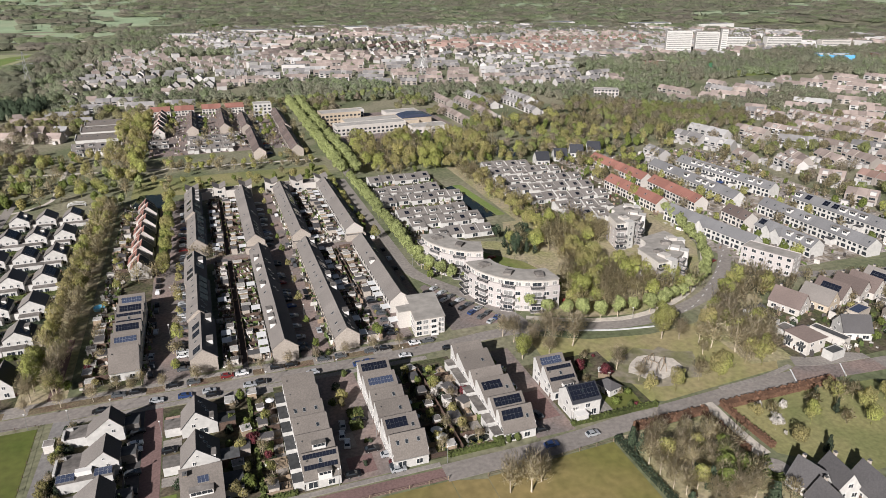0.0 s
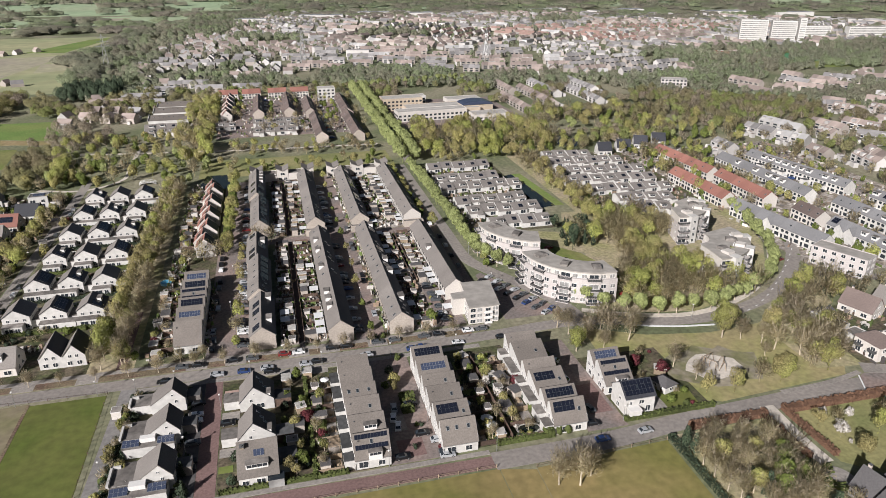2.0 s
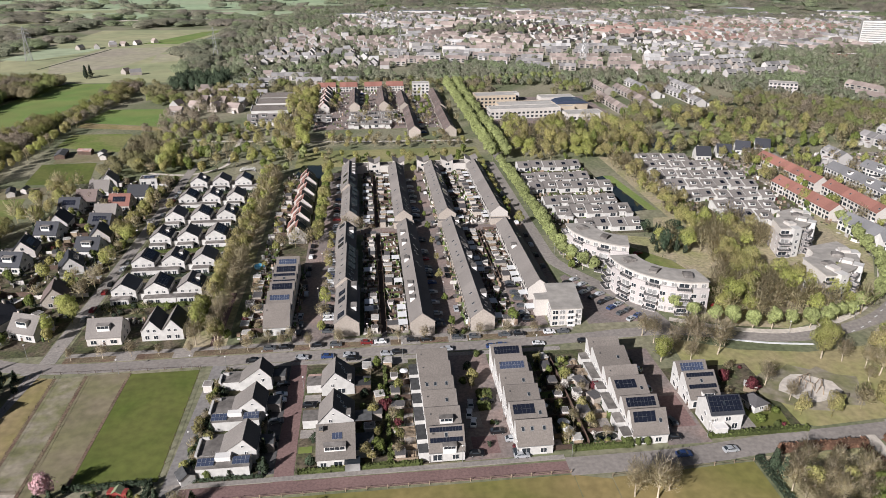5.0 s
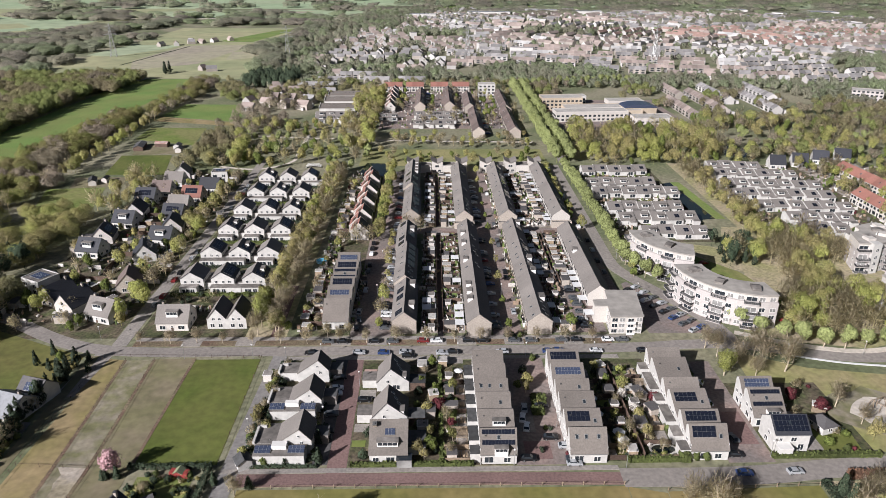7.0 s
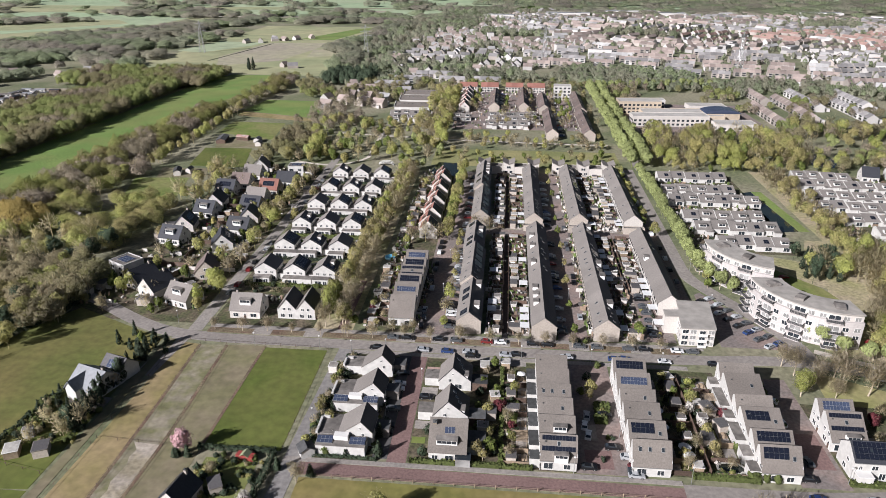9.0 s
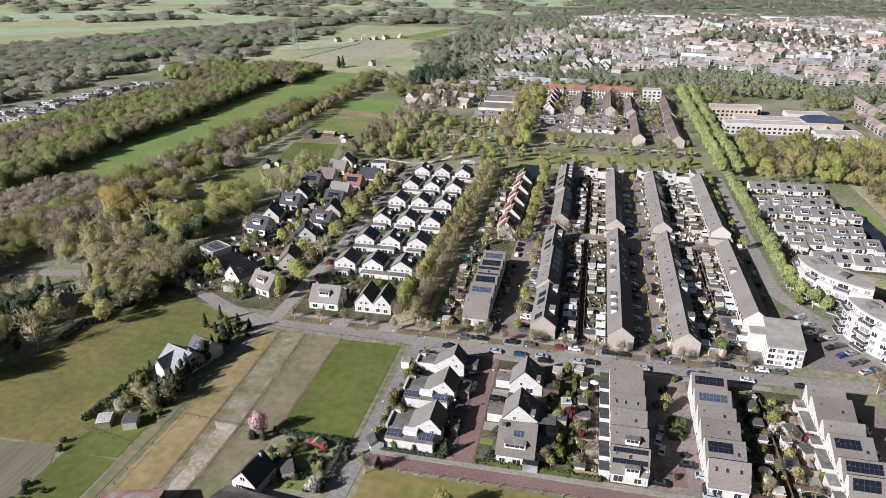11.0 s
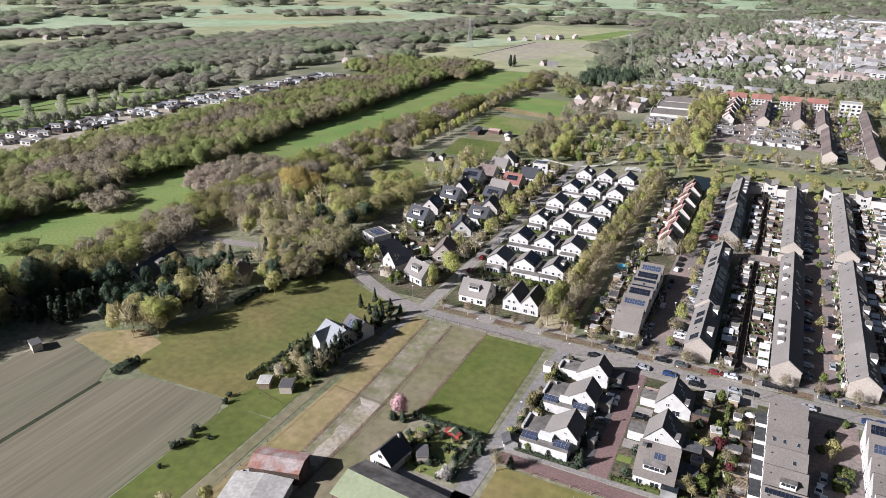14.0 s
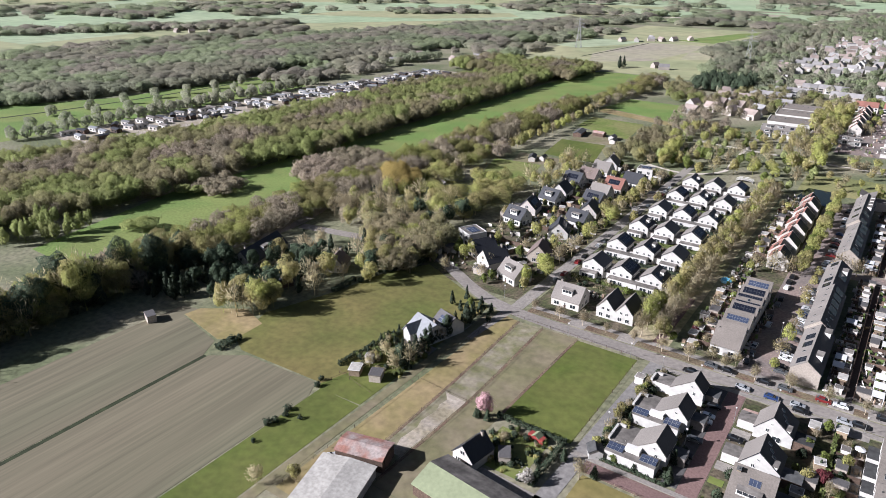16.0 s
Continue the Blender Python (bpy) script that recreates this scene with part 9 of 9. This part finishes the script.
# trees of the town, its parks and its borders
for x in np.arange(-260, 1500, 9.0):
    for y in np.arange(270, 1640, 9.0):
        r = math.hypot(x, y)
        if math.degrees(math.atan2(x, y)) > 58 or r > 1640 or g5.random() < (0.1 if r < 900 else 0.45):
            continue
        x1, y1 = float(x + g5.uniform(-4, 4)), float(y + g5.uniform(-4, 4))
        grove = (x1 > (338 if y1 < 410 else 330) and y1 < 860 and clear_of(BELT_LINES, x1, y1, 10.5) and not town_at(x1, y1) and not (525 < x1 < 755 and 600 < y1 < 845)) or (200 < x1 < 345 and 412 < y1 < 520 and clear_of(BELT_LINES, x1, y1, 10) and wave(x1, y1, 55, 12) > -0.16) or (190 < x1 < 345 and 520 <= y1 < 690 and wave(x1, y1, 30, 12) > 0.12) or (96 < x1 < 200 and 600 < y1 < 690 and wave(x1, y1, 30, 12) > 0.1)
        edge = y1 > 664 and x1 > -140 and not town_at(x1, y1) and wave(x1, y1, 60, 14) > -0.25
        band = 660 < y1 < 684 and -40 < x1 < 330
        west = x1 < along(y1, TOWN_WEST) + 20 and 600 < y1 < 1300 and x1 > -190 and wave(x1, y1, 45, 15) > -0.2
        if grove or edge or band or west:
            k = float(g5.uniform(0.75, 1.2)) * (1.0 if r < 900 else 1.3)
            town_trees[int(g5.choice([0, 1, 1, 2]) if wave(x1, y1, 90, 16) > 0 else g5.choice([0, 0, 2, 1]))].append((x1, y1, 4.2 * k, 9.0 * k))
near_town = {k: [s for s in v if math.hypot(s[0], s[1]) < 680] for k, v in town_trees.items()}
for k, nm, mt, lab in ((0, "town_trees", WOODS, "olive"), (1, "town_trees", WOODS_GREEN, "fresh green"), (2, "town_trees", WOODS_GREY, "bare brown")):
    woods(nm, near_town[k], mt, 50, 0.7, lab + " spring trees among the nearer streets", 1.0, 0.2)
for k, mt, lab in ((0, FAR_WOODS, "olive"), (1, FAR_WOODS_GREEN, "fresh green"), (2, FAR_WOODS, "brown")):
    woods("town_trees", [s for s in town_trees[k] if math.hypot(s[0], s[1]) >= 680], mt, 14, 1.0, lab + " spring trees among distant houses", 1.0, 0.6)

# belts and forest in the west
belt = fill(-257, -226, 40, 540, 5.0, 3.5, 11.0, lambda x, y: abs(x + 243 - 0.06 * max(0, y - 330)) < 14 and not (-228 < x < -204 and 160 < y < 192), 3)
belt += fill(-232, -205, 205, 400, 7, 3.6, 10, lambda x, y: wave(x, y, 30, 0) > 0.0, 4)
belt += fill(-226, -196, 540, 690, 7, 4.2, 10.5, lambda x, y: abs(x + 226 - 0.05 * (y - 540)) < 10, 14)
woods("tree_belt", [s for s in belt if wave(s[0], s[1], 22, 31) > -0.12], LEAVES["budding"], 100, 0.55, "belt of olive spring trees along a clearing")
woods("tree_belt", [s for s in belt if wave(s[0], s[1], 22, 31) <= -0.12], WOODS_GREY, 100, 0.55, "belt of bare brown trees along a clearing")
deep = fill(-472, -306, 60, 720, 5.2, 3.6, 12.0, lambda x, y: x < along(y, ((60, -322), (140, -330), (215, -318), (330, -306), (720, -296))) + 6 * math.sin(y / 23) and x > along(y, ((60, -480), (130, -462), (250, -416), (520, -396), (720, -360))), 5)
deep += fill(-440, -290, 640, 720, 6.0, 4.0, 11.0, lambda x, y: wave(x, y, 40, 3) > -0.1, 15)
for keep, mt, lab in ((lambda v: v > 0.04, WOODS_GREEN, "fresh green"), (lambda v: -0.24 < v <= 0.04, WOODS, "olive and brown"), (lambda v: v <= -0.24, WOODS_GREY, "bare grey-brown")):
    woods("forest", [s for s in deep if keep(wave(s[0], s[1], 38, 8))], mt, 100, 0.6, "spring forest with " + lab + " canopies")
woods("thicket", fill(-296, -244, 250, 314, 4.6, 3.3, 9, lambda x, y: ((x + 270) / 24) ** 2 + ((y - 282) / 30) ** 2 < 1, 6) + fill(-312, -290, 210, 232, 4.4, 3.0, 7, None, 7), WOODS_GREY, 190, 0.42, "grey-brown leafless thicket")
woods("poplar_group", fill(-330, -300, 116, 150, 5.0, 2.2, 10, lambda x, y: wave(x, y, 14, 2) > -0.1, 17), WOODS_GREEN, 150, 0.42, "slim yellow-green budding poplars", 1.0, 0.2)
woods("bush_group", [(-285, 162, 5.0, 7), (-289, 158, 4.0, 6), (-318, 194, 3.4, 10), (-321, 192, 3.0, 8), (-313, 204, 4.6, 6), (-308, 208, 4.0, 5.5)], WOODS_GREEN, 190, 0.45, "olive bushes on a clearing")
woods("grove", [(-222, 273, 7.5, 17), (-229, 277, 6.0, 15), (-216, 279, 6.0, 15), (-224, 282, 6, 14)], mat("russet_buds", (0.33, 0.25, 0.08), 0.9, 0.24, 2.0, 0.05, bump=0.3, lace=0.5, island=0.15, thin=0.3), 260, 0.5, "grove of golden brown budding trees")
woods("copse", fill(-190, -152, 192, 236, 6.4, 4.4, 11, lambda x, y: y > 190 - 0.75 * (x + 160) * 0.9 and y < 240 - 0.5 * (x + 175), 18), WOODS, 170, 0.42, "copse of olive and brown trees beside a meadow")
scatter("bare bare budding pine conifer bare budding", 54, -226, -168, 226, 270, 0.85, 1.2, 4)
woods("copse", fill(-214, -160, 262, 316, 8, 4.6, 11, lambda x, y: not (-206 < x < -186 and 284 < y < 304) and wave(x, y, 25, 5) > -0.2, 19), LEAVES["budding"], 150, 0.45, "olive budding trees round a bungalow")
woods("grove", fill(-150, -128, 400, 480, 8, 3.6, 10, None, 11), WOODS, 120, 0.55, "grove of olive budding trees")
woods("grove", fill(-205, -60, 600, 690, 13, 3.6, 9.5, lambda x, y: wave(x, y, 45, 7) > -0.1 and not (-98 < x < -58 and y < 630) and not (x < -150 and y < 612), 12), WOODS, 64, 0.7, "olive trees among distant houses")
woods("grove", fill(-150, -104, 480, 600, 12, 3.4, 9, lambda x, y: wave(x, y, 40, 17) > -0.05, 22), WOODS_GREY, 64, 0.7, "bare trees among distant houses")
woods("conifer_grove", fill(-178, -132, 664, 718, 7, 3.0, 14, None, 13), LEAVES["conifer"], 60, 0.8, "dark conifer grove")

# woods and tree lines far away
WOOD_FRONT = ((180, -650), (430, -572), (545, -592), (680, -553), (917, -528), (1114, -530), (1290, -462))
WOOD_BACK = ((180, -840), (430, -862), (530, -845), (640, -806), (780, -785), (1000, -690), (1290, -540))


def far_wood(x, y):
    r = math.hypot(x, y)
    if 180 < y < 1290 and along(y, WOOD_BACK) < x < along(y, WOOD_FRONT):
        return 1.0
    if 380 < y < 820 and abs(x + 900 - 0.08 * (y - 400)) < 36:
        return 0.7
    if y < 1000 and abs((x + 1225) * 0.8 - (y - 518) * 0.6) < 44 and -1330 < x < -960:
        return 0.6
    if 470 < y < 700 and -560 < x < -492:
        return 0.35
    if 760 < y < 1290 and abs(x - along(y, ((860, -190), (930, -235), (1000, -212), (1070, -196), (1290, -204)))) < 15:
        return 0.9
    if 730 < y < 1100 and -520 < x < -425:
        return 0.45 if wave(x, y, 60, 6) > -0.1 else 0.05
    if 1270 < y < 1450 and -520 < x < -60:
        return 0.6 if wave(x, y, 80, 6) > -0.15 else 0.05
    if r > 1680 and x > -200:
        return 0.55 if wave(x, y * 2.2, 330, 4) > -0.18 else 0.05
    if r > 1500:
        return 0.5 if wave(x, y * 1.6, 300, 4) > 0.06 else 0.03
    return 0.0


farw = {0: [], 1: [], 2: []}
for step, r0, r1 in ((7.6, 430, 900), (11.0, 900, 1300), (16.0, 1300, 1700), (30.0, 1700, 3300)):
    for x in np.arange(-2600, 2600, step):
        for y in np.arange(60, 3300, step):
            r = math.hypot(x, y)
            if not r0 <= r < r1 or not -76 < math.degrees(math.atan2(x, y)) < 60 or g5.random() > far_wood(x, y):
                continue
            k = float(g5.uniform(0.8, 1.2))
            d = wave(x, y, 75, 21)
            farw[1 if d > 0.12 else (0 if d > -0.15 else 2)].append((float(x + g5.uniform(-0.5, 0.5) * step), float(y + g5.uniform(-0.5, 0.5) * step), 0.8 * step * k, (10.5 if step < 20 else 13) * k))
for x, y0, y1, st in ((-500, 205, 470, 8.5), (-506, 300, 460, 14), (-532, 230, 420, 26), (-560, 260, 460, 30)):
    for y in np.arange(y0, y1, st):
        farw[0].append((x + 0.05 * (y - 300) + float(g5.normal()) * 2, float(y), 4.0, 10.5))
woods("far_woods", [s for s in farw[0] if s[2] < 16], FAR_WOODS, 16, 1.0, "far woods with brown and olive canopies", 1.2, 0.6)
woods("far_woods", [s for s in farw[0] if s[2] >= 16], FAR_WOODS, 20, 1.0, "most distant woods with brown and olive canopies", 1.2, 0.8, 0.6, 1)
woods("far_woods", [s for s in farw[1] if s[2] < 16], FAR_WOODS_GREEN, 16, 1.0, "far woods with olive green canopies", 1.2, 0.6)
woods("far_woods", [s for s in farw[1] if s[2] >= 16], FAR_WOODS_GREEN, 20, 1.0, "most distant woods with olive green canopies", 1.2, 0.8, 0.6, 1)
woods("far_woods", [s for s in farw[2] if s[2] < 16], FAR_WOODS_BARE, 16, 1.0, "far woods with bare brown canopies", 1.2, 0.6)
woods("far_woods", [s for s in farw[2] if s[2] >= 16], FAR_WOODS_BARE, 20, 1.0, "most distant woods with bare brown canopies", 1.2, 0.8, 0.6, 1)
for x, y in ((-288, 755), (-284, 758), (-290, 760), (-286, 751), (-170, 676)):
    tree("conifer", x, y, 1.5)

# far farms
farms = [(x, y, float(g5.uniform(0, 3)), 7.0, float(g5.uniform(8, 12)), 3.0, 6.4, int(g5.choice([0, 1, 1])), int(g5.choice([2, 3]))) for x, y in ((-332, 1026), (-345, 1020), (-360, 1001), (-378, 992), (-350, 1035), (-318, 1040), (-300, 1060), (-329, 702), (-318, 706), (-300, 716), (-255, 779), (-243, 772), (-168, 784), (-176, 800), (-548, 560), (-540, 610), (-520, 640), (-505, 668), (-530, 700), (-470, 690), (-455, 720), (-960, 720), (-985, 700), (-1010, 690), (-1040, 740), (-1080, 700), (-1110, 660), (-1150, 640), (-1190, 600), (-1215, 560), (-1140, 700), (-1060, 760), (-1240, 520))]
far_houses("far_farms", farms, "distant farms and cottages among trees")

# holiday chalets in the clearing beyond the forest


def chalet(k):
    def build():
        root, roof = gable_house(4.2, 9.5, 2.6, 2.6, 3.2, 0, (WHITE, CREAM, WOOD_DARK, WHITE)[k], (FELT, TILE_PALE, TILE_DARK, ZINC)[k], None, 0.2, "chalet")
        joined_windows(root, 4.2, [(-2.6, 0.9, 1.6, 1.1), (1.4, 0.9, 2.2, 1.1)])
        return root
    return build


patch("campsite", [(-500, 228), (-446, 222), (-436, 300), (-424, 420), (-412, 560), (-418, 625), (-452, 625), (-464, 520), (-482, 400), (-496, 290)], 0.05, SANDY, "worn sandy ground of a holiday park", "ground")
for i in range(44):
    y = 236 + 8.6 * i
    for dx in (-15, 0, 14):
        if rng.random() < (0.86 if dx < 10 else 0.45):
            k = int(rng.integers(4))
            place(("chalet", k), chalet(k), pose(-474 + 0.11 * (y - 245) + dx + float(rng.normal()) * 1.4, y + float(rng.normal()) * 1.2, 0, 0, 0, float(rng.choice([90, 90, 60, 100, 0])) + float(rng.normal()) * 7), ("pale holiday chalet with a grey felt roof", "cream holiday chalet with a pale roof", "timber holiday chalet with a dark roof", "white holiday chalet with a grey roof")[k], "chalet", "holiday chalets")


def slab(w, l, h, storeys, walls):
    def build():
        root = flat_block(w, l, h, walls, FELT, "tower_block")
        for s in range(storeys):
            bm = bmesh.new()
            z = 1.0 + (h - 1.5) * s / storeys
            box(bm, -w / 2 - 0.05, w / 2 + 0.05, -l / 2 + 1, l / 2 - 1, z, z + 1.3)
            part("window_band", mesh_of("window_band", bm, PALE_GLASS), root)
        return root
    return build


for k, (x, y, w, l, h, s, rz, wl) in enumerate(((712, 918, 14, 38, 33, 11, 62, WHITE), (750, 900, 14, 34, 32, 11, 62, WHITE), (772, 888, 12, 9, 36, 11, 62, WHITE), (850, 960, 14, 60, 17, 6, 70, WHITE), (930, 930, 14, 60, 17, 6, 75, WHITE), (1000, 890, 14, 50, 14, 5, 75, CREAM))):
    place(("slab", k), slab(w, l, h, s, wl), pose(x, y, 0, 0, 0, rz), "white high-rise apartment slab", "tower block", "high-rise slabs")
BLUE = mat("blue_cladding", (0.10, 0.33, 0.55), 0.6, 0.1)
place("bluehall", lambda: flat_block(26, 46, 9, BLUE, FRAME, "hall"), pose(860, 760, 0, 0, 0, 60), "hall with bright blue walls", "hall")
place("redhall", lambda: flat_block(22, 70, 8, TILE_RED, FELT, "hall"), pose(960, 745, 0, 0, 0, 60), "long hall with red walls", "hall")
PLAYING_TURF = mat("artificial_turf", (0.07, 0.20, 0.10), 0.9, 0.1, 0.3, 0.05)
rect("sports_field", 600, 712, 728, 800, 0.14, PLAYING_TURF, "bright green sports field", "field")
place("stand", lambda: flat_block(8, 60, 5, TILE_RED, FRAME, "grandstand"), pose(608, 806, 0, 0, 0, 84), "low red grandstand with a white roof", "grandstand")
place("pavilion", lambda: flat_block(12, 34, 4.5, WHITE, FRAME, "pavilion"), pose(608, 738, 0, 0, 0, 110), "white flat-roofed sports pavilion beside a field", "pavilion")


def pylon():
    root = new("pylon")
    bm = bmesh.new()
    hs = (0, 10, 20, 28, 34, 40)
    ws = (3.6, 2.6, 1.7, 1.2, 1.0, 0.2)
    for (h0, w0), (h1, w1) in zip(zip(hs, ws), list(zip(hs, ws))[1:]):
        c0 = [(-w0, -w0), (w0, -w0), (w0, w0), (-w0, w0)]
        c1 = [(-w1, -w1), (w1, -w1), (w1, w1), (-w1, w1)]
        for i in range(4):
            j = (i + 1) % 4
            tube(bm, (*c0[i], h0), (*c1[i], h1), 0.26, 0.22, 4)
            tube(bm, (*c0[i], h0), (*c1[j], h1), 0.13, 0.13, 3)
            tube(bm, (*c0[j], h0), (*c1[i], h1), 0.13, 0.13, 3)
    part("tower", mesh_of("tower", bm, METAL), root)
    for h, s in ((27, 8.0), (32, 6.5), (36.5, 5.0)):
        bm = bmesh.new()
        tube(bm, (-s, 0, h), (s, 0, h), 0.2, 0.2, 4)
        tube(bm, (-s, 0, h), (0, 0, h + 1.6), 0.14, 0.14, 3)
        tube(bm, (s, 0, h), (0, 0, h + 1.6), 0.14, 0.14, 3)
        part("arm", mesh_of("arm", bm, METAL), root)
    return root


for x, y in PYLONS:
    place("pylon", pylon, pose(x, y, 0, 0, 0, 10), "grey steel lattice electricity pylon", "pylon", "pylons")

# ---- massed trees and shrubs ----
gb = np.random.default_rng(5)
for kind, spots in BULK.items():
    label, h, rad, n, size, low, slim, shell, limbs = KINDS[kind]
    q = []
    for x, y, s in spots:
        r = math.hypot(x, y)
        k = 1.0 if r < 330 else 1.35
        m = int(n * 0.19 / k ** 2)
        z0, z1 = h * s * low, h * s
        if kind == "conifer":
            for f in (0.2, 0.45, 0.7):
                q.append(mass((x, y, z1 * (f + 0.06)), (rad * s * (1.0 - f), rad * s * (1.0 - f), z1 * 0.24), 2, 0.9))
                q.append(clumps((x, y, z1 * (f + 0.1)), (rad * s * (1.1 - f), rad * s * (1.1 - f), z1 * 0.18), m // 4, size * s * k * 1.2, gb, 0.3))
        elif kind == "bare":
            q.append(twigs((x, y, (z0 + z1) / 2), (rad * s * 0.95, rad * s * 0.95, (z1 - z0) * 0.48), 320 if r < 330 else 160, s * (0.75 if r < 330 else 1.0), gb, 0.1 if r < 330 else 0.15))
        else:
            q.append(mass((x, y, (z0 + z1) / 2), (rad * s * 0.72, rad * s * 0.72, (z1 - z0) * 0.44), 3, FULL[kind]))
            q.append(clumps((x, y, (z0 + z1) / 2), (rad * s * 0.85, rad * s * 0.85, (z1 - z0) * 0.46), m // 2, size * s * k * 1.15, gb, shell, slim))
            for _ in range(5):
                d = gb.normal(size=3)
                d /= np.linalg.norm(d)
                q.append(mass((x + d[0] * rad * s * 0.6, y + d[1] * rad * s * 0.6, (z0 + z1) / 2 + d[2] * (z1 - z0) * 0.27), (rad * s * 0.42, rad * s * 0.42, (z1 - z0) * 0.2), 2, FULL[kind]))
                q.append(clumps((x + d[0] * rad * s * 0.6, y + d[1] * rad * s * 0.6, (z0 + z1) / 2 + d[2] * (z1 - z0) * 0.27), (rad * s * 0.42, rad * s * 0.42, (z1 - z0) * 0.2), m // 10, size * s * k * 1.15, gb, shell, slim))
        for a in (0.3, 1.87):
            q.append(stem(x, y, 0.017 * h * s, z1 * 0.8, a))
    p = np.concatenate(q)
    if kind not in ("conifer", "pine"):
        p[:, 4:] = p[:, 4:] * 0.65 + np.array((0.0, 0.0, 0.35))
        p[:, 4:] /= np.linalg.norm(p[:, 4:], axis=2, keepdims=True) + 1e-9
    tagged(new("massed_trees", leaf_mesh("massed_trees", [p], LEAVES[kind])), "many trees, each a " + label, "trees", "", "stuff")
for kind, spots in SHRUB_BULK.items():
    if kind == "bare":
        q = [twigs((x, y, 0.7 * t), (s, s, 0.85 * t), 50, 0.45 * s, gb, 0.09) for x, y, s, t in spots]
    else:
        q = [clumps((x, y, 0.72 * t), (s, s, 0.85 * t), 40, 0.36 * s, gb, 0.6) for x, y, s, t in spots] + [mass((x, y, 0.68 * t), (s, s, 0.8 * t), 2, 0.85) for x, y, s, t in spots]
    tagged(new("massed_shrubs", leaf_mesh("massed_shrubs", q, LEAVES[kind])), "many garden shrubs, each a " + SHRUBS[kind], "shrubs", "", "stuff")
